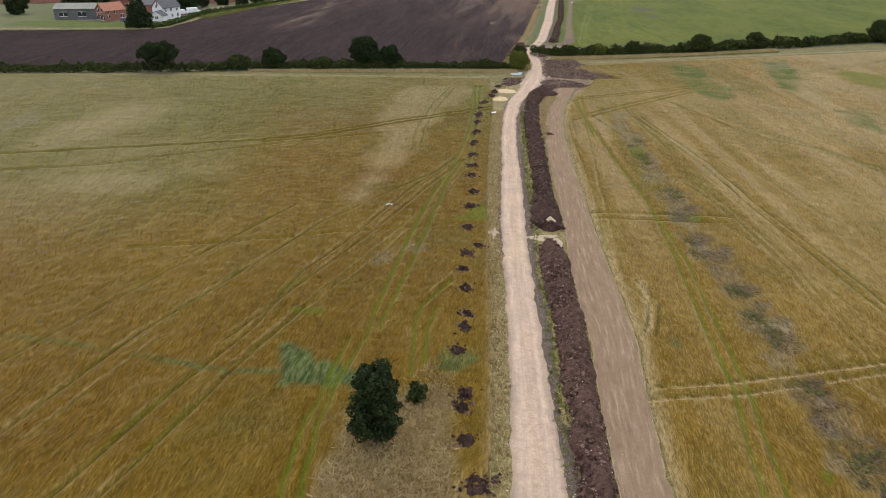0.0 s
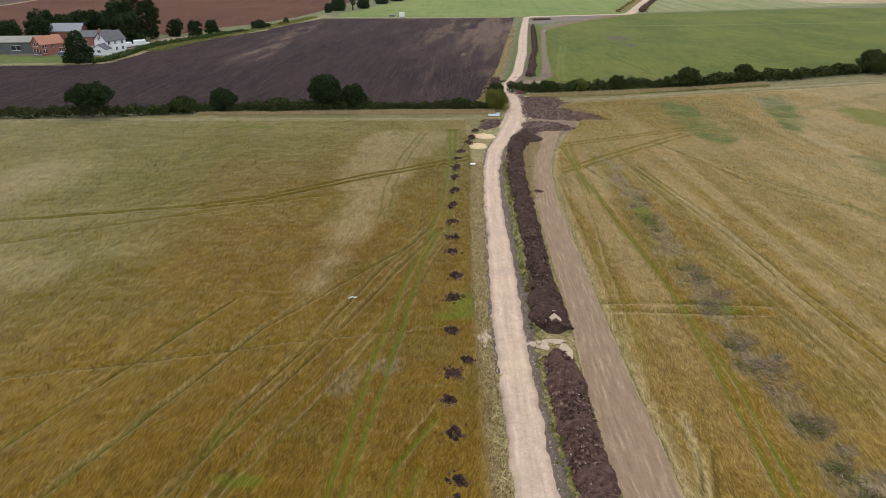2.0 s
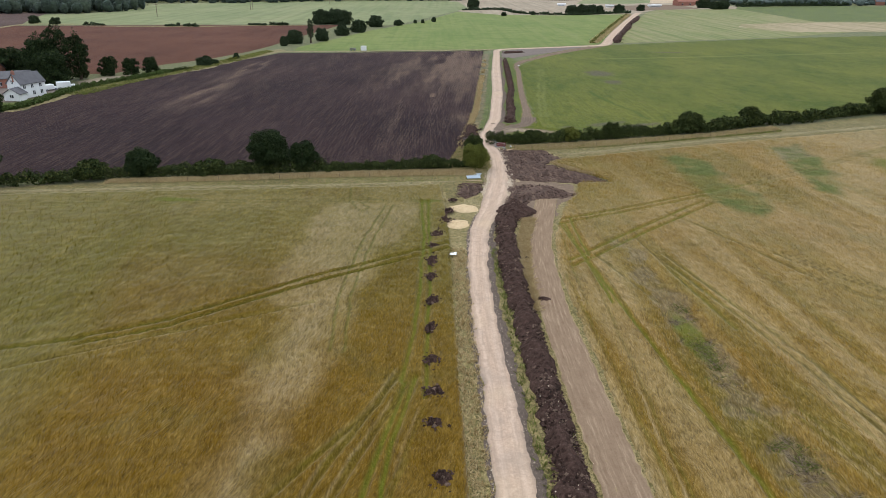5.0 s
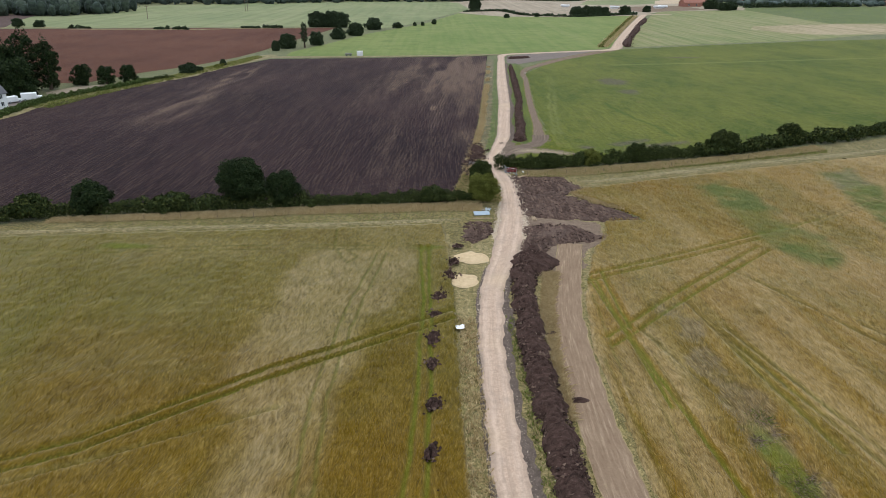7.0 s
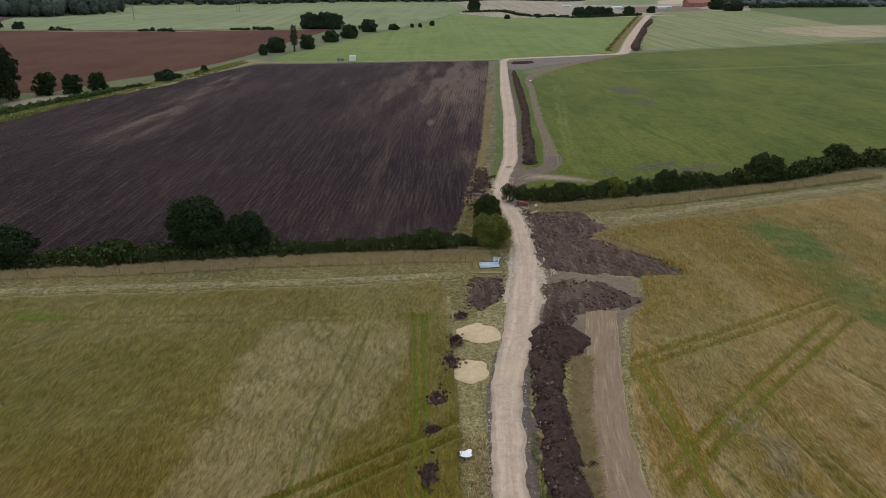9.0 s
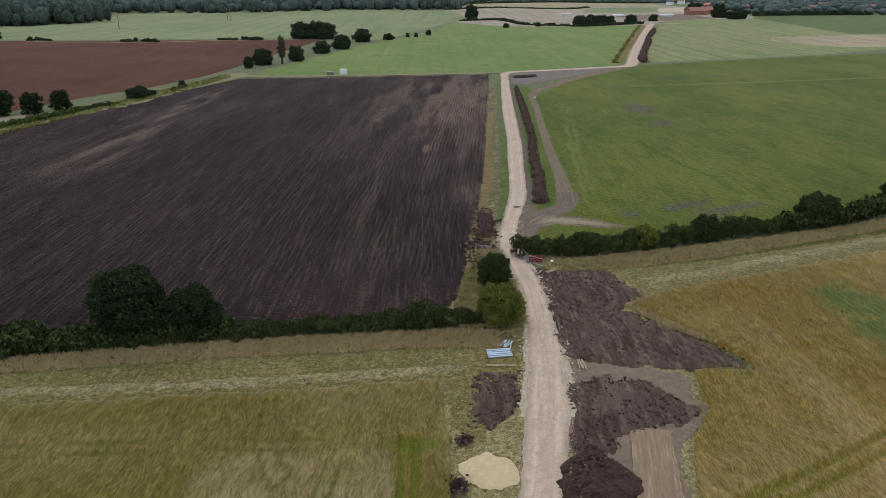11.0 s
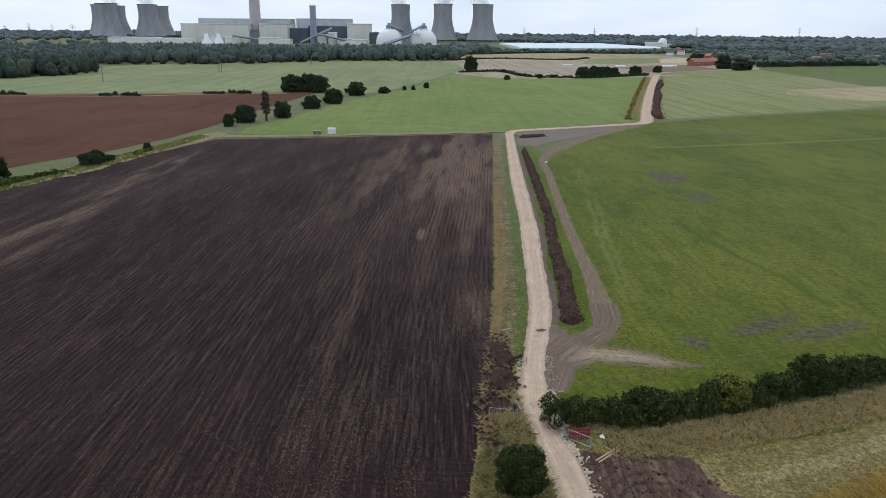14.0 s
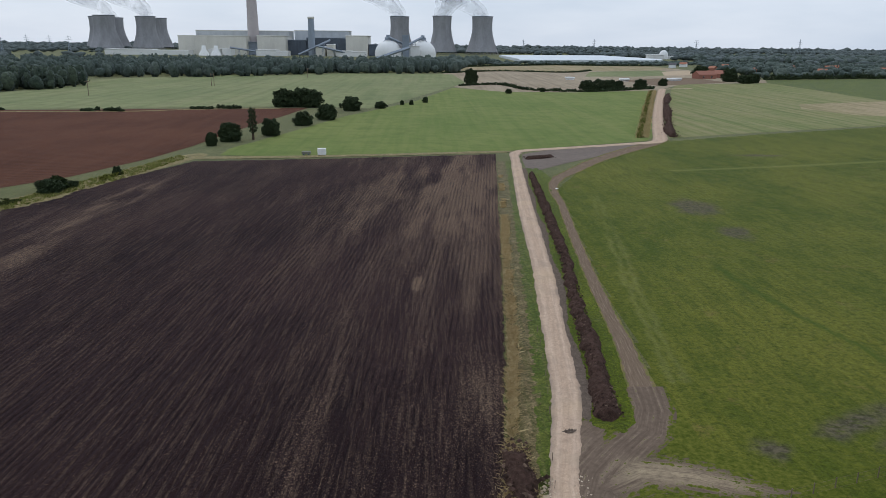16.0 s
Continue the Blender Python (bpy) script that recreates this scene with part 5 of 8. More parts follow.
plain_field("red_ploughed_field", [(-124, 385), (-112, 404), (-101, 440), (-96, 470), (-92, 520), (-82, 600), (-78, 640), (-250, 610), (-700, 540), (-700, 250), (-300, 300), (-190, 350), (-150, 352), (-135, 352)], REDPLOUGH, 0.03, "red brown ploughed field", "ploughed field")
plain_field("dull_green_field", [(-700, 552), (-250, 618), (-78, 650), (-40, 640), (-26, 680), (22, 880), (34, 930), (26, 1120), (-88, 1135), (-288, 1010), (-345, 930), (-312, 850), (-330, 740), (-700, 640)], GREEN_DULL, 0.02, "dull green grass field before the woods")
plain_field("brown_field", [(-299, 480), (-305, 545), (-310, 615), (-332, 668), (-366, 770), (-454, 753), (-700, 640), (-700, 400)], m_plough("dull_brown_earth", (0.070, 0.044, 0.034), (0.100, 0.066, 0.052), (0.15, 0.11, 0.09), 70, 3.0), 0.045, "dull brown ploughed field beyond the hedge", "ploughed field")
plain_field("striped_field", [(103, 505), (150, 526), (232, 562), (330, 630), (420, 680), (420, 740), (350, 840), (361, 972), (255, 935), (236, 900), (212, 838)], STRIPED, 0.03, "green field with tan stripes beside the far road")
plain_field("tan_field_east", [(240, 660), (252, 616), (275, 612), (430, 640), (700, 740), (700, 800), (420, 742), (338, 728), (256, 695)], TAN_LEY, 0.035, "tan stubble strip")
plain_field("deep_green_field", [(350, 837), (341, 738), (700, 800), (800, 1000), (565, 1095), (386, 1033), (361, 972)], GREEN, 0.035, "deep green field by the far village")
plain_field("tan_site", [(20, 858), (58, 796), (122, 796), (200, 836), (255, 938), (361, 975), (386, 1033), (400, 1330), (395, 1502), (323, 1498), (225, 1518), (117, 1445), (19, 1355), (15, 1149)], STUBBLE, 0.008, "tan stubble and bare ground beyond the road", "field")
plain_field("upper_tan_field", [(15, 1153), (96, 1233), (183, 1205), (233, 1272), (347, 1320), (395, 1400), (393, 1500), (323, 1496), (225, 1516), (117, 1443), (19, 1353)], TAN_LEY, 0.05, "dull tan stubble field below the glasshouse")
plain_field("green_ley_strip", [(226, 1237), (347, 1313), (349, 1171), (260, 1100), (187, 1087)], GREEN_DULL, 0.06, "green strip across the stubble")
plain_field("pale_scar", [(335, 1255), (398, 1322), (345, 1150), (300, 1135)], SPILL, 0.08, "pale sandy stripped ground", "site")
plain_field("works_ground", [(206, 1000), (260, 1050), (320, 1080), (318, 975), (222, 905)], DUSTY, 0.07, "rough brown works ground by the farm", "site")

# Grey works area inside the road's bend and the second dirt track.
plain_field("works_yard", [(28.8, 424), (33, 421), (46, 437), (66, 458), (90, 484), (96, 494), (84, 485), (60, 473), (42, 465), (31.5, 455), (29.6, 440)], GREYDIRT, 0.03, "flat grey dirt yard inside the road bend", "yard")
TRACK2 = [(22.2, 264, 1.9), (22.7, 270, 1.7), (23.8, 281, 1.4), (25.3, 306, 1.2), (28.6, 345, 1.2), (31, 371, 1.2), (31.8, 388, 1.4), (36, 405, 2.0), (44, 420, 2.6), (56, 441, 3.0), (70, 461, 3.4), (88, 484, 3.6), (99, 500, 3)]
tagged(new("dirt_track_far", ribbon("dirt_track_far", TRACK2, TRACK_BROWN, 0.8, 11, lambda u, s, x, y: 0.075 + 0.05 * (fbm(x, y, 1.2, 3) - 0.4) - 0.05 * np.exp(-((np.abs(u) - 0.5) / 0.16) ** 2), 0.25, 2, 3, False)), "grey brown dirt track with two wheel ruts", "track", "", "structure")
MAIN_ARM = [(9.5, 238), (11.2, 243), (13.4, 248.2), (16.6, 252.4), (20.2, 256.4), (22.0, 261), (22.8, 268)]
SPUR_ARM = [(12.5, 246.0), (17, 248.9), (22, 248.0), (26, 246.3), (31, 245.0)]


def fray(x, y):
    main = (off_line(x, y, MAIN_ARM) - 1.7) / 1.2
    spur = (off_line(x, y, SPUR_ARM) - np.interp(x, [14, 20, 26, 31, 34], [0.6, 0.8, -0.4, -2.4, -5])) / 3.4
    wedge = (off_line(x, y, [(11.4, 245), (12.6, 252), (13.8, 257)]) - 1.3) / 0.9
    return np.clip(np.minimum(np.minimum(main, spur), wedge), 0, 1.6)


def arm_across(x, y):
    return np.where(off_line(x, y, SPUR_ARM) < off_line(x, y, MAIN_ARM), off_line(x, y, SPUR_ARM), off_line(x, y, MAIN_ARM) + 7)


JUNCTION = [(9.2, 238.6), (10.4, 247), (12.0, 254), (13.4, 260.2), (15.2, 257.6), (17.4, 256.2), (19.2, 258.4), (20.4, 267), (25.6, 267), (25.4, 256), (26, 252), (34, 248.6), (36, 246), (35, 243.2), (28, 242.6), (20, 243.6), (15.0, 240.8), (12.6, 238)]
field("junction_dirt", np.arange(8.6, 37, 0.3), np.arange(237, 268, 0.3), JUNCTION, JUNCTION_DIRT, lambda x, y: 0.118 + 0.05 * (fbm(x, y, 0.8, 5) - 0.4), {"fray": fray, "across": arm_across, "along": lambda x, y: x + 0.6 * y, "pale": lambda x, y: np.clip(1.2 - off_line(x, y, SPUR_ARM) / 2.4, 0, 1) * np.clip((x - 13.5) / 4, 0, 1) * np.clip((32 - x) / 10, 0, 1)}, label="driven grey brown dirt where track and road meet", category="track")
side_strip("margin_north", 256, 424, lambda y: east_edge(y) - 0.25, lambda y: east_edge(y) + 0.9 + 0.4 * math.sin(y * 0.17), MARGIN, 0.06, "grey gravel margin between road and soil bank", "margin", 3.0, 0.45)
side_strip("bank_grass", 256, 424, lambda y: east_edge(y) - 0.1, lambda y: np.interp(y, [256, 265, 282, 306, 345, 371, 405, 424], [19.5, 20.6, 22.6, 24.4, 27.8, 30.0, 34.5, 33]), GREEN, 0.02, "bright green grass under the soil bank", "verge", 6, 0.3, 9, 0.15)
side_strip("ditch_verge", 246, 440, lambda y: np.interp(y, [240, 281, 346, 421, 456], [6.2, 10.6, 16.0, 21.8, 24.4]), lambda y: west_edge(y) + 0.1, DITCH, 0.06, "green grass beside the road", "verge", 6, 0.4, 7, 0.15)
side_strip("verge_plough", 246, 440, lambda y: np.interp(y, [240, 281, 346, 421, 456], [3.2, 7.4, 12.8, 19.0, 21.6]), lambda y: west_edge(y) + 0.1, DRYDITCH, 0.02, "dry grass strip between plough and road", "verge", 6, 0.3, 9, 0.25)
tagged(new("bank_verge", ribbon("bank_verge", [(-130, 268, 2.0), (-127.5, 290, 2.6), (-127, 306, 3.5), (-121, 328, 4), (-113, 352, 5), (-106, 372, 6), (-99, 402, 5), (-92, 432, 5), (-86, 452, 4)], VERGE, 1.5, 9, lambda u, s, x, y: 0.05 + 0.5 * (1 - u * u) * fbm(x, y, 3, 4), 0.6, 5, 2)), "grassy field bank between two ploughed fields", "verge", "", "structure")
tagged(new("headland_north", ribbon("headland_north", [(-86, 441, 3.0), (-40, 447, 2.4), (22, 460, 2.4), (27, 462, 1.6)], VERGE, 1.5, 7, lambda u, s, x, y: 0.04 + 0.2 * fbm(x, y, 2, 4), 0.5, 5, 2)), "dry grass headland", "verge", "", "structure")


# ---- spoil banks ----
def bank_profile(top, seed):
    def f(u, s, x, y):
        body = np.clip(1 - np.abs(u) ** 2.0, 0, 1) ** 0.8
        lumps = fbm(x, y, 1.6, seed, 4)
        return 0.02 + body * (top * (0.65 + 0.6 * fbm(s, s * 0, 5, seed)) + 0.9 * (lumps - 0.5)) + body * (0.30 * (vnoise(x, y, 0.55, seed + 3) - 0.4) + 0.22 * (vnoise(x, y, 0.27, seed + 4) - 0.4))
    return f


def spoil_bank(rows, top, seed, label, step=0.17, n=29, mat=SPOIL):
    me = ribbon("spoil_bank", rows, mat, step, n, bank_profile(top, seed), 0.8, 1.6, seed, True, True)
    return tagged(new("spoil_bank", me), label, "soil bank")


def between(rows):
    return [((a + b) / 2, y, (b - a) / 2) for y, a, b in rows]


spoil_bank(between([(-58, 7.5, 10.4), (0, 7.3, 10.3), (33, 7.2, 10.1), (42, 7.2, 10.0), (55, 6.9, 9.8), (65, 6.8, 9.8), (77, 5.9, 9.4), (84, 5.6, 9.1), (88, 5.6, 8.6)]), 1.15, 3, "long bank of reddish brown topsoil beside the road", 0.17, 29, REDSPOIL)
spoil_bank(between([(92.3, 5.0, 9.4), (96, 4.9, 9.6), (101, 5.2, 9.0), (108, 5.6, 8.5), (120, 5.6, 8.4), (135, 5.2, 8.1), (151, 4.7, 8.0), (157, 5.0, 8.1), (167, 5.5, 8.6), (173, 6.0, 9.6), (175.2, 6.1, 11.8), (178, 6.3, 13.2), (181, 7.2, 12.6), (182.6, 8.4, 11.6)]), 1.25, 5, "long lumpy bank of dark topsoil with a broad end")
spoil_bank(between([(258.5, 14.8, 18.4), (267, 16.2, 18.9), (282, 17.9, 20.5), (293, 18.8, 21.1), (306, 20.2, 22.3), (320, 21.9, 23.9), (346, 23.6, 25.9), (378, 25.7, 27.9), (412, 28.0, 29.8)]), 1.1, 8, "dark topsoil bank between road and dirt track", 0.4, 13)
spoil_bank([(105.5, 507, 1.2), (111, 530, 2.8), (121, 562, 1.2)], 1.9, 9, "dark topsoil heap beside the far road", 0.8, 11)
spoil_bank([(122.5, 566, 1.2), (132, 598, 2.0), (143.5, 634, 2.6), (156, 676, 1.2)], 1.7, 19, "long dark topsoil heap beside the far road", 0.8, 11)
spoil_bank([(158, 682, 1.2), (176, 735, 2.8), (190, 778, 1.2)], 1.9, 29, "dark uneven topsoil bank beside the far road", 1.0, 11)
spoil_bank([(31, 443, 1.2), (36, 446, 2.2), (42, 450, 1.2)], 1.0, 10, "low dark soil heap in the yard", 0.5, 11)
for x, y, rx, ry, h, label in ((9.5, 141.5, 1.1, 0.5, 0.35, "small tongue of spilled dark soil"), (8.9, 155.5, 1.0, 0.8, 0.5, "small slump of dark soil"), (5.2, 248, 1.5, 5.0, 1.0, "brown earth heap beside the plough"), (4.6, 241, 1.8, 3.4, 1.1, "brown earth heap with dry grass"), (3.2, 235.4, 2.2, 2.4, 0.7, "low dark earth heap by the gateway")):
    me = patch("soil_heap", x, y, rx, ry, SPOIL, lambda r, a, b: 0.03 + h * np.clip(1 - r ** 1.8, 0, 1) * (0.15 + 1.5 * fbm(a, b, 1.5, 4)) + 0.3 * (vnoise(a, b, 0.45, 5) - 0.4) * (1 - r) + 0.2 * (vnoise(a, b, 0.8, 8) - 0.3) * (1 - r ** 4), 90, int(y), 0.0, 0.5, True)
    ob = new("soil_heap", me)
    ob.location = (x, y, 0)
    tagged(ob, label, "soil heap")

# ---- dug pits along the fence line ----
PITS = [(-0.7, 42, 1.3, 1.2), (-1.8, 47.1, 0.95, 0.9), (-2.0, 53.2, 1.0, 1.2), (-2.3, 51.4, 0.8, 0.9), (-3.4, 60.6, 0.7, 0.8), (-2.9, 64.9, 0.8, 0.9), (-2.8, 67.8, 0.7, 0.6), (-3.4, 73.7, 0.9, 1.0), (-3.8, 78.6, 0.7, 0.7), (-3.7, 83.2, 1.0, 1.0), (-2.3, 85.8, 0.8, 0.6),
        (-4.0, 91.6, 0.8, 0.8), (-4.0, 99.7, 0.9, 1.2), (-3.8, 105.7, 0.9, 1.0), (-4.6, 113.4, 0.8, 0.9), (-4.5, 119.1, 0.9, 1.0), (-4.8, 125.5, 0.7, 1.1), (-5.0, 133, 0.7, 1.2), (-4.7, 140.6, 0.9, 1.2), (-4.9, 148.2, 0.8, 1.0), (-4.8, 154.4, 0.9, 1.6), (-4.7, 160.3, 0.7, 0.8), (-4.1, 165.4, 1.0, 1.8),
        (-2.7, 172.6, 0.9, 1.4), (-2.1, 177.6, 0.8, 1.0), (-1.2, 184, 0.6, 0.5)]
rng = np.random.default_rng(5)
for x, y, rx, ry in PITS:
    k = int(y * 10)
    me = patch("dug_pit", x, y, rx * 0.85, ry * 0.85, SPOIL, lambda r, a, b: 0.1 + 0.55 * np.exp(-((r - 0.55) / 0.28) ** 2) * (0.3 + 1.1 * fbm(a, b, 0.8, 4)) + 0.45 * (1 - r) * vnoise(a, b, 0.7, 6) + 0.16 * (vnoise(a, b, 0.25, 7) - 0.3), 48, k, 0.0, 0.8, True)
    ob = new("dug_pit", me)
    ob.location = (x, y, 0.03)
    tagged(ob, "small dug pit ringed with dark brown clods in barley", "soil pit", "pits along the fence line")

# ---- sand ----
for x, y, rx, ry in ((0.6, 179.8, 2.5, 2.8), (-0.8, 171.2, 2.4, 2.2)):
    me = patch("sand_pile", x, y, rx, ry, SAND, lambda r, a, b: 0.04 + 0.32 * np.clip(1 - r ** 3, 0, 1) * (0.4 + fbm(a, b, 1.1, 3)) + 0.05 * vnoise(a, b, 0.4, 2) * (1 - r), 60, int(x * 10) + 40)
    ob = new("sand_pile", me)
    ob.location = (x, y, 0)
    tagged(ob, "low pile of yellow building sand spread beside the road", "sand pile", "sand piles by the road")
for x, y, rx, ry in ((5.6, 89.8, 1.2, 0.9), (8.3, 88.6, 0.9, 1.5), (7.2, 90.6, 1.2, 0.5), (-0.4, 91, 0.7, 1.6)):
    me = patch("spilled_sand", x, y, rx, ry, SPILL, lambda r, a, b: 0.08 + 0.07 * (1 - r) * (0.5 + vnoise(a, b, 0.5, 2)), 36, int(x * 10), 0.0, 0.6)
    ob = new("spilled_sand", me)
    ob.location = (x, y, 0)
    tagged(ob, "thin spill of pale sand on the ground", "sand")
me = patch("pale_rubble", 7.4, 95, 0.8, 1.5, SPILL, lambda r, a, b: 0.05 - 0.25 * r + 0.3 * (1 - r ** 2) * fbm(a, b, 0.5, 3), 44, 17, 0.2, 0.35)
rub = new("pale_rubble", me)
rub.location = (7.4, 94.6, 1.3)
tagged(rub, "pale sandy clay tipped on the soil bank", "rubble")


# ---- clods and stones: loose lumps, too many to count ----
def lumps(name, spots, z, size, mat, label, rng, category="clods"):
    """Small broken eight-sided lumps at spots (n, 2) resting at heights z."""
    n = len(spots)
    base = np.array([(1, 0, 0), (0, 1, 0), (-1, 0, 0), (0, -1, 0), (0, 0, 0.8), (0, 0, -0.5)])
    tri = np.array([(0, 1, 4), (1, 2, 4), (2, 3, 4), (3, 0, 4), (1, 0, 5), (2, 1, 5), (3, 2, 5), (0, 3, 5)])
    s = size * (0.35 + 1.3 * rng.random((n, 1, 1)) ** 2)
    v = base[None] * (0.6 + 0.7 * rng.random((n, 6, 1))) * s + rng.normal(size=(n, 6, 3)) * 0.15 * s
    v += np.stack([spots[:, 0], spots[:, 1], z], 1)[:, None]
    f = (tri[None] + 6 * np.arange(n)[:, None, None]).reshape(-1, 3)
    ob = new(name, fast_mesh(name, v.reshape(-1, 3), f, mat, flat=True))
    return tagged(ob, label, category, "", "stuff")


def along_bank(rows, n, top, rng):
    a = np.array(rows)
    y = rng.uniform(a[0, 0], a[-1, 0], n)
    u = rng.uniform(-1.08, 1.08, n)
    lo, hi = np.interp(y, a[:, 0], a[:, 1]), np.interp(y, a[:, 0], a[:, 2])
    return np.stack([(lo + hi) / 2 + u * (hi - lo) / 2, y], 1), np.clip(1 - u * u, 0, 1) ** 0.8 * top * 0.95 + 0.08


rng = np.random.default_rng(41)
for rows, n, top in (([(34, 7.2, 10.1), (55, 6.9, 9.8), (65, 6.8, 9.8), (77, 5.9, 9.4), (87, 5.7, 8.8)], 3600, 1.05), ([(93, 5.0, 9.4), (101, 5.2, 9.0), (108, 5.6, 8.5), (120, 5.6, 8.4), (151, 4.7, 8.0), (167, 5.5, 8.4), (175, 6.0, 10.0), (181, 7.6, 12.4)], 5200, 1.1), ([(259, 14.8, 18.4), (267, 16.2, 18.9), (293, 18.8, 21.1), (320, 21.9, 23.9), (346, 23.6, 25.9), (412, 28.0, 29.8)], 2600, 0.95)):
    p, z = along_bank(rows, n, top, rng)
    lumps("earth_clods", p, z, 0.16, CLOD if top != 1.05 else CLOD_RED, "loose brown clods over the soil bank", rng)
y = rng.uniform(36, 182, 1500)
x = np.interp(y, [36, 77, 120, 151, 167, 175, 182], [8.6, 7.7, 7.0, 6.4, 7.0, 8.4, 10]) + 1.1 * rng.normal(size=1500) * 0.7
p = np.stack([x, y], 1)[(y < 87) | (y > 93)]
lumps("pale_stones", p, 0.5 + 0.8 * rng.random(len(p)) * np.exp(-((p[:, 0] - np.interp(p[:, 1], [36, 77, 120, 151, 167, 175, 182], [8.6, 7.7, 7.0, 6.4, 7.0, 8.4, 10])) / 0.9) ** 2), 0.06, STONE, "pale stones and roots in the soil bank", rng, "stones")
pit_p = np.concatenate([np.array([[x, y]]) + rng.normal(size=(100, 2)) * np.array([[rx, ry]]) * 0.6 for x, y, rx, ry in PITS])
lumps("earth_clods", pit_p, 0.25 + 0.25 * rng.random(len(pit_p)), 0.18, CLOD, "dug clods scattered round the pits", rng)
heap_p = np.concatenate([np.array([[x, y]]) + rng.normal(size=(n, 2)) * np.array([[rx, ry]]) * 0.5 for x, y, rx, ry, n in ((5.2, 248, 1.5, 5.0, 420), (4.6, 241, 1.8, 3.4, 380), (3.2, 235.4, 2.2, 2.4, 260), (2.6, 228, 1.4, 4.0, 120), (36, 446, 5, 2, 200))])
lumps("earth_clods", heap_p, 0.15 + 0.5 * rng.random(len(heap_p)), 0.24, CLOD, "rough clods on the earth heaps", rng)
y = rng.uniform(506, 780, 1500)
far_p = np.stack([np.interp(y, [506, 530, 562, 598, 634, 680, 735, 780], [105.5, 111, 121, 132, 143.5, 157, 176, 190.5]) + rng.normal(size=1500) * 1.1, y], 1)
lumps("earth_clods", far_p, 0.2 + 0.7 * rng.random(len(far_p)), 0.35, CLOD, "rough soil heaped beside the far road", rng)
for poly, n in ((CHURN_A, 3000), (CHURN_B, 1500), (CHURN_C, 500)):
    px, py = np.array(poly).T
    p = np.stack([rng.uniform(px.min(), px.max(), n), rng.uniform(py.min(), py.max(), n)], 1)
    p = p[inside(p[:, 0], p[:, 1], poly)]
    lumps("earth_clods", p, 0.1 + 0 * p[:, 0], 0.14, CLOD, "clods on the churned soil", rng)
y = rng.uniform(36, 240, 2600)
p = np.stack([np.where(rng.random(2600) < 0.5, west_edge(y) + np.abs(rng.normal(size=2600)) * 0.35 - 0.3, east_edge(y) - np.abs(rng.normal(size=2600)) * 0.35 + 0.4), y], 1)
lumps("loose_stones", p, 0.06 + 0 * y, 0.07, STONE, "loose limestone along the road edges", rng, "stones")

y = rng.uniform(190, 248, 2600)
p = np.stack([np.where(rng.random(2600) < 0.5, west_edge(y) + rng.normal(size=2600) * 0.45, east_edge(y) + rng.normal(size=2600) * 0.5), y], 1)
lumps("loose_stones", p, 0.07 + 0 * y, 0.13, STONE, "broken limestone spilling off the road at the gateway", rng, "stones")
side_strip("sand_edge_west", 188, 246, lambda y: west_edge(y) - 0.5, lambda y: west_edge(y) + 0.7, SPILL, 0.05, "ragged sandy limestone edge of the road", "margin", 3.0, 0.4)
side_strip("sand_edge_east", 188, 240, lambda y: east_edge(y) - 0.8, lambda y: east_edge(y) + 0.5, SPILL, 0.05, "ragged sandy limestone edge of the road", "margin", 3.0, 0.4)

tagged(new("headland_track", ribbon("headland_track", [(-120, 184.5, 0.9), (-60, 191.2, 1.0), (-32, 193.6, 1.0), (-8, 196.2, 1.1), (0, 197.6, 0.8)], MOWN, 0.8, 9, lambda u, s, x, y: 0.125 - 0.06 * u * u + 0.04 * (fbm(x, y, 1.2, 3) - 0.4), 0.7, 3, 6)), "pale mown track along the headland", "track", "", "structure")
tagged(new("headland_track", ribbon("headland_track", [(24.5, 221.5, 0.8), (34, 224.2, 1.0), (60, 235, 1.2), (90, 246, 1.2), (150, 268, 1.2)], MOWN, 0.8, 9, lambda u, s, x, y: 0.125 - 0.06 * u * u + 0.04 * (fbm(x, y, 1.2, 3) - 0.4), 0.7, 3, 7)), "pale worn track along the headland", "track", "", "structure")


# ---- leaves, trees and hedges ----
def cards(p, nrm, size, rng, aspect=0.62, tilt=0.8):
    """Leaf sprays: bent four-cornered blades round the points p, facing roughly along nrm."""
    n = len(p)
    d = nrm + tilt * rng.normal(size=(n, 3))
    d /= np.linalg.norm(d, axis=1)[:, None] + 1e-9
    a = np.cross(d, rng.normal(size=(n, 3)))
    a /= np.linalg.norm(a, axis=1)[:, None] + 1e-9
    b = np.cross(d, a)
    s = (size * (0.6 + 0.8 * rng.random(n)))[:, None]
    v = np.stack([p - a * s, p + b * s * aspect + d * s * 0.25, p + a * s, p - b * s * aspect + d * s * 0.1], 1)
    return v.reshape(-1, 3), np.arange(4 * n).reshape(-1, 4)


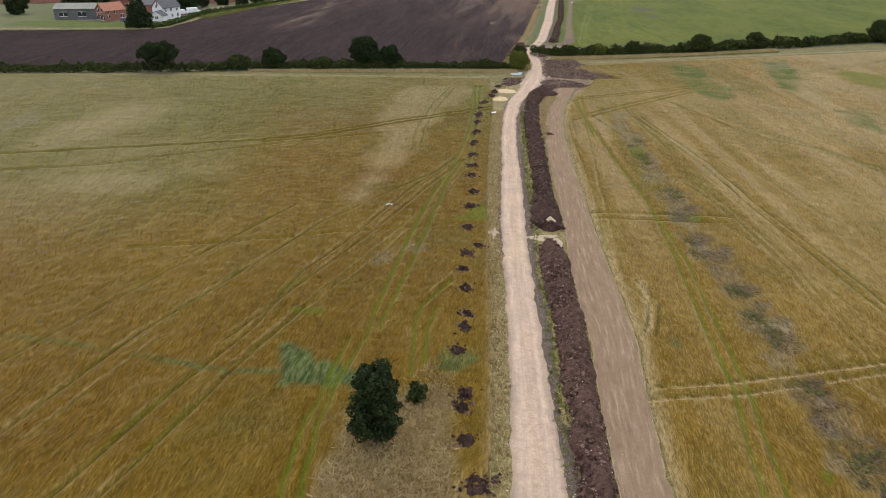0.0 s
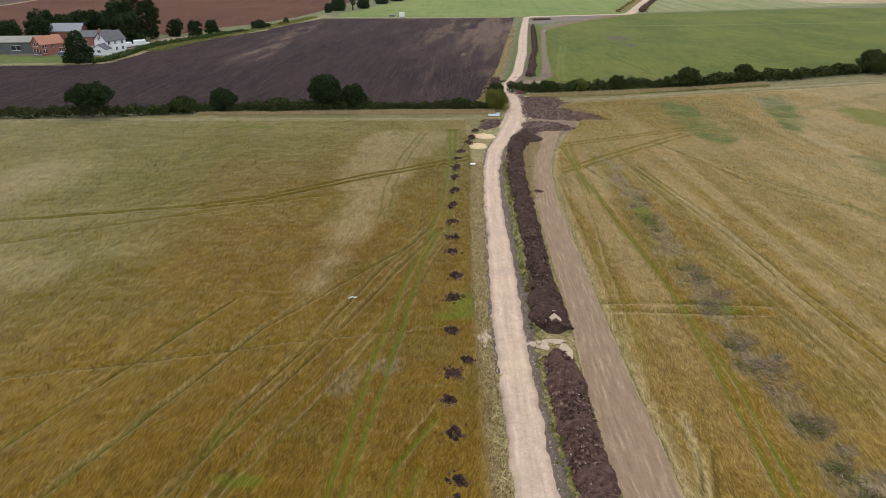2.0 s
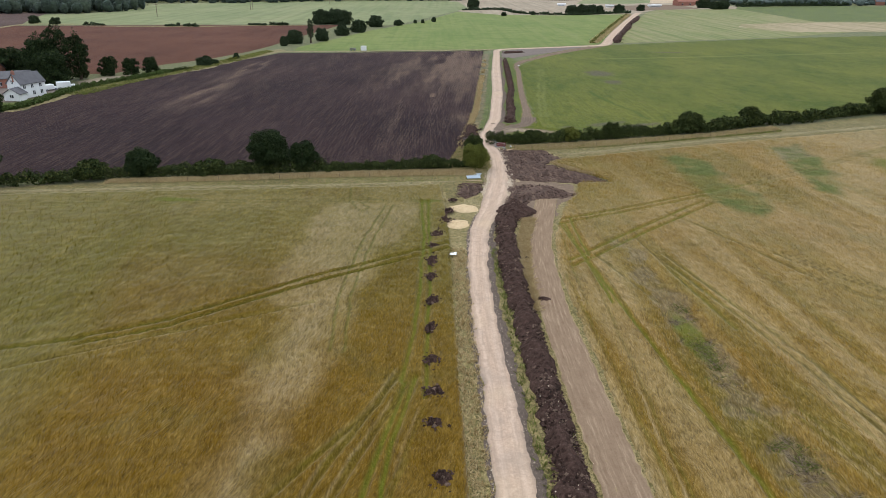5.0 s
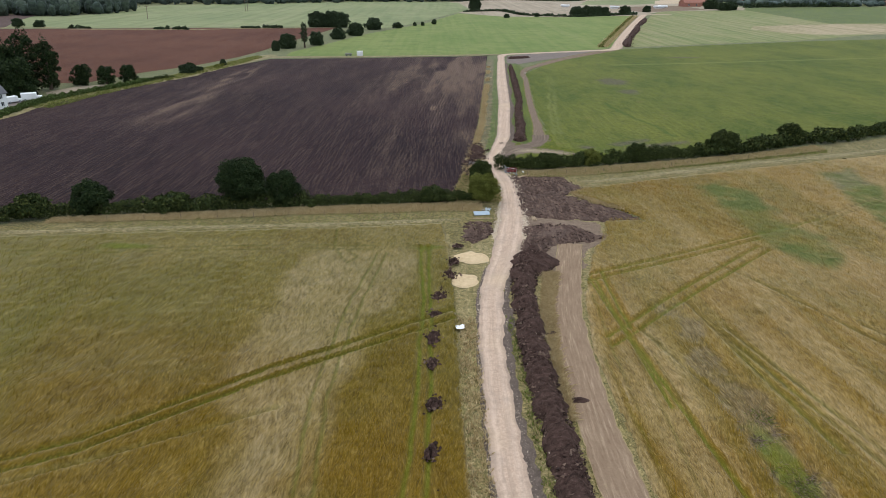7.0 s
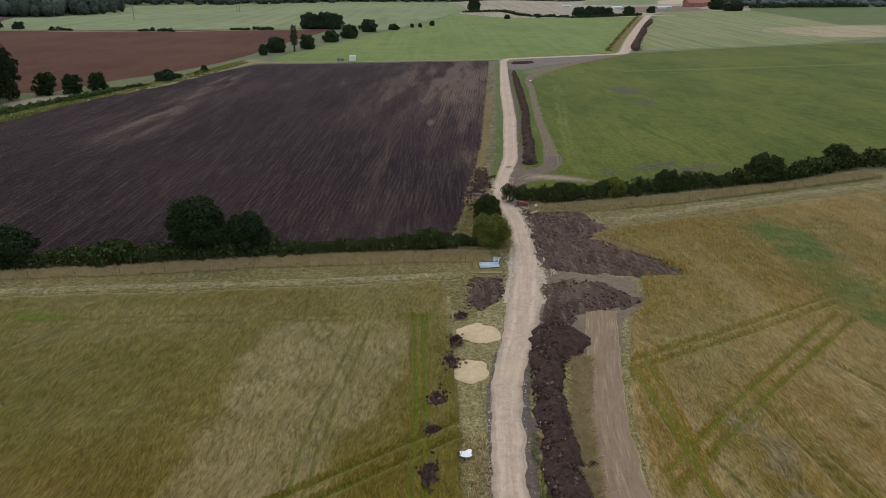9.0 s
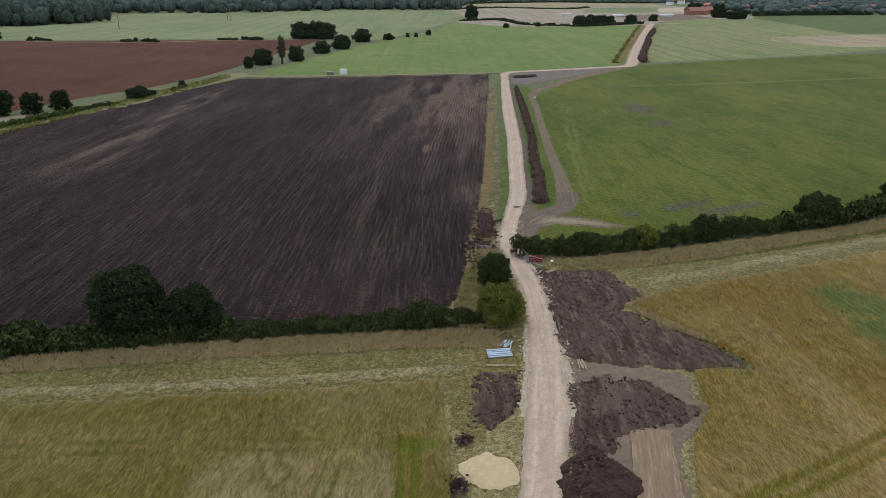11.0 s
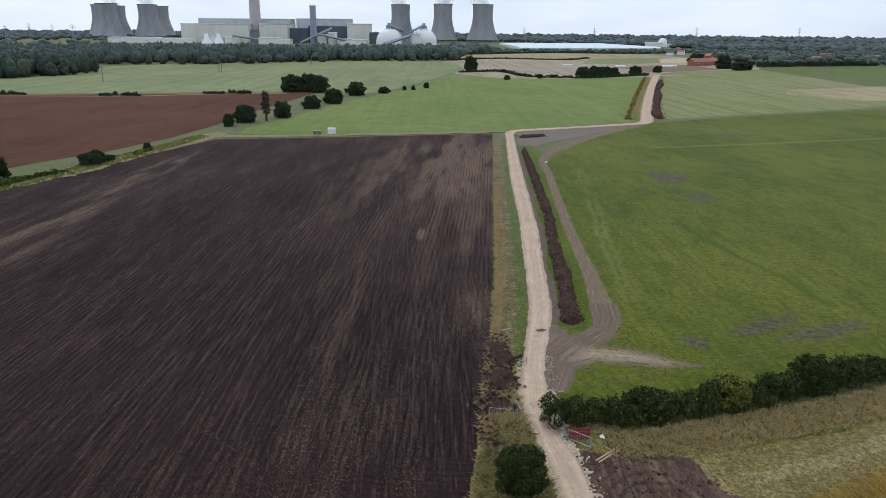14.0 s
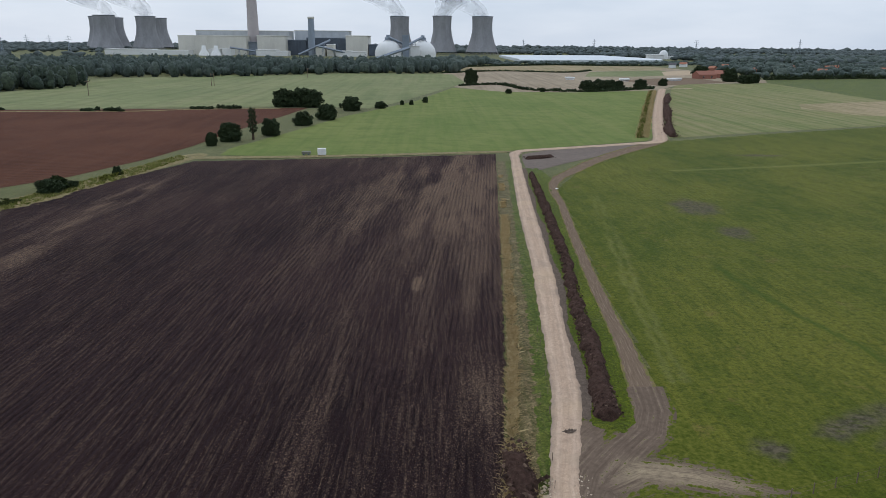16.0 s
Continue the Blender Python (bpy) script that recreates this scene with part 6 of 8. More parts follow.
def blob_points(blobs, cover, size, rng, low=-0.75):
    """Points over the outside of overlapping blobs (x, y, z, rx, ry, rz)."""
    B = np.array(blobs, float)
    P, N = [], []
    for k, (cx, cy, cz, rx, ry, rz) in enumerate(B):
        area = 4 * np.pi * ((rx * ry) ** 1.6 / 3 + (rx * rz) ** 1.6 / 3 + (ry * rz) ** 1.6 / 3) ** (1 / 1.6)
        n = int(cover * area / (1.24 * size * size)) + 6
        d = rng.normal(size=(n, 3))
        d /= np.linalg.norm(d, axis=1)[:, None]
        d = d[d[:, 2] > low]
        r = 1.0 - 0.38 * rng.random(len(d)) ** 2
        for q in (2.3, 4.1, 7.0):
            w = rng.normal(size=3) * q
            r = r + 0.34 / q ** 0.5 * np.sin(d @ w + rng.uniform(0, 6.28)) - 0.02
        p = np.array([cx, cy, cz]) + d * r[:, None] * np.array([rx, ry, rz])
        near = np.abs(B[:, :2] - B[k, :2]).max(1) < 2.2 * (B[:, 3] + rx)
        keep = np.ones(len(p), bool)
        for j in np.nonzero(near)[0]:
            if j != k:
                keep &= (((p - B[j, :3]) / B[j, 3:]) ** 2).sum(1) > 0.62
        P.append(p[keep & (p[:, 2] > 0.05)])
        N.append(d[keep & (p[:, 2] > 0.05)])
    return np.concatenate(P), np.concatenate(N)


def crown_blobs(height, width, base, count, rng, squash=1.0, cone=False):
    """A crown's blobs: a heart and an uneven shell of boughs."""
    height, width = height * 0.97, width * 0.95
    mid, half = (height + base) / 2, (height - base) / 2
    out = [(0, 0, mid, width * 0.30, width * 0.30, half * 0.72)]
    for k in range(count):
        a = 2.4 * k + rng.uniform(-0.4, 0.4)
        t = -0.85 + 1.7 * (k + 0.5) / count
        w = math.sqrt(max(0.05, 1 - t * t)) * (0.85 if t > 0 else 1.0)
        if cone:
            w = 1.08 - 0.56 * (t + 0.85)
        r = width * 0.5 * w * rng.uniform(0.50, 0.92)
        q = width * (rng.uniform(0.09, 0.17) if count >= 24 else rng.uniform(0.14, 0.22))
        q = min(q, half * 0.5) * (1.25 - 0.35 * t if cone else 1.0)
        out.append((r * math.cos(a), r * math.sin(a), mid + half * t * 0.80 - 0.25 * q, q, q, q * rng.uniform(0.65, 0.95) * squash))
    return out


def tree(name, x, y, height, width, mat, label, base=None, count=16, leaf=0.22, cover=2.6, seed=1, group="", category="tree", lean=0.0, cone=False):
    """Tapered trunk with limbs to the boughs, and a crown of small leaf sprays."""
    rng = np.random.default_rng(seed)
    base = height * 0.16 if base is None else base
    blobs = crown_blobs(height, width, base, count, rng, 1.0, cone)
    root = thing(name, x, y, -0.05, rng.uniform(0, 360), label, category, group)
    bm = bmesh.new()
    top = height * 0.62
    bar(bm, (0, 0, 0), (lean, 0, top), height * 0.032 + 0.05, 8, height * 0.012)
    for b in blobs[1:9]:
        z = min(b[2] * 0.62, top * 0.8)
        bar(bm, (lean * z / top, 0, z), (b[0] * 0.85, b[1] * 0.85, b[2]), height * 0.012 + 0.02, 5, 0.02)
    part("trunk", bm, BARK, root)
    p, n = blob_points(blobs, cover, leaf, rng)
    v, f = cards(p, n, leaf, rng)
    part("crown", fast_mesh("crown", v, f, mat, flat=True), None, root)
    return root


def hedge(name, line, high, wide, mat, label, leaf=0.2, cover=2.4, seed=1, wild=0.35, category="hedge"):
    """A row of grown-together bushes along a line of (x, y)."""
    high, wide = high * 0.86, wide * 0.92
    rng = np.random.default_rng(seed)
    c, s = smooth([(*q, 0.0) for q in line], 0.9 * wide * 0.55)
    blobs = []
    for q in c:
        h = high * rng.uniform(1 - wild, 1 + wild)
        w = wide * 0.5 * rng.uniform(0.85, 1.2)
        blobs.append((q[0] + rng.uniform(-0.2, 0.2) * wide, q[1] + rng.uniform(-0.2, 0.2) * wide, h * 0.5, w, w, h * 0.52))
    root = thing(name, 0, 0, 0, 0, label, category)
    p, n = blob_points(blobs, cover, leaf, rng)
    v, f = cards(p, n, leaf, rng)
    part("foliage", fast_mesh("foliage", v, f, mat, flat=True), None, root)
    bm = bmesh.new()
    for b in blobs[::2]:
        bar(bm, (b[0], b[1], -0.05), (b[0] + rng.uniform(-0.3, 0.3), b[1], b[2]), 0.07, 5, 0.03)
    tagged(part("stems", bm, BARK, root), kind="stuff")
    return root


def tufts(name, spots, high, mat, label, rng, width=0.10, blades=5, category="grass", lean=0.5):
    """Standing grass: narrow bent blades in tufts at spots (n, 2), as one soft mass."""
    n = len(spots)
    p = np.repeat(spots, blades, 0) + rng.normal(size=(n * blades, 2)) * 0.14
    h = high * (0.55 + 0.7 * rng.random(n * blades))
    a = rng.uniform(0, 2 * np.pi, n * blades)
    w = width * (0.6 + 0.8 * rng.random(n * blades))
    lx, ly = lean * h * rng.normal(size=n * blades), lean * h * rng.normal(size=n * blades)
    base = np.stack([p[:, 0], p[:, 1], p[:, 0] * 0], 1)
    sidev = np.stack([np.cos(a) * w, np.sin(a) * w, a * 0], 1)
    tip = base + np.stack([lx, ly, h], 1)
    mid = base + np.stack([lx * 0.35, ly * 0.35, h * 0.6], 1)
    v = np.stack([base - sidev, base + sidev, mid + sidev * 0.8, tip], 1).reshape(-1, 3)
    ob = new(name, fast_mesh(name, v, np.arange(4 * n * blades).reshape(-1, 4), mat, flat=True))
    return tagged(ob, label, category, "", "stuff")


def stalks(name, spots, mat, masks, turn, rng, label, long=0.8, wide=0.026):
    """Leaning barley stalks laid by the wind: one bent blade each, with the crop's own numbers."""
    n = len(spots)
    a = radians(turn) + 1.6 * (fbm(spots[:, 0], spots[:, 1], 14, 3) - 0.5) + 0.16 * rng.normal(size=n)
    laid = np.maximum(masks["laid"](spots[:, 0], spots[:, 1]), masks["weeds"](spots[:, 0], spots[:, 1]))
    h = 0.5 * long * (0.7 + 0.6 * rng.random(n)) * (1 - 0.5 * laid)
    lean = (0.5 + 0.7 * rng.random(n) + 1.1 * laid)[:, None]
    out = np.stack([np.cos(a), np.sin(a), a * 0], 1)
    b = rng.uniform(0, 6.28, n)
    side = np.stack([np.cos(b), np.sin(b), b * 0], 1) * (wide * (0.6 + 0.8 * rng.random(n)))[:, None]
    base = np.stack([spots[:, 0], spots[:, 1], 0.24 + 0.10 * rng.random(n)], 1)
    up = np.array([[0, 0, 1.0]]) * h[:, None]
    tip = base + out * h[:, None] * lean + up
    mid = base + out * h[:, None] * lean * 0.4 + up * 0.7
    v = np.stack([base - side * 0.6, mid - side, tip, mid + side], 1).reshape(-1, 3)
    attrs = {k: np.repeat(fn(spots[:, 0], spots[:, 1]), 4) for k, fn in masks.items()}
    ob = new(name, fast_mesh(name, v, np.arange(4 * n).reshape(-1, 4), mat, attrs, flat=True))
    return tagged(ob, label, "barley", "", "stuff")


def patchy(p, size, keep):
    return p[fbm(p[:, 0], p[:, 1], size, 6) > keep]


def scatter(n, poly, rng):
    px, py = np.array(poly).T
    out = np.zeros((0, 2))
    while len(out) < n:
        q = np.stack([rng.uniform(px.min(), px.max(), n), rng.uniform(py.min(), py.max(), n)], 1)
        out = np.vstack([out, q[inside(q[:, 0], q[:, 1], poly)]])
    return out[:n]


rng = np.random.default_rng(15)


def standing(p, lines, masks):
    keep = lines_mask(p[:, 0], p[:, 1], lines, 0.5) < 0.4
    keep &= rng.random(len(p)) > 0.75 * np.maximum(masks["trod"](p[:, 0], p[:, 1]), np.maximum(masks["weeds"](p[:, 0], p[:, 1]), masks["green"](p[:, 0], p[:, 1])))
    for x, y, rx, ry in PITS:
        keep &= np.hypot((p[:, 0] - x) / (rx + 0.35), (p[:, 1] - y) / (ry + 0.5)) > 1
    return p[keep]


def thin(p, away, near, far):
    """Keep fewer stalks with the distance from the road, from all at near to a fifth at far."""
    return p[rng.random(len(p)) < np.clip(1 - 0.8 * (away - near) / (far - near), 0.2, 1)]


q = scatter(190000, [(-60, 36), (0, 36), (-0.4, 80), (-2, 110), (-2.4, 165), (-3.8, 193), (-34, 190), (-60, 187)], rng)
stalks("barley_stalks", standing(thin(q, -q[:, 0], 18, 58), GREEN_W + TRAMS_W, MASKS_W), STALK_L, MASKS_W, 50, rng, "wind laid golden barley stalks")
q = scatter(40000, [(-130, 50), (-60, 36), (-36, 36), (-36, 190), (-130, 180)], rng)
stalks("barley_stalks", standing(q[rng.random(len(q)) < np.clip((q[:, 0] + 130) / 60, 0, 1) * np.clip((-36 - q[:, 0]) / 20, 0, 1)], GREEN_W + TRAMS_W, MASKS_W), STALK_L, MASKS_W, 50, rng, "wind laid golden barley stalks", 0.95, 0.04)
q = scatter(190000, [(14.4, 36), (75, 36), (75, 234), (33, 219), (26, 216), (22, 212.6), (31.5, 200), (31, 197), (25, 197), (17, 173), (13.4, 150), (14, 95), (14.8, 78)], rng)
stalks("barley_stalks", standing(thin(q, q[:, 0], 32, 74), GREEN_E + TRAMS_E + CROSS_E, MASKS_E), STALK_R, MASKS_E, 100, rng, "wind laid tan barley stalks")
q = scatter(40000, [(50, 36), (80, 36), (150, 60), (150, 262), (100, 244), (50, 225)], rng)
stalks("barley_stalks", standing(q[rng.random(len(q)) < np.clip((150 - q[:, 0]) / 65, 0, 1) * np.clip((q[:, 0] - 50) / 20, 0, 1)], GREEN_E + TRAMS_E + CROSS_E, MASKS_E), STALK_R, MASKS_E, 100, rng, "wind laid tan barley stalks", 0.95, 0.04)
WEEDY = m_leaf("withered_weed_stems", (0.17, 0.125, 0.08), (0.33, 0.26, 0.18), (0.45, 0.36, 0.24))
for k, p in enumerate(WEED_PATCHES):
    n = int(6 * (max(v[0] for v in p) - min(v[0] for v in p)) * (max(v[1] for v in p) - min(v[1] for v in p)))
    q = patchy(scatter(n, p, rng), 2.0, 0.46)
    tufts("withered_weeds", q, 0.42, WEEDY, "grey withered weeds standing among the barley", rng, 0.02, 7, "weeds", 1.3)
    tufts("green_weeds", patchy(q, 4.0, 0.58), 0.5, TUFT, "green weeds among withered stems", rng, 0.03, 5, "weeds", 0.9)

# The tall bush-like tree in the west barley.
tree("field_tree", -9.0, 46.4, 9.0, 4.8, LEAF_OAK, "tall narrow dark green tree standing in the barley", 0.0, 60, 0.12, 1.5, 11)
tree("shrub", -6.4, 52.2, 2.4, 2.0, LEAF_HEDGE, "small dark shrub beside the field tree", 0.1, 8, 0.15, 2.4, 12, category="shrub")

# The hedge west of the road, with its trees.
hedge("hedge", [(-190, 181), (-134, 185), (-94, 191.5), (-80, 194.5)], 2.6, 2.8, LEAF_HEDGE, "long dark hawthorn hedge below the ploughed field", 0.24, 1.4, 21)
hedge("hedge", [(-80, 195), (-66, 198.5), (-50, 201.0), (-27.5, 204.6)], 2.7, 2.8, LEAF_HEDGE, "dark unclipped hedge with a leafy top", 0.2, 1.7, 22)
hedge("hedge", [(-26, 204.8), (-13.5, 206.3), (-2, 208), (1.2, 208.2)], 2.2, 2.5, LEAF_HEDGE, "dark hedge beside dry standing grass", 0.11, 1.9, 23, 0.2)
tree("oak_tree", -93.1, 190.6, 8.6, 11.6, LEAF_OAK, "broad dark oak on a bare trunk in the hedge", 3.0, 44, 0.16, 1.6, 31)
tree("oak_tree", -64.6, 200.2, 6.0, 8.0, LEAF_OAK, "low round oak in the hedge", 0.9, 36, 0.16, 1.6, 32)
tree("hawthorn_bush", -74, 197.6, 4.2, 8.0, LEAF_HEDGE, "broad dark hawthorn bush in the hedge", 0.2, 14, 0.28, 2.3, 33, category="bush")
tree("hawthorn_bush", -51.0, 201.4, 3.6, 8.0, LEAF_HEDGE, "low hawthorn bush in the hedge", 0.2, 14, 0.26, 2.3, 34, category="bush")
tree("oak_tree", -39.2, 204.2, 9.7, 9.2, LEAF_OAK, "large dark oak above the hedge", 1.2, 70, 0.14, 1.4, 35)
tree("oak_tree", -32.4, 204.9, 7.2, 6.8, LEAF_OAK, "smaller oak crowding the large one", 0.6, 50, 0.14, 1.4, 36)
tree("hawthorn_bush", -5.2, 208.0, 3.3, 6.0, LEAF_HEDGE, "rounded hawthorn bush at the hedge end", 0.1, 30, 0.135, 1.5, 37, category="bush")
tree("round_bush", 4.0, 208.0, 6.0, 6.6, LEAF_BUSH, "round yellowing green bush beside the road", 0.2, 60, 0.10, 1.6, 38, category="bush")
tree("hawthorn_bush", 4.4, 219.5, 5.7, 5.2, LEAF_HEDGE, "dark green bush at the gateway", 0.2, 46, 0.09, 1.5, 39, category="bush")

# The hedge east of the road.
hedge("hedge", [(9.8, 231.3), (18, 232.2), (31, 235.6), (40, 238.6), (57, 244.2)], 3.0, 3.2, LEAF_HEDGE, "thick dark hedge above rough dry grass", 0.12, 1.7, 41, 0.28)
hedge("hedge", [(57, 244.2), (69, 248.5), (85.6, 257.8), (96, 260.8), (125, 276), (144, 282.5), (220, 306)], 3.4, 3.4, LEAF_HEDGE, "thick dark hedge running along the green field", 0.32, 2.0, 42, 0.3)
for k, (x, y, h, w, label) in enumerate(((63.5, 247.6, 6.4, 8.6, "large dark bush swelling out of the hedge"), (84.5, 258.6, 6.0, 7.0, "dark round bush in the hedge"), (135, 279, 8.4, 12, "broad dark oak in the hedge"), (29.5, 235.4, 4.2, 5.0, "yellow green bush in the hedge"), (41, 239.4, 4.6, 6.0, "tall dark bush in the hedge"), (20, 232.9, 3.8, 6.0, "dark bush in the hedge"))):
    tree("hedge_bush", x, y, h, w, LEAF_BUSH if "yellow" in label else LEAF_HEDGE, label, 0.2, 34, 0.15, 1.5, 50 + k, category="bush")

# Standing dry grass under the hedges and on the banks.
rng = np.random.default_rng(77)
tufts("weed_grass", scatter(2500, [(-2, 207), (7.2, 207), (7.6, 215), (6.6, 231), (6.0, 238), (3.6, 246), (2.6, 236), (1.2, 226), (-0.6, 215)], rng), 0.5, HAY, "pale weeds and grass beside the gateway", rng, 0.025, 6, "grass", 0.8)
tufts("weed_grass", scatter(1800, [(-2, 207), (7.2, 207), (7.6, 215), (6.6, 231), (4, 233), (1.2, 226), (-0.6, 215)], rng), 0.5, TUFT, "green weeds beside the gateway", rng, 0.03, 6, "grass", 0.7)
tufts("headland_tufts", scatter(4500, [(-60, 190), (-32, 192), (-3, 195), (0, 203), (-28, 201), (-60, 196.5)], rng), 0.16, TUFT, "short green grass on the headland", rng, 0.03, 4)
tufts("dry_grass", scatter(3600, [(-70, 194.2), (-45, 196.8), (-28, 199.5), (-2, 202), (4, 202), (3.5, 206), (-2, 206.5), (-28, 203.4), (-50, 199.5), (-70, 197)], rng), 0.5, HAY, "straw coloured standing grass under the hedge", rng, 0.024, 8, "grass", 0.5)
tufts("headland_tufts", scatter(3500, [(14, 224.6), (24, 226), (40, 230), (62, 238), (90, 249), (90, 256), (68, 245.6), (40, 236.2), (18, 230), (14, 229.5)], rng), 0.4, TUFT, "green grass among the dry stems", rng, 0.03, 4)
tufts("dry_grass", scatter(3000, [(14, 224.6), (24, 226), (40, 230.5), (62, 239.5), (90, 250.5), (90, 256), (68, 245.6), (40, 236.2), (18, 230), (14, 229.5)], rng), 0.5, HAY, "straw coloured standing grass below the hedge", rng, 0.024, 8, "grass", 0.5)
tufts("rough_grass", scatter(1500, [(24.5, 207.5), (31.5, 200.5), (33.5, 203), (27, 212), (25.6, 217), (21, 213.4)], rng), 0.5, HAY, "pale ragged grass edging the churned soil", rng, 0.06)
tufts("ditch_grass", scatter(650, [(3.4, 244), (7.6, 281.6), (12.9, 346), (14.2, 346), (8.9, 281.6), (5.9, 262), (4.4, 250)], rng), 0.4, HAY, "dry grass tufts along the field ditch", rng, 0.03, 8, "grass", 0.8)
tufts("ditch_grass", patchy(scatter(2200, [(3.8, 246), (7.9, 281.6), (13.2, 346), (18.6, 410), (19.4, 410), (14.4, 346), (9.0, 281.6), (5.2, 250)], rng), 7, 0.46), 0.45, HAY, "pale hay caught along the field edge", rng, 0.05, 7, "grass", 0.9)
tufts("heap_grass", scatter(900, [(1.0, 226), (3.6, 226), (4.4, 236), (6.4, 240), (6.8, 254), (3.6, 252), (2.4, 240)], rng), 0.28, HAY, "dead hay lying over the earth heaps", rng, 0.04, 5, "grass", 1.4)
tufts("track_grass", scatter(2200, [(8.0, 138), (8.6, 138), (9.0, 150), (10.2, 163), (12.6, 174), (10.8, 174), (8.8, 162), (8.3, 150)], rng), 0.5, HAY, "straw grass between soil bank and dirt track", rng, 0.035, 5, "grass", 0.7)
tufts("verge_tufts", scatter(1800, [(-0.3, 36), (1.9, 36), (1.6, 64), (0.4, 95), (0.2, 130), (0.2, 160), (-1.9, 160), (-1.9, 120), (-1.3, 95), (-0.4, 64)], rng), 0.35, HAY, "trampled straw grass on the road verge", rng, 0.05)
tufts("bank_tufts", scatter(450, [(6.3, 36), (7.3, 36), (6.9, 60), (5.7, 80), (5.4, 120), (4.9, 160), (4.1, 160), (4.3, 120), (4.8, 90), (5.7, 62)], rng), 0.4, TUFT, "green grass tufts at the foot of the soil bank", rng, 0.05)
tufts("tree_grass", scatter(2600, [(-13, 38), (-2.4, 38), (-3.2, 56), (-6, 58), (-8.5, 52), (-11.5, 50)], rng), 0.6, HAY, "pale unmown grass round the field tree", rng, 0.05)

# Hedgerow trees beyond the ploughed field.
FAR_TREES = [(-305, 533, 8.5, 9.5), (-312, 580, 5.5, 6.5), (-306, 624, 6.5, 8.0), (-288, 620, 5.5, 8.5), (-89, 472.6, 6.2, 5), (-85.5, 486, 8.8, 9.3), (-72.6, 505, 8.3, 9), (-65.2, 545, 7.6, 10), (-57, 572, 9.4, 12), (-49.7, 624, 9.4, 12), (-33, 640, 4.8, 7), (-21, 666, 3.3, 3.2), (-15, 668, 3.6, 3.2), (-6, 685, 4.5, 4), (-94, 645, 12.4, 14), (-84, 648, 13, 13), (-76, 644, 12.8, 13), (-105.7, 380, 4.5, 7), (-103, 387.4, 2.4, 3.6), (-98.3, 406, 3.5, 3),
             (36.6, 905, 17.5, 12), (40, 925, 15, 12), (136, 832, 9.5, 14), (146, 834, 10.6, 14), (156, 833, 10.7, 13), (164, 834, 9.5, 10), (190.5, 860, 9.6, 11.4), (227, 908, 7.6, 10), (61, 780, 4.5, 5.5), (92, 803, 4.2, 5), (358, 1164, 13, 21), (328, 995, 17, 18), (333, 963, 10.5, 20), (345, 975, 11, 16)]
protos = []
for k in range(4):
    protos.append(tree("far_tree", 0, 0, 8.0, 9.0, LEAF_OAK_FAR, "distant round dark hedgerow tree", -1.0, 22, 0.36, 1.9, 90 + k, "distant hedgerow trees"))
first = set()
for k, (x, y, h, w) in enumerate(FAR_TREES):
    m = pose(x, y, -0.05, 0, 0, 57 * k) @ Matrix.Diagonal((w / 9.0, w / 9.0, h / 8.0, 1))
    if k < 4:
        protos[k].matrix_world = m
        first.add(k)
    else:
        c = copy_thing(protos[k % 4], m)
        c.matrix_basis = m
tagged(new("field_edge", ribbon("field_edge", [(-296, 482, 2.0), (-302, 545, 2.2), (-307, 615, 2.2), (-262, 612, 1.6)], VERGE, 2.0, 7, lambda u, s, x, y: 0.07 + 0.4 * (1 - u * u) * fbm(x, y, 3, 3), 0.8, 6, 9)), "rough grass edge between brown and red fields", "verge", "", "structure")
tree("poplar_tree", -77, 491, 15.5, 5.0, LEAF_OAK_FAR, "tall thin grey green poplar in the hedgerow", 0.8, 34, 0.24, 0.8, 95)
for k, line in enumerate(([(-201, 607), (-193, 607)], [(-188, 608), (-179, 608)], [(-144, 625), (-134, 626)], [(-129, 628), (-118, 629)], [(-262, 611), (-250, 612)])):
    hedge("field_hedge", line, 2.0, 3.0, LEAF_OAK_FAR, "short clump of dark bushes between far fields", 0.45, 1.6, 61 + k, 0.5)
hedge("field_hedge", [(90, 506), (110, 570), (135, 650), (165, 745), (190, 822)], 1.1, 2.6, LEAF_BUSH, "low dry scrub beside the far road", 0.4, 0.35, 68, 0.7)
tufts("scrub_grass", scatter(1200, [(88, 505), (94, 505), (139, 650), (194, 822), (188, 822), (133, 650)], rng), 1.2, HAY, "dry scrubby grass along the far road bank", rng, 0.14)

# ---- far woods: many small crowns, too many to count ----
def ico_shape(level):
    bm = bmesh.new()
    bmesh.ops.create_icosphere(bm, subdivisions=level, radius=1.0)
    v = np.array([q.co[:] for q in bm.verts])
    f = np.array([[q.index for q in face.verts] for face in bm.faces])
    bm.free()
    return v, f


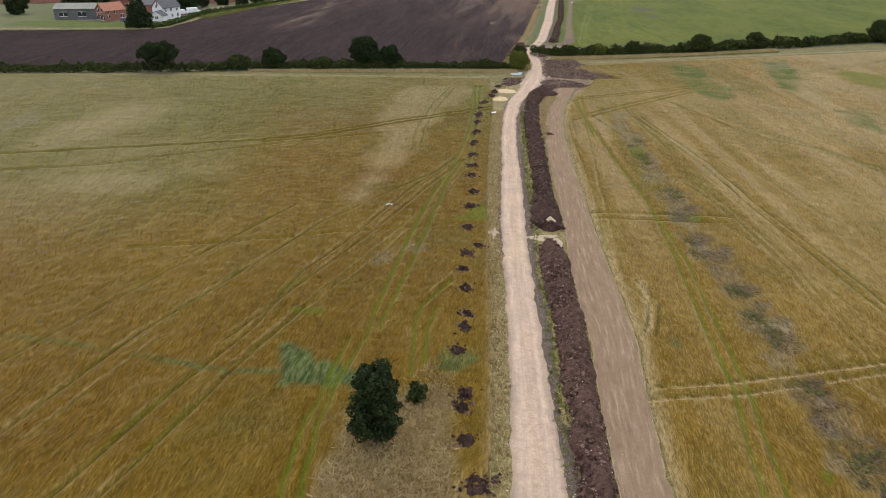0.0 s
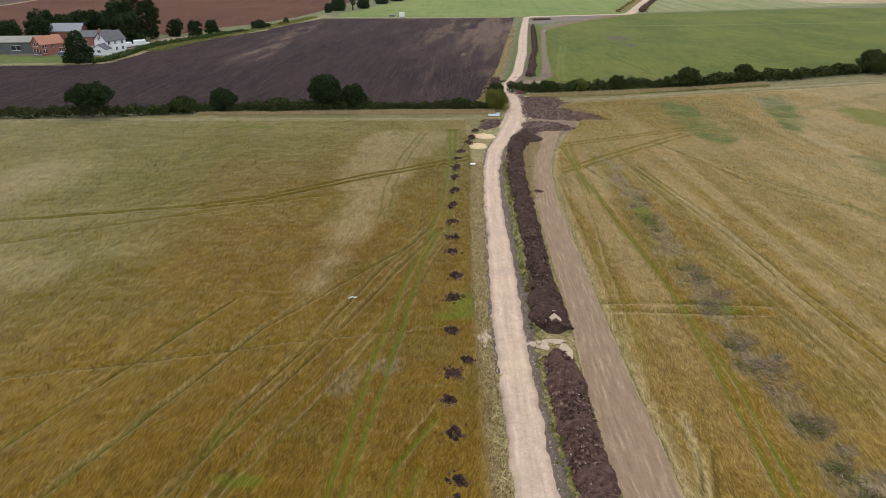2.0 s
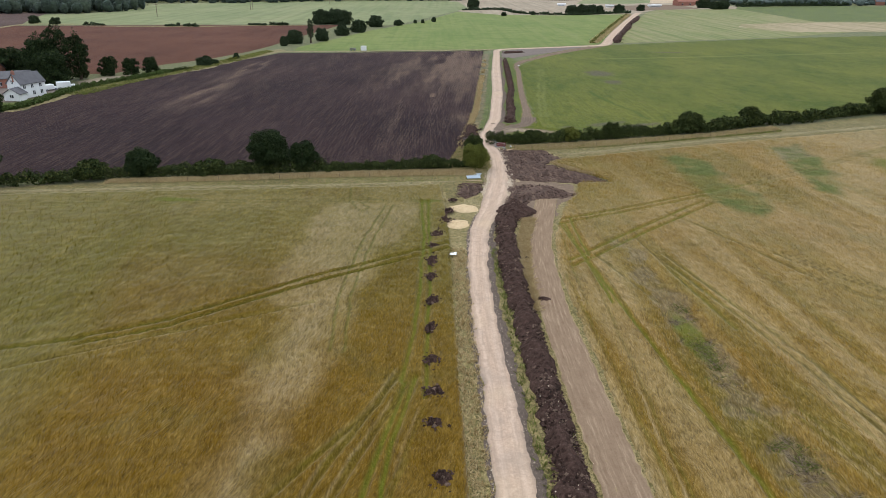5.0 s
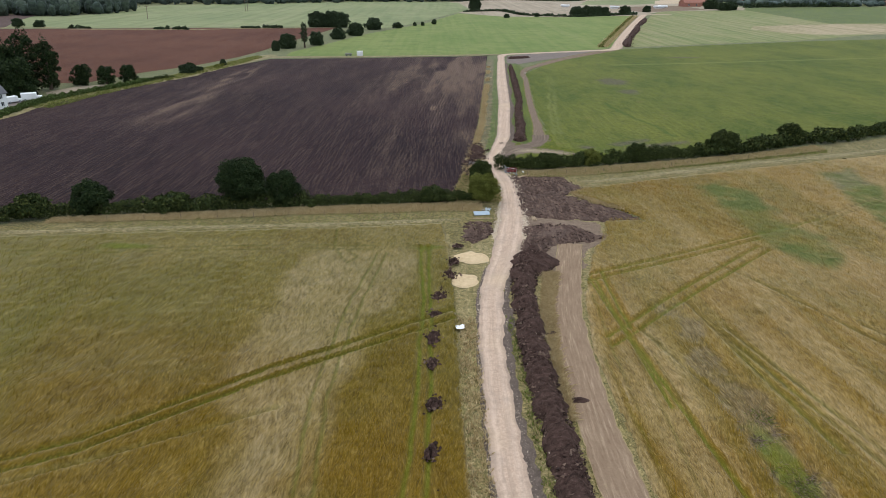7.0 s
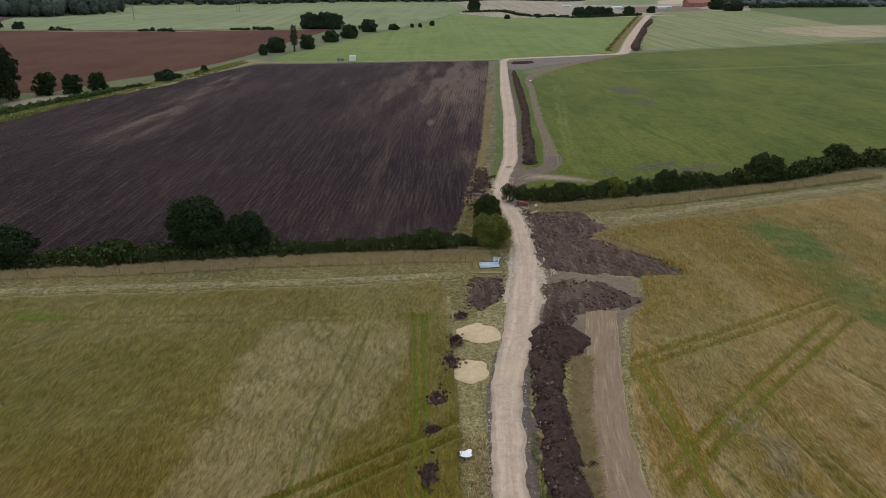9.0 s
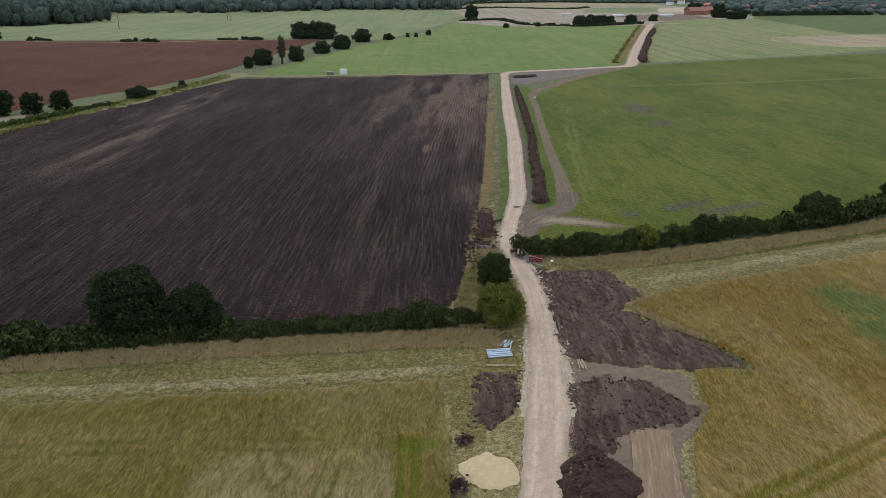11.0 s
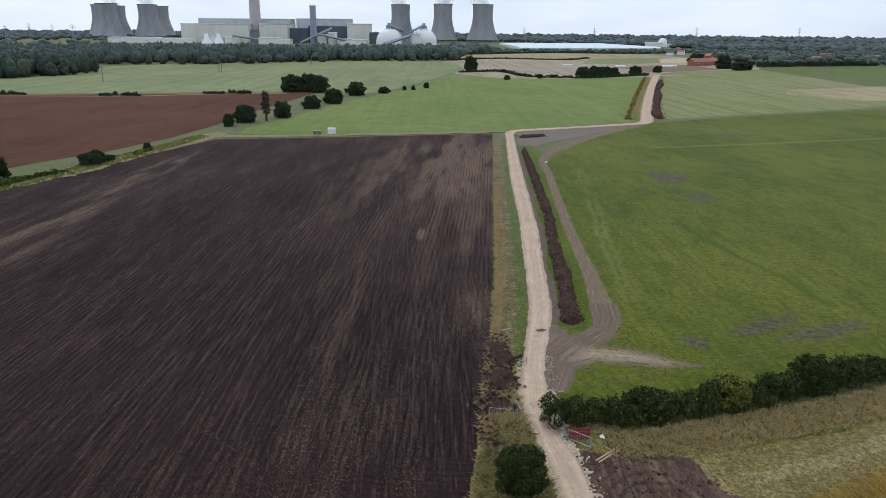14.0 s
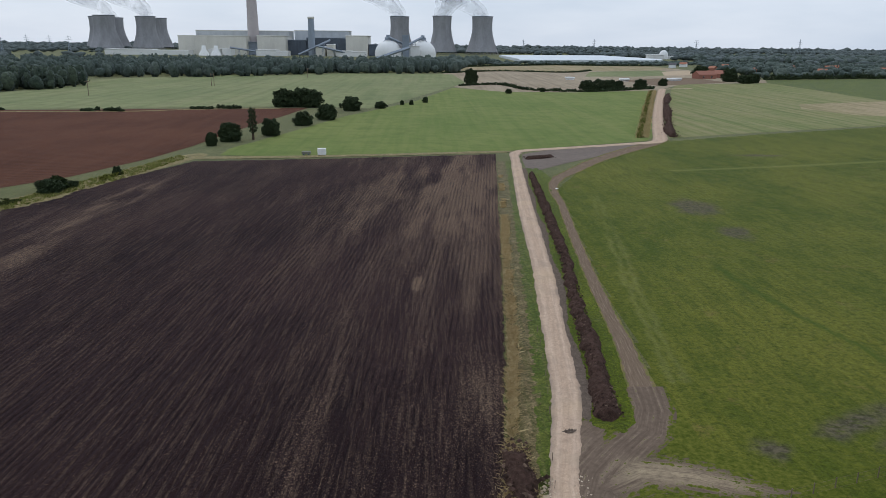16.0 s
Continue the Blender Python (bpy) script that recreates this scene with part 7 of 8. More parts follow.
def wood(name, spots, rng, high, wide, sprays, label, mat=LEAF_HAZED, level=2):
    """Lumpy crowns standing close, with leaf sprays over them where they are near enough to show."""
    d, tri = ico_shape(level)
    n, k = len(spots), len(d)
    h = high * (0.6 + 0.7 * rng.random(n))
    w = wide * (0.65 + 0.7 * rng.random(n))
    r = np.ones((n, k))
    for q in (2.2, 4.2, 7.0):
        r = r + 0.42 / q ** 0.8 * np.sin((d @ rng.normal(size=(3, n))).T * q + rng.uniform(0, 6.28, (n, 1)))
    p = np.stack([spots[:, :1] + d[None, :, 0] * w[:, None] * 0.5 * r, spots[:, 1:2] + d[None, :, 1] * w[:, None] * 0.5 * r, h[:, None] * 0.48 + d[None, :, 2] * h[:, None] * 0.5 * r], -1)
    f = (tri[None] + k * np.arange(n)[:, None, None]).reshape(-1, 3)
    ob = new(name, fast_mesh(name, p.reshape(-1, 3), f, mat))
    tagged(ob, label, "wood", "", "stuff")
    if sprays:
        pick = rng.integers(0, k, (n, sprays))
        q = np.take_along_axis(p, pick[:, :, None], 1) + rng.normal(size=(n, sprays, 3)) * wide * 0.13
        up = np.broadcast_to(d[pick] + np.array([0, 0, 0.4]), q.shape)
        keep = (q[..., 2] > 1.0).ravel()
        v, fc = cards(q.reshape(-1, 3)[keep], up.reshape(-1, 3)[keep], wide * 0.105, rng, 0.7, 0.7)
        tagged(new("leaf_sprays", fast_mesh("leaf_sprays", v, fc, mat, flat=True)), "leafy outline of the far wood", "wood", "", "stuff")
    return ob


rng = np.random.default_rng(9)
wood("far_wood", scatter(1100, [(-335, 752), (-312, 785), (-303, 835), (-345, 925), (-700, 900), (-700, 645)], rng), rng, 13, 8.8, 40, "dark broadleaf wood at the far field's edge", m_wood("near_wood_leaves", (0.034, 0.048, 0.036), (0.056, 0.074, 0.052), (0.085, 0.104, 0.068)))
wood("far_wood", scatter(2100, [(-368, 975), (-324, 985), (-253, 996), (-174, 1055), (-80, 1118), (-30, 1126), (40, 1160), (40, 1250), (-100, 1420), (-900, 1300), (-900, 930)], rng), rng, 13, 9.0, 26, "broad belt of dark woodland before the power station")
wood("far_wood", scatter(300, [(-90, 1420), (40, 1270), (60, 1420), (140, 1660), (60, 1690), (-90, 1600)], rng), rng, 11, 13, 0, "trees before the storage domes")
wood("far_wood", scatter(420, [(100, 1560), (180, 1640), (300, 1640), (520, 1760), (700, 1700), (800, 1640), (430, 1540), (300, 1525), (225, 1530), (120, 1460)], rng), rng, 5, 11, 0, "low hedgerow woods before the glasshouse", LEAF_HAZED, 1)
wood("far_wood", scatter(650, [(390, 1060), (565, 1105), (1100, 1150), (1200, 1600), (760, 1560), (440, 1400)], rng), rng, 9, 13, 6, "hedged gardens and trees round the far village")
wood("far_wood", scatter(700, [(560, 1700), (1300, 1500), (1700, 2300), (700, 2300), (620, 2000)], rng), rng, 12, 18, 0, "broad woods beyond the far village", LEAF_HAZED, 1)
lines = []
for k in range(240):
    y = 1500 + 3300 * rng.random() ** 0.8
    x = rng.uniform(-0.75, 0.85) * y
    if -0.42 < x / y < 0.10 and y < 2600:
        continue
    if 120 < x < 720 and 1500 < y < 2450:
        continue
    n = int(rng.uniform(14, 44))
    t = np.linspace(-1, 1, n)[:, None] * np.array([[rng.uniform(120, 380), rng.uniform(-60, 60)]])
    lines.append(np.array([[x, y]]) + t + rng.normal(size=(n, 2)) * np.array([[6, 18]]))
wood("far_hedgerows", np.concatenate(lines), rng, 12, 24, 0, "endless rows of far trees fading to the horizon", LEAF_HORIZON_HAZED, 1)
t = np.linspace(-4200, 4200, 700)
wood("horizon_woods", np.concatenate([np.stack([t, 4650 - t * t / 9000 + 80 * rng.normal(size=700)], 1), np.stack([t * 0.9, 3900 - t * t / 9000 + 160 * rng.normal(size=700)], 1)]), rng, 18, 36, 0, "low wooded horizon", LEAF_HORIZON_HAZED, 1)

# Thin hedges across the far stubble.
for k, (line, high) in enumerate((([(19, 1355), (117, 1445), (225, 1518), (323, 1500), (395, 1504)], 2.4), ([(15, 1149), (96, 1229), (183, 1200), (233, 1268)], 1.6), ([(26, 880), (65, 898), (82, 826), (112, 809), (138, 809), (201, 856)], 2.0), ([(386, 1036), (470, 1068), (565, 1098)], 5.0))):
    hedge("far_hedge", line, high, 4.0, LEAF_OAK_FAR, "low dark hedge between far fields", 0.9, 1.0, 160 + k, 0.6)
tagged(new("field_edge", ribbon("field_edge", [(-260, 602, 1.5), (-184, 607, 1.8), (-144, 623, 1.8), (-93, 634, 1.6)], VERGE, 2.0, 7, lambda u, s, x, y: 0.05 + 0.3 * (1 - u * u) * fbm(x, y, 3, 3), 0.8, 6, 6)), "dry grass edge of the red ploughed field", "verge", "", "structure")


# ---- the power station ----
def cooling_tower(x, y, base_r, label):
    root = thing("cooling_tower", x, y, 0, 0, label, "cooling tower", "cooling towers")
    prof = []
    for k in range(25):
        z = 8 + 106 * k / 24
        t = (z - 84) / 84
        prof.append((base_r * 0.60 * math.sqrt(1 + (1.42 * t) ** 2) if z < 84 else base_r * 0.60 * math.sqrt(1 + (0.9 * t) ** 2), z))
    inner = [(r - 1.0, z) for r, z in reversed(prof)]
    part("shell", lathe("shell", prof + inner, 64, CONCRETE), None, root)
    r0, r1 = prof[0][0], prof[0][0] + 2.5
    for k in range(28):
        a = 2 * math.pi * k / 28
        bm = bmesh.new()
        bar(bm, (r1 * math.cos(a), r1 * math.sin(a), 0), (r0 * math.cos(a + 0.1), r0 * math.sin(a + 0.1), 8.3), 0.6, 5)
        part("leg", bm, CONCRETE, root)
    part("rim", lathe("rim", [(prof[-1][0] - 1.2, 113.5), (prof[-1][0] + 0.9, 113.5), (prof[-1][0] + 0.9, 115), (prof[-1][0] - 1.2, 115), (prof[-1][0] - 1.2, 113.5)], 64, DARK_CLAD), None, root)
    return root


# Steam: thin pale veils, one inside another, that let the sky through.
def m_steam():
    m = bpy.data.materials.new("steam")
    m.use_nodes = True
    t = m.node_tree
    t.nodes.remove(t.nodes["Principled BSDF"])
    co, noise_node, ramp = t.nodes.new("ShaderNodeTexCoord"), t.nodes.new("ShaderNodeTexNoise"), t.nodes.new("ShaderNodeMapRange")
    noise_node.inputs["Scale"].default_value, noise_node.inputs["Detail"].default_value = 0.016, 5
    t.links.new(co.outputs["Object"], noise_node.inputs["Vector"])
    t.links.new(noise_node.outputs["Fac"], ramp.inputs["Value"])
    for k, v in (("From Min", 0.34), ("From Max", 0.72), ("To Min", 0.0), ("To Max", 0.36)):
        ramp.inputs[k].default_value = v
    clear, front, back, veil, mixed = (t.nodes.new("ShaderNode" + k) for k in ("BsdfTransparent", "BsdfDiffuse", "BsdfTranslucent", "AddShader", "MixShader"))
    front.inputs["Color"].default_value = back.inputs["Color"].default_value = (0.36, 0.37, 0.385, 1)
    t.links.new(front.outputs[0], veil.inputs[0])
    t.links.new(back.outputs[0], veil.inputs[1])
    t.links.new(ramp.outputs["Result"], mixed.inputs["Fac"])
    t.links.new(clear.outputs[0], mixed.inputs[1])
    t.links.new(veil.outputs[0], mixed.inputs[2])
    t.links.new(mixed.outputs[0], t.nodes["Material Output"].inputs["Surface"])
    return m


STEAM = m_steam()


def steam(x, y, drift, seed, label):
    V, F, n = [], [], 0
    for shell in (1.0, 0.66):
        t, a = np.linspace(0, 1, 40), np.linspace(0, 2 * np.pi, 36, endpoint=False)
        A, T = np.meshgrid(a, t)
        r = (24 + 80 * T) * shell * (0.55 + 0.9 * fbm(np.cos(A) * 1.6 + 9 + seed, np.sin(A) * 1.6 + T * 7, 1.3, seed, 2))
        V.append(np.stack([drift * 230 * T ** 1.1 + r * np.cos(A), r * np.sin(A) * 0.8, 115 * T ** 0.85 + 12 * np.sin(A + T * 5) * T], -1).reshape(-1, 3))
        i, j = np.meshgrid(np.arange(36), np.arange(39))
        F.append(n + np.stack([j * 36 + i, j * 36 + (i + 1) % 36, (j + 1) * 36 + (i + 1) % 36, (j + 1) * 36 + i], -1).reshape(-1, 4))
        n += 40 * 36
    ob = new("steam_plume", fast_mesh("steam_plume", np.concatenate(V), np.concatenate(F), STEAM))
    ob.location = (x, y, 112)
    return tagged(ob, label, "steam", "", "stuff")


for x, y, r, label in ((-1120, 2800, 57, "grey concrete cooling tower giving off steam"), (-1210, 3090, 60, "grey concrete cooling tower behind another"), (-1210, 2960, 50, "grey concrete cooling tower half hidden"), (-1010, 2885, 54, "grey concrete cooling tower giving off steam"), (-1046, 3098, 57, "grey concrete cooling tower behind another"),
                       (-98, 2627, 49, "pale concrete cooling tower behind the domes"), (38, 2530, 47, "pale concrete cooling tower with stained foot"), (164, 2544, 52, "pale concrete cooling tower standing alone")):
    cooling_tower(x, y, r, label)
steam(-1210, 3090, -0.75, 1, "white steam drifting from the cooling towers")
steam(-1010, 2885, -0.55, 2, "white steam rising from the cooling tower")
steam(-98, 2627, -0.7, 3, "white steam drifting from the cooling tower")
steam(38, 2530, 0.5, 4, "white steam drifting from the cooling tower")
steam(164, 2544, -0.9, 5, "white steam drifting from the cooling tower")


def clad_hall(name, x0, x1, y0, y1, high, mat, label, roofmat, panels=8, ribs=True):
    root = thing(name, x0, y0, 0, 0, label, "industrial building")
    w, d = x1 - x0, y1 - y0
    part("wall", box(bmesh.new(), 0, w, 0, d, -1, high - 2, 0.6), mat, root)
    part("roof", box(bmesh.new(), -1, w + 1, -1, d + 1, high - 2, high, 0.5), roofmat, root)
    for k in range(panels if ribs else 0):
        a = w * (k + 0.5) / panels
        part("pilaster", box(bmesh.new(), a - 0.8, a + 0.8, -0.8, 0.0, 0, high - 2.4), mat, root)
    return root


clad_hall("boiler_house", -641, -388, 2252, 2330, 63.5, LIGHT_CLAD, "long boiler house with pale grey top", PALE_CLAD, 14)
clad_hall("boiler_house", -372, -224, 2252, 2330, 65, LIGHT_CLAD, "boiler house wing with open steelwork", PALE_CLAD, 10)
clad_hall("turbine_hall", -657, -480, 2150, 2245, 49, PALE_CLAD, "long cream turbine hall", PALE_CLAD, 6)
clad_hall("turbine_hall", -452, -378, 2150, 2245, 50, PALE_CLAD, "cream turbine hall beside the chimney", PALE_CLAD, 3)
clad_hall("turbine_hall", -221, -163, 2150, 2245, 52, PALE_CLAD, "cream block at the hall's end", PALE_CLAD, 2)
clad_hall("plant_block", -378, -330, 2180, 2250, 40, DARK_CLAD, "dark plant steelwork between the halls", GREY_CLAD, 6)
clad_hall("plant_block", -330, -221, 2190, 2250, 46, DARK_CLAD, "dark open plant steelwork with pipes", GREY_CLAD, 12)
clad_hall("plant_block", -161, -140, 2150, 2200, 30, DARK_CLAD, "dark brown silo block", DARK_CLAD, 2)
clad_hall("plant_block", -480, -452, 2170, 2245, 34, GREY_CLAD, "grey duct house at the chimney's foot", GREY_CLAD, 4)
for x, w, h in ((-560, 26, 16), (-525, 22, 18), (-440, 50, 15), (-390, 30, 12), (-290, 24, 24), (-262, 18, 30), (-240, 40, 14), (-200, 36, 12), (-700, 90, 12), (-820, 120, 14)):
    clad_hall("low_shed", x, x + w, 2080, 2120, h, WHITE if h < 20 else PALE_CLAD, "low pale plant shed before the halls", WHITE, 3)


def stack(x, y, r0, r1, high, mat, label, cap):
    root = thing("chimney", x, y, 0, 0, label, "chimney")
    part("shaft", lathe("shaft", [(r0, 0), (r0 * 0.8 + r1 * 0.2, high * 0.25), (r1 * 1.05, high * 0.7), (r1, high - cap)], 40, mat), None, root)
    part("cap", lathe("cap", [(r1, high - cap), (r1 + 0.8, high - cap), (r1 + 0.8, high), (r1 - 1, high), (r1 - 1, high - cap)], 40, PALE_CLAD if cap > 3 else DARK_CLAD), None, root)
    return root


stack(-472, 2200, 15.5, 11.5, 259, m_plain("chimney_concrete", (0.42, 0.38, 0.37), 0.9, 0, 0.15, 40), "very tall concrete chimney", 3)
stack(-302, 2100, 8.8, 7.6, 96, GREY_CLAD, "dark grey stack with a pale band on top", 5)
for x, y in ((-91, 1800), (-17, 1850)):
    root = thing("storage_dome", x, y, 0, 0, "white storage dome with a conveyor head on top", "storage dome", "storage domes")
    prof = [(29, 0), (29, 12)] + [(29 * math.cos(a), 12 + 29 * math.sin(a)) for a in np.linspace(0.15, 1.5, 10)] + [(0.1, 41)]
    part("shell", lathe("shell", prof, 48, WHITE), None, root)
    bm = bmesh.new()
    box(bm, -7, 7, -6, 6, 41, 47, 0.5)
    box(bm, -4, 4, -4, 4, 47, 52, 0.5)
    for k in range(4):
        a = math.pi / 4 + k * math.pi / 2
        bar(bm, (16 * math.cos(a), 16 * math.sin(a), 35), (7 * math.cos(a), 7 * math.sin(a), 43), 0.7, 5)
    part("conveyor_head", bm, GREY_CLAD, root)
def conveyor(a, b, r, label):
    root = thing("conveyor", 0, 0, 0, 0, label, "conveyor")
    a, b = Vector(a), Vector(b)
    bm = bmesh.new()
    bar(bm, a, b, r, 4)
    part("gallery", bm, GREY_CLAD, root)
    for t in (0.2, 0.5, 0.8):
        p = a.lerp(b, t)
        part("trestle", bar(bar(bmesh.new(), (p.x - 3, p.y, 0), (p.x - 1, p.y, p.z), 0.6, 5), (p.x + 3, p.y, 0), (p.x + 1, p.y, p.z), 0.6, 5), GREY_CLAD, root)
conveyor((-112, 1700, 4), (-45, 1765, 26), 3.2, "inclined grey conveyor gallery to the domes")
conveyor((-90, 1790, 47), (-52, 1820, 30), 2.6, "short conveyor gallery from the dome top")
conveyor((-17, 1840, 48), (-52, 1820, 30), 2.6, "short conveyor gallery from the dome top")
conveyor((-330, 2060, 4), (-255, 2100, 40), 2.6, "inclined white conveyor gallery")
conveyor((-500, 2060, 20), (-400, 2100, 4), 2.4, "inclined grey conveyor gallery")
conveyor((-285, 2050, 26), (-200, 2090, 6), 2.6, "inclined white conveyor gallery")
clad_hall("transfer_tower", -60, -46, 1790, 1812, 52, GREY_CLAD, "grey conveyor transfer tower between the domes", GREY_CLAD, 3)
clad_hall("transfer_tower", -46, -24, 1800, 1815, 30, WHITE, "white block between the domes", WHITE, 3)
for x, y, r, h in ((-565, 2060, 9, 24), (-535, 2060, 9, 24)):
    root = thing("cone_silo", x, y, 0, 0, "white cone topped silo", "silo", "cone silos")
    part("body", lathe("body", [(r * 1.5, 0), (r * 1.1, h * 0.35), (r * 0.6, h * 0.6), (r * 0.5, h), (0.1, h)], 32, WHITE), None, root)
for x0, x1, y, h in ((-700, -640, 1560, 5), (-620, -500, 1580, 5), (-480, -430, 1600, 5), (560, 600, 2090, 12), (596, 640, 2110, 8)):
    clad_hall("white_shed", x0, x1, y, y + 20, h, WHITE, "long low white shed beyond the trees", WHITE, 3)
root = thing("white_plant", 603, 2100, 0, 0, "white domed plant building beyond the glasshouse", "building")
part("drum", lathe("drum", [(11, 0), (11, 14), (8, 19), (4, 22), (0.1, 23)], 32, WHITE), None, root)


def pylon(x, y, high, turn, label="grey lattice power pylon"):
    root = thing("pylon", x, y, 0, turn, label, "pylon", "power pylons")
    bm = bmesh.new()
    w = high * 0.09
    for sx, sy in ((-1, -1), (1, -1), (1, 1), (-1, 1)):
        bar(bm, (sx * w, sy * w, 0), (sx * w * 0.25, sy * w * 0.25, high * 0.62), 0.35, 4)
        bar(bm, (sx * w * 0.25, sy * w * 0.25, high * 0.62), (0, 0, high), 0.3, 4)
        for k in range(5):
            a, b = 1 - 0.15 * k, 1 - 0.15 * (k + 1)
            bar(bm, (sx * w * a, sy * w * a, high * 0.124 * k), (-sx * w * b, sy * w * b, high * 0.124 * (k + 1)), 0.2, 4)
    part("tower", bm, GREY_CLAD, root)
    for z, r in ((0.62, 0.16), (0.75, 0.2), (0.88, 0.14)):
        part("cross_arm", bar(bar(bmesh.new(), (-high * r, 0, high * z), (0, 0, high * (z + 0.035)), 0.35, 4), (high * r, 0, high * z), (0, 0, high * (z + 0.035)), 0.35, 4), GREY_CLAD, root)
    return root


for x, y, h in ((-1215, 2600, 46), (-868, 2000, 46), (-1170, 2250, 40), (417, 3500, 52), (732, 3500, 56), (1083, 3200, 58), (1406, 3000, 60), (-1500, 3000, 50)):
    pylon(x, y, h, 20)


def pole(x, y, high, double=False):
    root = thing("power_pole", x, y, -0.1, 0, "wooden power pole standing in the field", "power pole", "wooden power poles")
    bm = bmesh.new()
    for s in ((-1.2, 1.2) if double else (0,)):
        bar(bm, (s, 0, 0), (s, 0, high), 0.28, 6, 0.2)
    part("post", bm, POSTWOOD, root)
    part("cross_arm", box(bmesh.new(), -1.7, 1.7, -0.12, 0.12, high - 1.0, high - 0.7), POSTWOOD, root)


pole(-249, 721.7, 11)
pole(-197, 851, 11, True)
pole(-137, 1004, 11)


# ---- the farm ----
def gable_house(name, x, y, turn, w, d, eaves, ridge_h, wall, roof, label, windows=(), chimneys=(), category="house"):
    """A gabled building: ridge along its own x. windows: (face, along, low, wide, high), face s or n on the long sides, e or w on the gables."""
    root = thing(name, x, y, 0, turn, label, category)
    bm = bmesh.new()
    p = [(-w / 2, -d / 2), (w / 2, -d / 2), (w / 2, d / 2), (-w / 2, d / 2)]
    lo = [bm.verts.new((a, b, -0.2)) for a, b in p]
    hi = [bm.verts.new((a, b, eaves)) for a, b in p]
    r0, r1 = bm.verts.new((-w / 2, 0, ridge_h)), bm.verts.new((w / 2, 0, ridge_h))
    bm.faces.new((lo[0], lo[1], hi[1], hi[0]))
    bm.faces.new((lo[1], lo[2], hi[2], r1, hi[1]))
    bm.faces.new((lo[2], lo[3], hi[3], hi[2]))
    bm.faces.new((lo[3], lo[0], hi[0], r0, hi[3]))
    part("wall", bm, wall, root)
    bm = bmesh.new()
    o, th = 0.35, 0.18
    slope = (ridge_h - eaves) / (d / 2)
    ring = [(-d / 2 - o, eaves - slope * o), (0, ridge_h), (d / 2 + o, eaves - slope * o), (d / 2 + o, eaves - slope * o + th), (0, ridge_h + th), (-d / 2 - o, eaves - slope * o + th)]
    A = [bm.verts.new((-w / 2 - o, b, c + 0.01)) for b, c in ring]
    B = [bm.verts.new((w / 2 + o, b, c + 0.01)) for b, c in ring]
    for k in range(6):
        bm.faces.new((A[k], A[(k + 1) % 6], B[(k + 1) % 6], B[k]))
    bm.faces.new(A[::-1])
    bm.faces.new(B)
    part("roof", bm, roof, root)
    for face, along, low, ww, hh in windows:
        bm = bmesh.new()
        fr = bmesh.new()
        if face in "sn":
            s = -1 if face == "s" else 1
            y0, y1 = sorted((s * (d / 2 + 0.03), s * (d / 2 - 0.1)))
            box(bm, along - ww / 2, along + ww / 2, y0, y1, low, low + hh)
            y0, y1 = sorted((s * (d / 2 + 0.09), s * (d / 2 + 0.035)))
            box(fr, along - ww / 2 - 0.1, along + ww / 2 + 0.1, y0, y1, low - 0.12, low)
            box(fr, along - 0.05, along + 0.05, y0, y1, low, low + hh)
            box(fr, along - ww / 2 - 0.1, along + ww / 2 + 0.1, y0, y1, low + hh, low + hh + 0.1)
        else:
            s = 1 if face == "e" else -1
            x0, x1 = sorted((s * (w / 2 + 0.03), s * (w / 2 - 0.1)))
            box(bm, x0, x1, along - ww / 2, along + ww / 2, low, low + hh)
            x0, x1 = sorted((s * (w / 2 + 0.09), s * (w / 2 + 0.035)))
            box(fr, x0, x1, along - ww / 2 - 0.1, along + ww / 2 + 0.1, low - 0.12, low)
            box(fr, x0, x1, along - 0.05, along + 0.05, low, low + hh)
        win = part("window", bm, GLASS_DARK, root)
        part("frame", fr, WHITE, win)
    for cx, cy in chimneys:
        bm = bmesh.new()
        box(bm, cx - 0.45, cx + 0.45, cy - 0.35, cy + 0.35, eaves + 0.5, ridge_h + 1.0, 0.04)
        ch = part("chimney", bm, BRICK, root)
        part("chimney_pot", bar(bmesh.new(), (cx, cy, ridge_h + 1.0), (cx, cy, ridge_h + 1.4), 0.15, 8), PANTILE, ch)
    return root


gable_house("farmhouse", -138.6, 297.0, 70, 9.4, 5.8, 4.7, 7.6, WHITE, SLATE, "white rendered farmhouse with a slate roof", [("w", 0.6, 4.6, 0.8, 1.1), ("w", -1.2, 2.0, 0.7, 1.0), ("s", -3.4, 3.1, 0.9, 1.1), ("s", -0.4, 3.1, 0.9, 1.1), ("s", 2.8, 3.1, 0.9, 1.1), ("s", -3.4, 0.9, 0.9, 1.2), ("s", 0.0, 0.9, 0.9, 1.2), ("s", 3.0, 0.9, 0.9, 1.2)], [(-4.3, 0)])
gable_house("lean_to", -138.6, 289.6, 86, 3.8, 5.2, 2.2, 3.8, WHITE, SLATE, "low white extension with a slate roof", [("w", 0, 1.0, 1.2, 0.9)])
gable_house("house", -158.5, 289.5, 60, 9.0, 6.0, 4.0, 6.5, BRICK, PANTILE, "brick house with an orange pantile roof", [("w", -1.9, 0.3, 1.5, 1.9), ("w", 0, 0.3, 1.5, 1.9), ("w", 1.9, 0.3, 1.5, 1.9), ("w", -1.1, 3.2, 1.2, 1.7), ("w", 1.1, 3.2, 1.2, 1.7), ("s", -3.0, 0.9, 1.1, 1.3), ("s", 0.2, 2.8, 1.0, 1.1), ("s", 3.0, 0.9, 1.1, 1.3), ("s", -3.0, 2.8, 1.0, 1.1)])
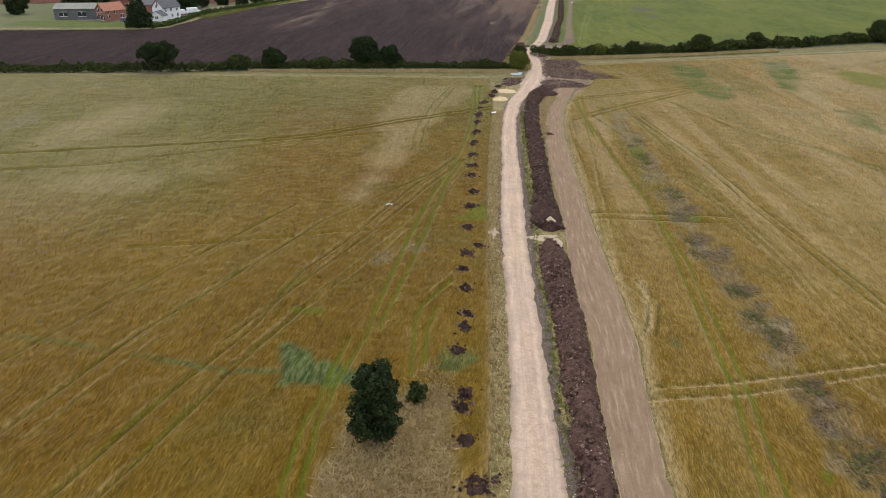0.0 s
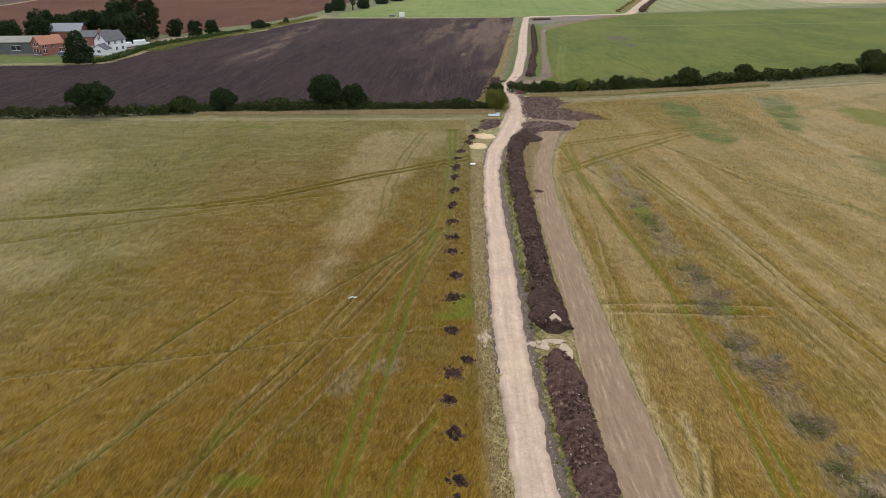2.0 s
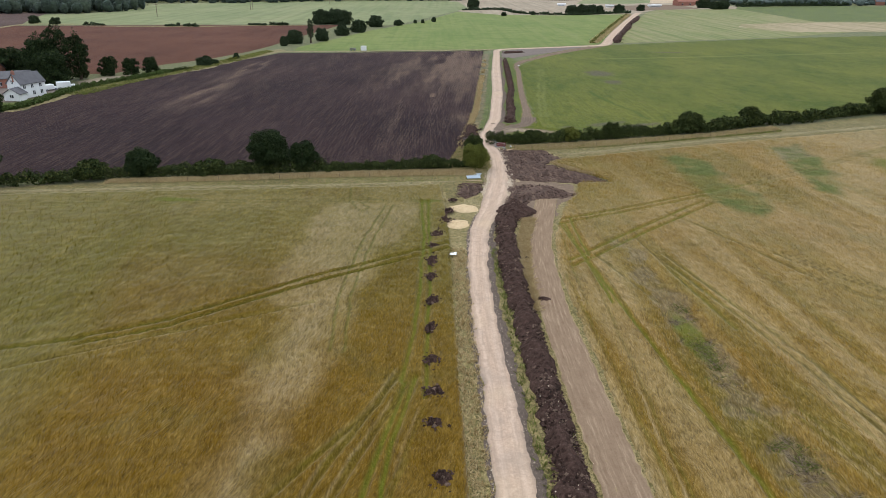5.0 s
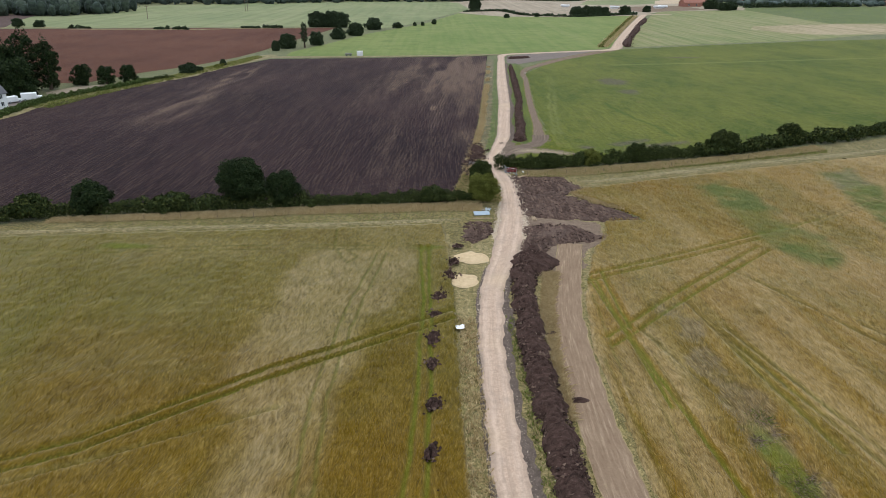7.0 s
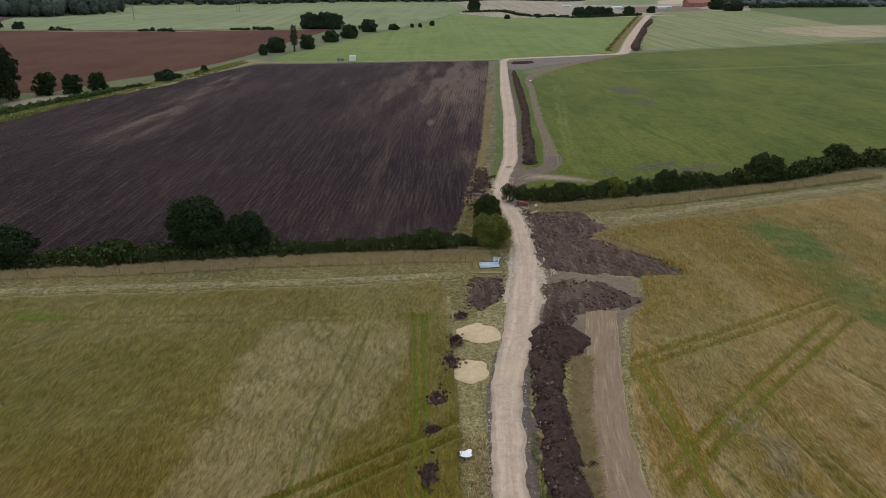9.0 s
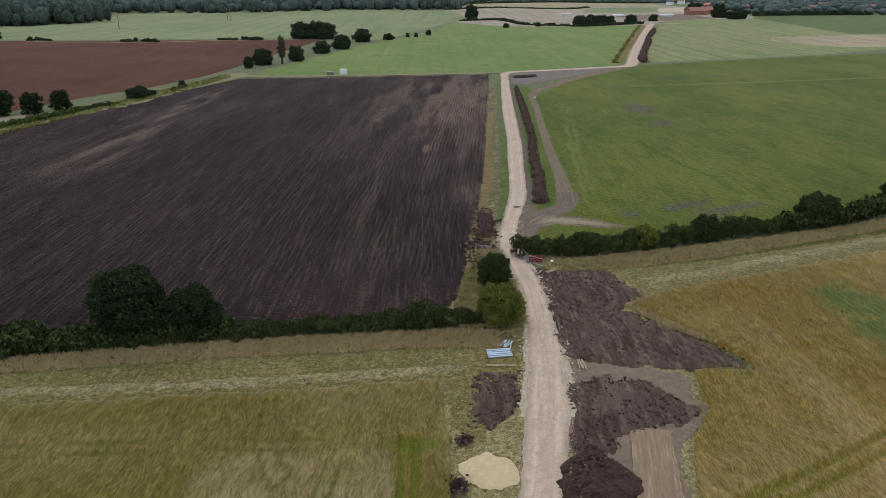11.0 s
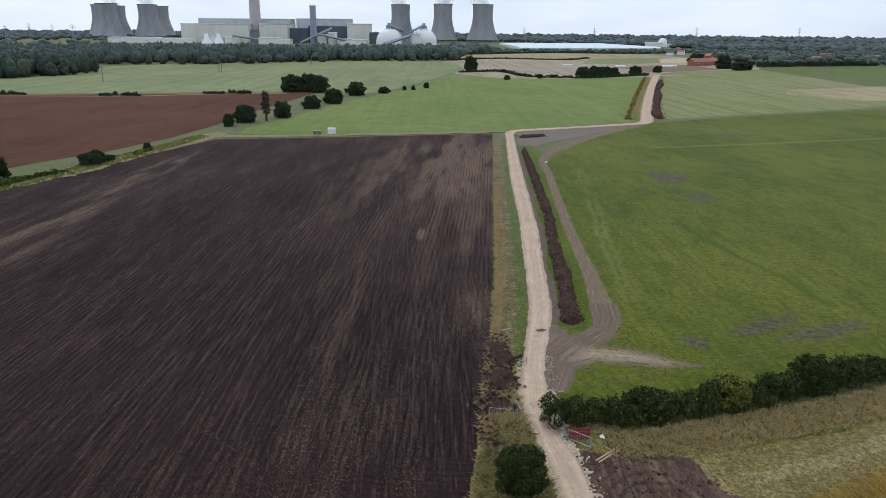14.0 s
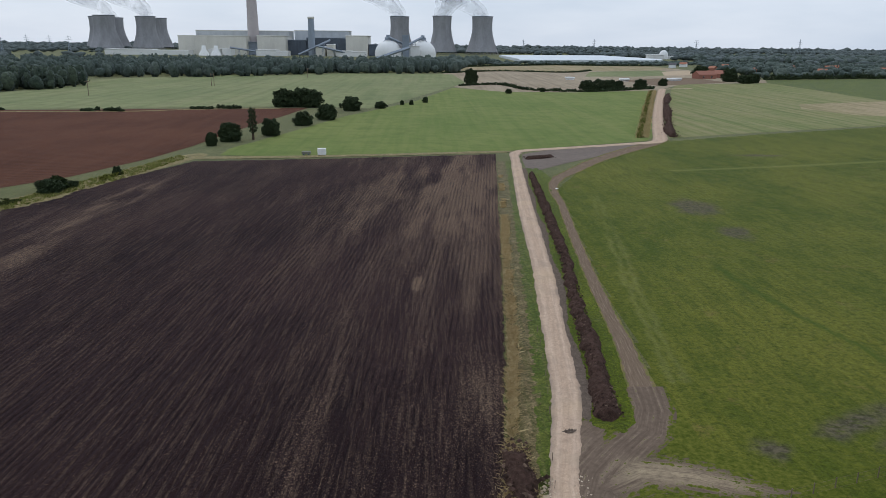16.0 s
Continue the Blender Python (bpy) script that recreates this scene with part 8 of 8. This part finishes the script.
gable_house("garage", -151.5, 296.5, 70, 5, 4.2, 2.5, 3.9, BRICK, SLATE, "small brick outbuilding with a slate roof", [("s", 0, 0.8, 1.2, 1.2)], category="outbuilding")
gable_house("barn", -171.5, 294, 14, 21, 11, 4.0, 5.6, DULLWALL, SHEETROOF, "long barn with a pale mossy sheet roof", [("s", -7, 1.2, 3.0, 1.6), ("s", 0, 1.2, 3.0, 1.6), ("s", 7, 0.2, 3.2, 3.2)], category="barn")
gable_house("barn", -172, 326, 12, 16, 11, 4.4, 7.0, BRICK, BLUEROOF, "brick barn with a blue grey sheet roof", [("s", -4, 0.2, 3.0, 3.0), ("s", 4, 1.2, 2.2, 1.4)], category="barn")
gable_house("outbuilding", -156, 318, 30, 14, 7, 3.2, 5.2, BRICK, SLATE, "low outbuilding with a dark roof", [("s", -3, 0.8, 1.2, 1.2), ("s", 3, 0.8, 1.2, 1.2)], category="outbuilding")
plain_field("farm_yard", [(-150, 285), (-138, 285), (-133, 305), (-136, 320), (-160, 312), (-175, 303), (-172, 284)], GREYDIRT, 0.05, "grey gravel farm yard", "yard")
plain_field("farm_lawn", [(-190, 268), (-156, 265), (-136, 270), (-131, 274), (-131, 284), (-150, 285), (-172, 283), (-190, 280)], GREEN, 0.045, "mown green lawn before the houses", "lawn")
plain_field("paddock", [(-131, 318), (-121, 334), (-114, 352), (-118, 356), (-134, 343), (-138, 330)], STUBBLE, 0.05, "small dry paddock behind the hedge", "field")


def van(x, y, turn, long, wide, high, label, paint=WHITE, name="van"):
    root = thing(name, x, y, 0, turn, label, "vehicle")
    part("body", box(box(bmesh.new(), -long / 2, long * 0.25, -wide / 2, wide / 2, 0.35, high, 0.15), long * 0.2, long / 2, -wide / 2, wide / 2, 0.35, high * 0.55, 0.12), paint, root)
    part("windscreen", box(bmesh.new(), long * 0.24, long * 0.262, -wide * 0.42, wide * 0.42, high * 0.58, high * 0.92), GLASS_DARK, root)
    for sx in (-0.32, 0.32):
        for sy in (-0.5, 0.5):
            wheel = part("wheel", bar(bmesh.new(), (sx * long, sy * wide - 0.1, 0.34), (sx * long, sy * wide + 0.1, 0.34), 0.34, 12), DARK_CLAD, root)
            part("hub", bar(bmesh.new(), (sx * long, sy * wide - 0.11, 0.34), (sx * long, sy * wide + 0.11, 0.34), 0.18, 8), STEEL, wheel)
    return root


van(-137.8, 309.5, 60, 5.0, 2.0, 2.1, "white van parked behind the farmhouse")
van(-134.5, 314.5, 30, 6.0, 2.2, 2.4, "white caravan parked by the hedge", name="caravan")
van(-146, 288.5, 110, 4.2, 1.8, 1.45, "silver car parked in the farm yard", STEEL, "car")
van(-150.5, 285.5, 20, 4.2, 1.8, 1.45, "dark car parked in the farm yard", DARK_CLAD, "car")
tagged(new("garden_verge", ribbon("garden_verge", [(-200, 255, 2.0), (-160, 263.5, 2.0), (-146, 266.5, 1.6), (-132, 269.0, 1.4)], VERGE, 1.0, 7, lambda u, s, x, y: 0.06 + 0.4 * (1 - u * u) * fbm(x, y, 2, 3), 0.5, 3, 6)), "scruffy dry grass edge of the farm garden", "verge", "", "structure")
hedge("clipped_hedge", [(-131, 270.5), (-128.6, 278), (-128.9, 300), (-127.8, 311), (-123, 327), (-116.8, 342), (-113.2, 355)], 2.0, 2.2, LEAF_LIME, "clipped bright green hedge round the farm", 0.28, 2.3, 72, 0.15)
hedge("field_hedge", [(-113, 356), (-110.5, 363), (-108, 369)], 1.2, 2.2, LEAF_HEDGE, "low scrubby bushes on the field bank", 0.25, 1.2, 73, 0.6)
hedge("field_hedge", [(-99.5, 398), (-97.5, 408)], 1.2, 2.0, LEAF_BUSH, "low pale bushes on the field bank", 0.25, 1.0, 74, 0.6)
tufts("bank_grass_blades", scatter(2500, [(-128, 300), (-121, 300), (-116, 330), (-104, 366), (-95, 400), (-88, 440), (-93, 446), (-101, 410), (-110, 372), (-122, 335)], rng), 0.7, TUFT, "rough green grass on the field bank", rng, 0.10)
FARM_TREES = [(-137.8, 271.5, 12.4, 11.0, 1), (-146, 334, 23, 12, 0), (-139.5, 337, 20, 9, 0), (-151, 330, 19, 12, 0), (-142, 322, 14, 13, 0), (-149, 329, 15, 15, 0), (-158, 338, 13, 16, 0), (-169, 339, 13.5, 16.5, 0), (-180, 345, 11, 17, 0), (-192, 345, 12, 15, 0), (-133.5, 347.6, 8.7, 8.1, 0), (-125.6, 350, 7.8, 7.2, 0), (-120.8, 358, 7.5, 7.3, 0), (-106, 385, 4.4, 6.4, 0), (-186, 312, 11, 12, 0), (-178, 318, 12, 12, 0), (-205, 300, 12, 12, 0), (-152, 334, 15, 11, 0)]
for k, (x, y, h, w, dense) in enumerate(FARM_TREES):
    tree("farm_tree", x, y, h, w, LEAF_OAK, "dark dense conifer before the houses" if dense else "dark green tree sheltering the farm", -1.6 if dense else -0.12 * h, 44 if dense else 26, 0.33, 1.4, 130 + k, "trees round the farm", "tree", 0.0, bool(dense))

# ---- far village ----
rng = np.random.default_rng(31)
for k in range(26):
    x, y = rng.uniform(400, 950), rng.uniform(1120, 1500)
    gable_house("far_house", x, y, rng.uniform(0, 180), 12, 7.5, 5, 8, BRICK if k % 3 else WHITE, PANTILE if k % 2 else SLATE, "far brick village house among trees", [("s", -3, 3.2, 1.2, 1.2), ("s", 3, 3.2, 1.2, 1.2)])
gable_house("site_house", 325, 1062, 20, 26, 12, 5, 9, BRICK, BRICK, "red brick farm building beside the works site", [("s", -6, 1, 2, 2), ("s", 6, 1, 2, 2)])
gable_house("site_house", 352, 1080, 110, 22, 10, 5, 9, BRICK, BRICK, "red brick barn beside the works site", [("s", -6, 1, 2, 2)])
for x, y in ((205, 985), (262, 1000), (270, 1008), (150, 1010)):
    clad_hall("site_cabin", x, x + 9, y, y + 3, 3.0, WHITE, "white site cabin on the works ground", WHITE, 3)

# ---- small things on the site ----
# Storage box and tank at the end of the ploughed field.
root = thing("storage_container", -42.6, 450.5, 0, 4, "white steel storage container on the headland", "container")
part("body", box(bmesh.new(), -1.5, 1.5, -1.1, 1.1, 0.15, 2.4, 0.05), WHITE, root)
for k in range(9):
    part("rib", box(bmesh.new(), -1.4 + k * 0.33, -1.26 + k * 0.33, -1.16, -1.1, 0.2, 2.3), WHITE, root)
root = thing("trailer", -48.2, 449.8, 0, 4, "low grey farm trailer on the headland", "trailer")
part("bed", box(bmesh.new(), -1.6, 1.6, -0.9, 0.9, 0.5, 1.4, 0.06), SHEETROOF, root)
for s in (-0.9, 0.9):
    part("wheel", bar(bmesh.new(), (s, -1.0, 0.35), (s, 1.0, 0.35), 0.35, 12), DARK_CLAD, root)


def glasshouse():
    """A wide glasshouse of many low ridged bays side by side."""
    root = thing("glasshouse", 188, 1745, 0, 16, "vast low glasshouse with a pale ridged roof", "glasshouse")
    for k in range(26):
        y0, lo = 16 * k, 3.6
        shift = 4.6 * k
        bm = bmesh.new()
        x0, x1 = shift, 345 + 3.0 * k
        ring = [(y0, -0.2), (y0 + 15.6, -0.2), (y0 + 15.6, lo), (y0 + 7.8, lo + 2.2), (y0, lo)]
        A = [bm.verts.new((x0, b, c)) for b, c in ring]
        B = [bm.verts.new((x1, b, c)) for b, c in ring]
        for q in range(5):
            bm.faces.new((A[q], A[(q + 1) % 5], B[(q + 1) % 5], B[q]))
        bm.faces.new(A[::-1])
        bm.faces.new(B)
        part("bay", bm, GLASSHOUSE, root)


glasshouse()


def pipe_bundle(x, y, turn, n, long, r, mat, label, spread=0.2):
    root = thing("pipe_bundle", x, y, 0.12, turn, label, "pipes")
    rng = np.random.default_rng(int(x * 100) % 997)
    for k in range(n):
        a = rng.uniform(-spread, spread)
        c, s = math.cos(a), math.sin(a)
        off = (k - n / 2) * r * 3.4
        part("pipe", bar(bmesh.new(), (-long / 2 * c, off - long / 2 * s, r + 0.04 * (k % 3)), (long / 2 * c, off + long / 2 * s, r + 0.04 * (k % 3)), r, 10), mat, root)
    return root


pipe_bundle(3.4, 200.6, 6, 6, 2.8, 0.085, PIPE_GREY, "bundle of pale grey pipes lying in the grass", 0.08)
pipe_bundle(4.4, 202.7, 66, 5, 1.7, 0.07, PIPE_GREY, "short pale pipes fanned on the grass", 0.25)
pipe_bundle(2.4, 203.4, 10, 1, 4.0, 0.05, m_plain("green_pipe", (0.10, 0.22, 0.14), 0.5), "thin green pipe lying in the grass")
pipe_bundle(3.4, 197.9, 0, 2, 3.2, 0.05, TIMBER, "two timber lengths lying in the grass", 0.02)
pipe_bundle(12.2, 198.0, 88, 4, 2.0, 0.06, TIMBER, "row of short timber stakes on the soil", 0.1)
pipe_bundle(13.6, 225.6, 38, 2, 3.4, 0.09, TIMBER, "timber baulks dropped by the gateway", 0.05)


def mesh_barrier(x, y, turn, label="galvanised mesh site fence panel", mat=STEEL, name="fence_panel", long=2.6, high=1.2):
    root = thing(name, x, y, 0.05, turn, label, "fence", "site fence panels")
    bm = bmesh.new()
    for a, b in (((0, 0, 0), (0, 0, high)), ((long, 0, 0), (long, 0, high)), ((0, 0, high), (long, 0, high)), ((0, 0, 0.15), (long, 0, 0.15))):
        bar(bm, a, b, 0.028, 6)
    part("frame", bm, mat, root)
    for k in range(1, 14):
        part("wire", bar(bmesh.new(), (long * k / 14, 0, 0.15), (long * k / 14, 0, high), 0.008, 4), mat, root)
    for s in (0, long):
        part("foot", box(bmesh.new(), s - 0.12, s + 0.12, -0.35, 0.35, -0.02, 0.12, 0.03), DARK_CLAD, root)
    return root


mesh_barrier(9.7, 231.6, -78)
mesh_barrier(10.3, 228.6, -40)
mesh_barrier(2.6, 233.0, -12)
mesh_barrier(6.0, 232.2, 100)
for k, (x, y, a) in enumerate(((11.4, 228.5, 4), (11.7, 229.1, -3))):
    root = thing("plastic_barrier", x, y, 0.03, a, "red plastic pedestrian barrier standing on dark soil", "barrier", "red barriers")
    part("top_rail", box(bmesh.new(), -1.0, 1.0, -0.04, 0.04, 0.85, 1.0, 0.02), RED_PLASTIC, root)
    part("bottom_rail", box(bmesh.new(), -1.0, 1.0, -0.04, 0.04, 0.2, 0.4, 0.02), RED_PLASTIC, root)
    for j in range(7):
        part("upright", box(bmesh.new(), -0.98 + j * 0.31, -0.9 + j * 0.31, -0.03, 0.03, 0.4, 0.85), RED_PLASTIC, root)
    for s in (-0.7, 0.7):
        part("foot", box(bmesh.new(), s - 0.08, s + 0.08, -0.3, 0.3, -0.03, 0.2, 0.03), DARK_CLAD, root)


def crumpled(name, x, y, z, rx, ry, mat, label, seed, category):
    me = patch(name, 0, 0, rx, ry, mat, lambda r, a, b: 0.05 + 0.28 * np.abs(fbm(a * 2 + seed, b * 2, 0.5, seed, 4) - 0.5) * 2 + 0.1 * (1 - r), 30, seed, 0.3, 0.55)
    ob = new(name, me)
    ob.location = (x, y, z)
    return tagged(ob, label, category)


crumpled("plastic_sheet", -1.8, 156.8, 0.3, 0.6, 0.5, PLASTIC_WHITE, "crumpled white plastic sheet lying in the barley edge", 3, "litter")
crumpled("plastic_strip", -15.9, 98.6, 0.5, 0.6, 0.06, PLASTIC_WHITE, "twisted white plastic strip caught on the barley", 5, "litter")
crumpled("white_bag", 13.9, 228.9, 0.05, 0.3, 0.3, PLASTIC_WHITE, "small white bag on dark soil", 7, "litter")
crumpled("road_rubble", 11.6, 256.2, 0.1, 0.7, 0.4, MARGIN, "small heap of dark stone on the road", 8, "rubble")
crumpled("white_bag", 33.0, 389, 0.1, 0.5, 0.4, PLASTIC_WHITE, "white bag beside the dirt track", 9, "litter")


def fence_line(line, gap, high, label, wires=2, thick=0.05):
    root = thing("post_fence", 0, 0, 0, 0, label, "fence")
    c, s = smooth([(*q, 0.0) for q in line], gap)
    proto = None
    for q in c:
        if proto is None:
            proto = part("post", bar(bmesh.new(), (0, 0, -0.2), (0, 0, high), thick, 6), POSTWOOD, root)
            proto.location = (q[0], q[1], 0)
        else:
            o = new("post", proto.data)
            o.parent = root
            o.location = (q[0], q[1], 0)
    for k in range(wires):
        z = high * (0.9 - 0.4 * k)
        bm = bmesh.new()
        for a, b in zip(c, c[1:]):
            bar(bm, (a[0], a[1], z), (b[0], b[1], z), 0.008, 3)
        part("wire", bm, POSTWOOD, root)
    return root


fence_line([(14.5, 238.8), (19.5, 240.6), (32.8, 245.2), (54.8, 252.8), (75, 262)], 2.6, 1.3, "line of brown fence posts beside the hedge", 3)
fence_line([(14.5, 225.8), (28.8, 228.4), (53, 236.2), (91, 250)], 4.2, 1.1, "sparse fence posts in the dry headland", 0)
fence_line([(-60, 195.5), (-32, 198.2), (0, 201.5)], 6.0, 1.1, "sparse fence posts along the headland", 0)
fence_line([(8.3, 246), (9.0, 252), (11.0, 268), (12.2, 284)], 4.5, 1.0, "thin stakes along the road's ditch", 0, 0.035)
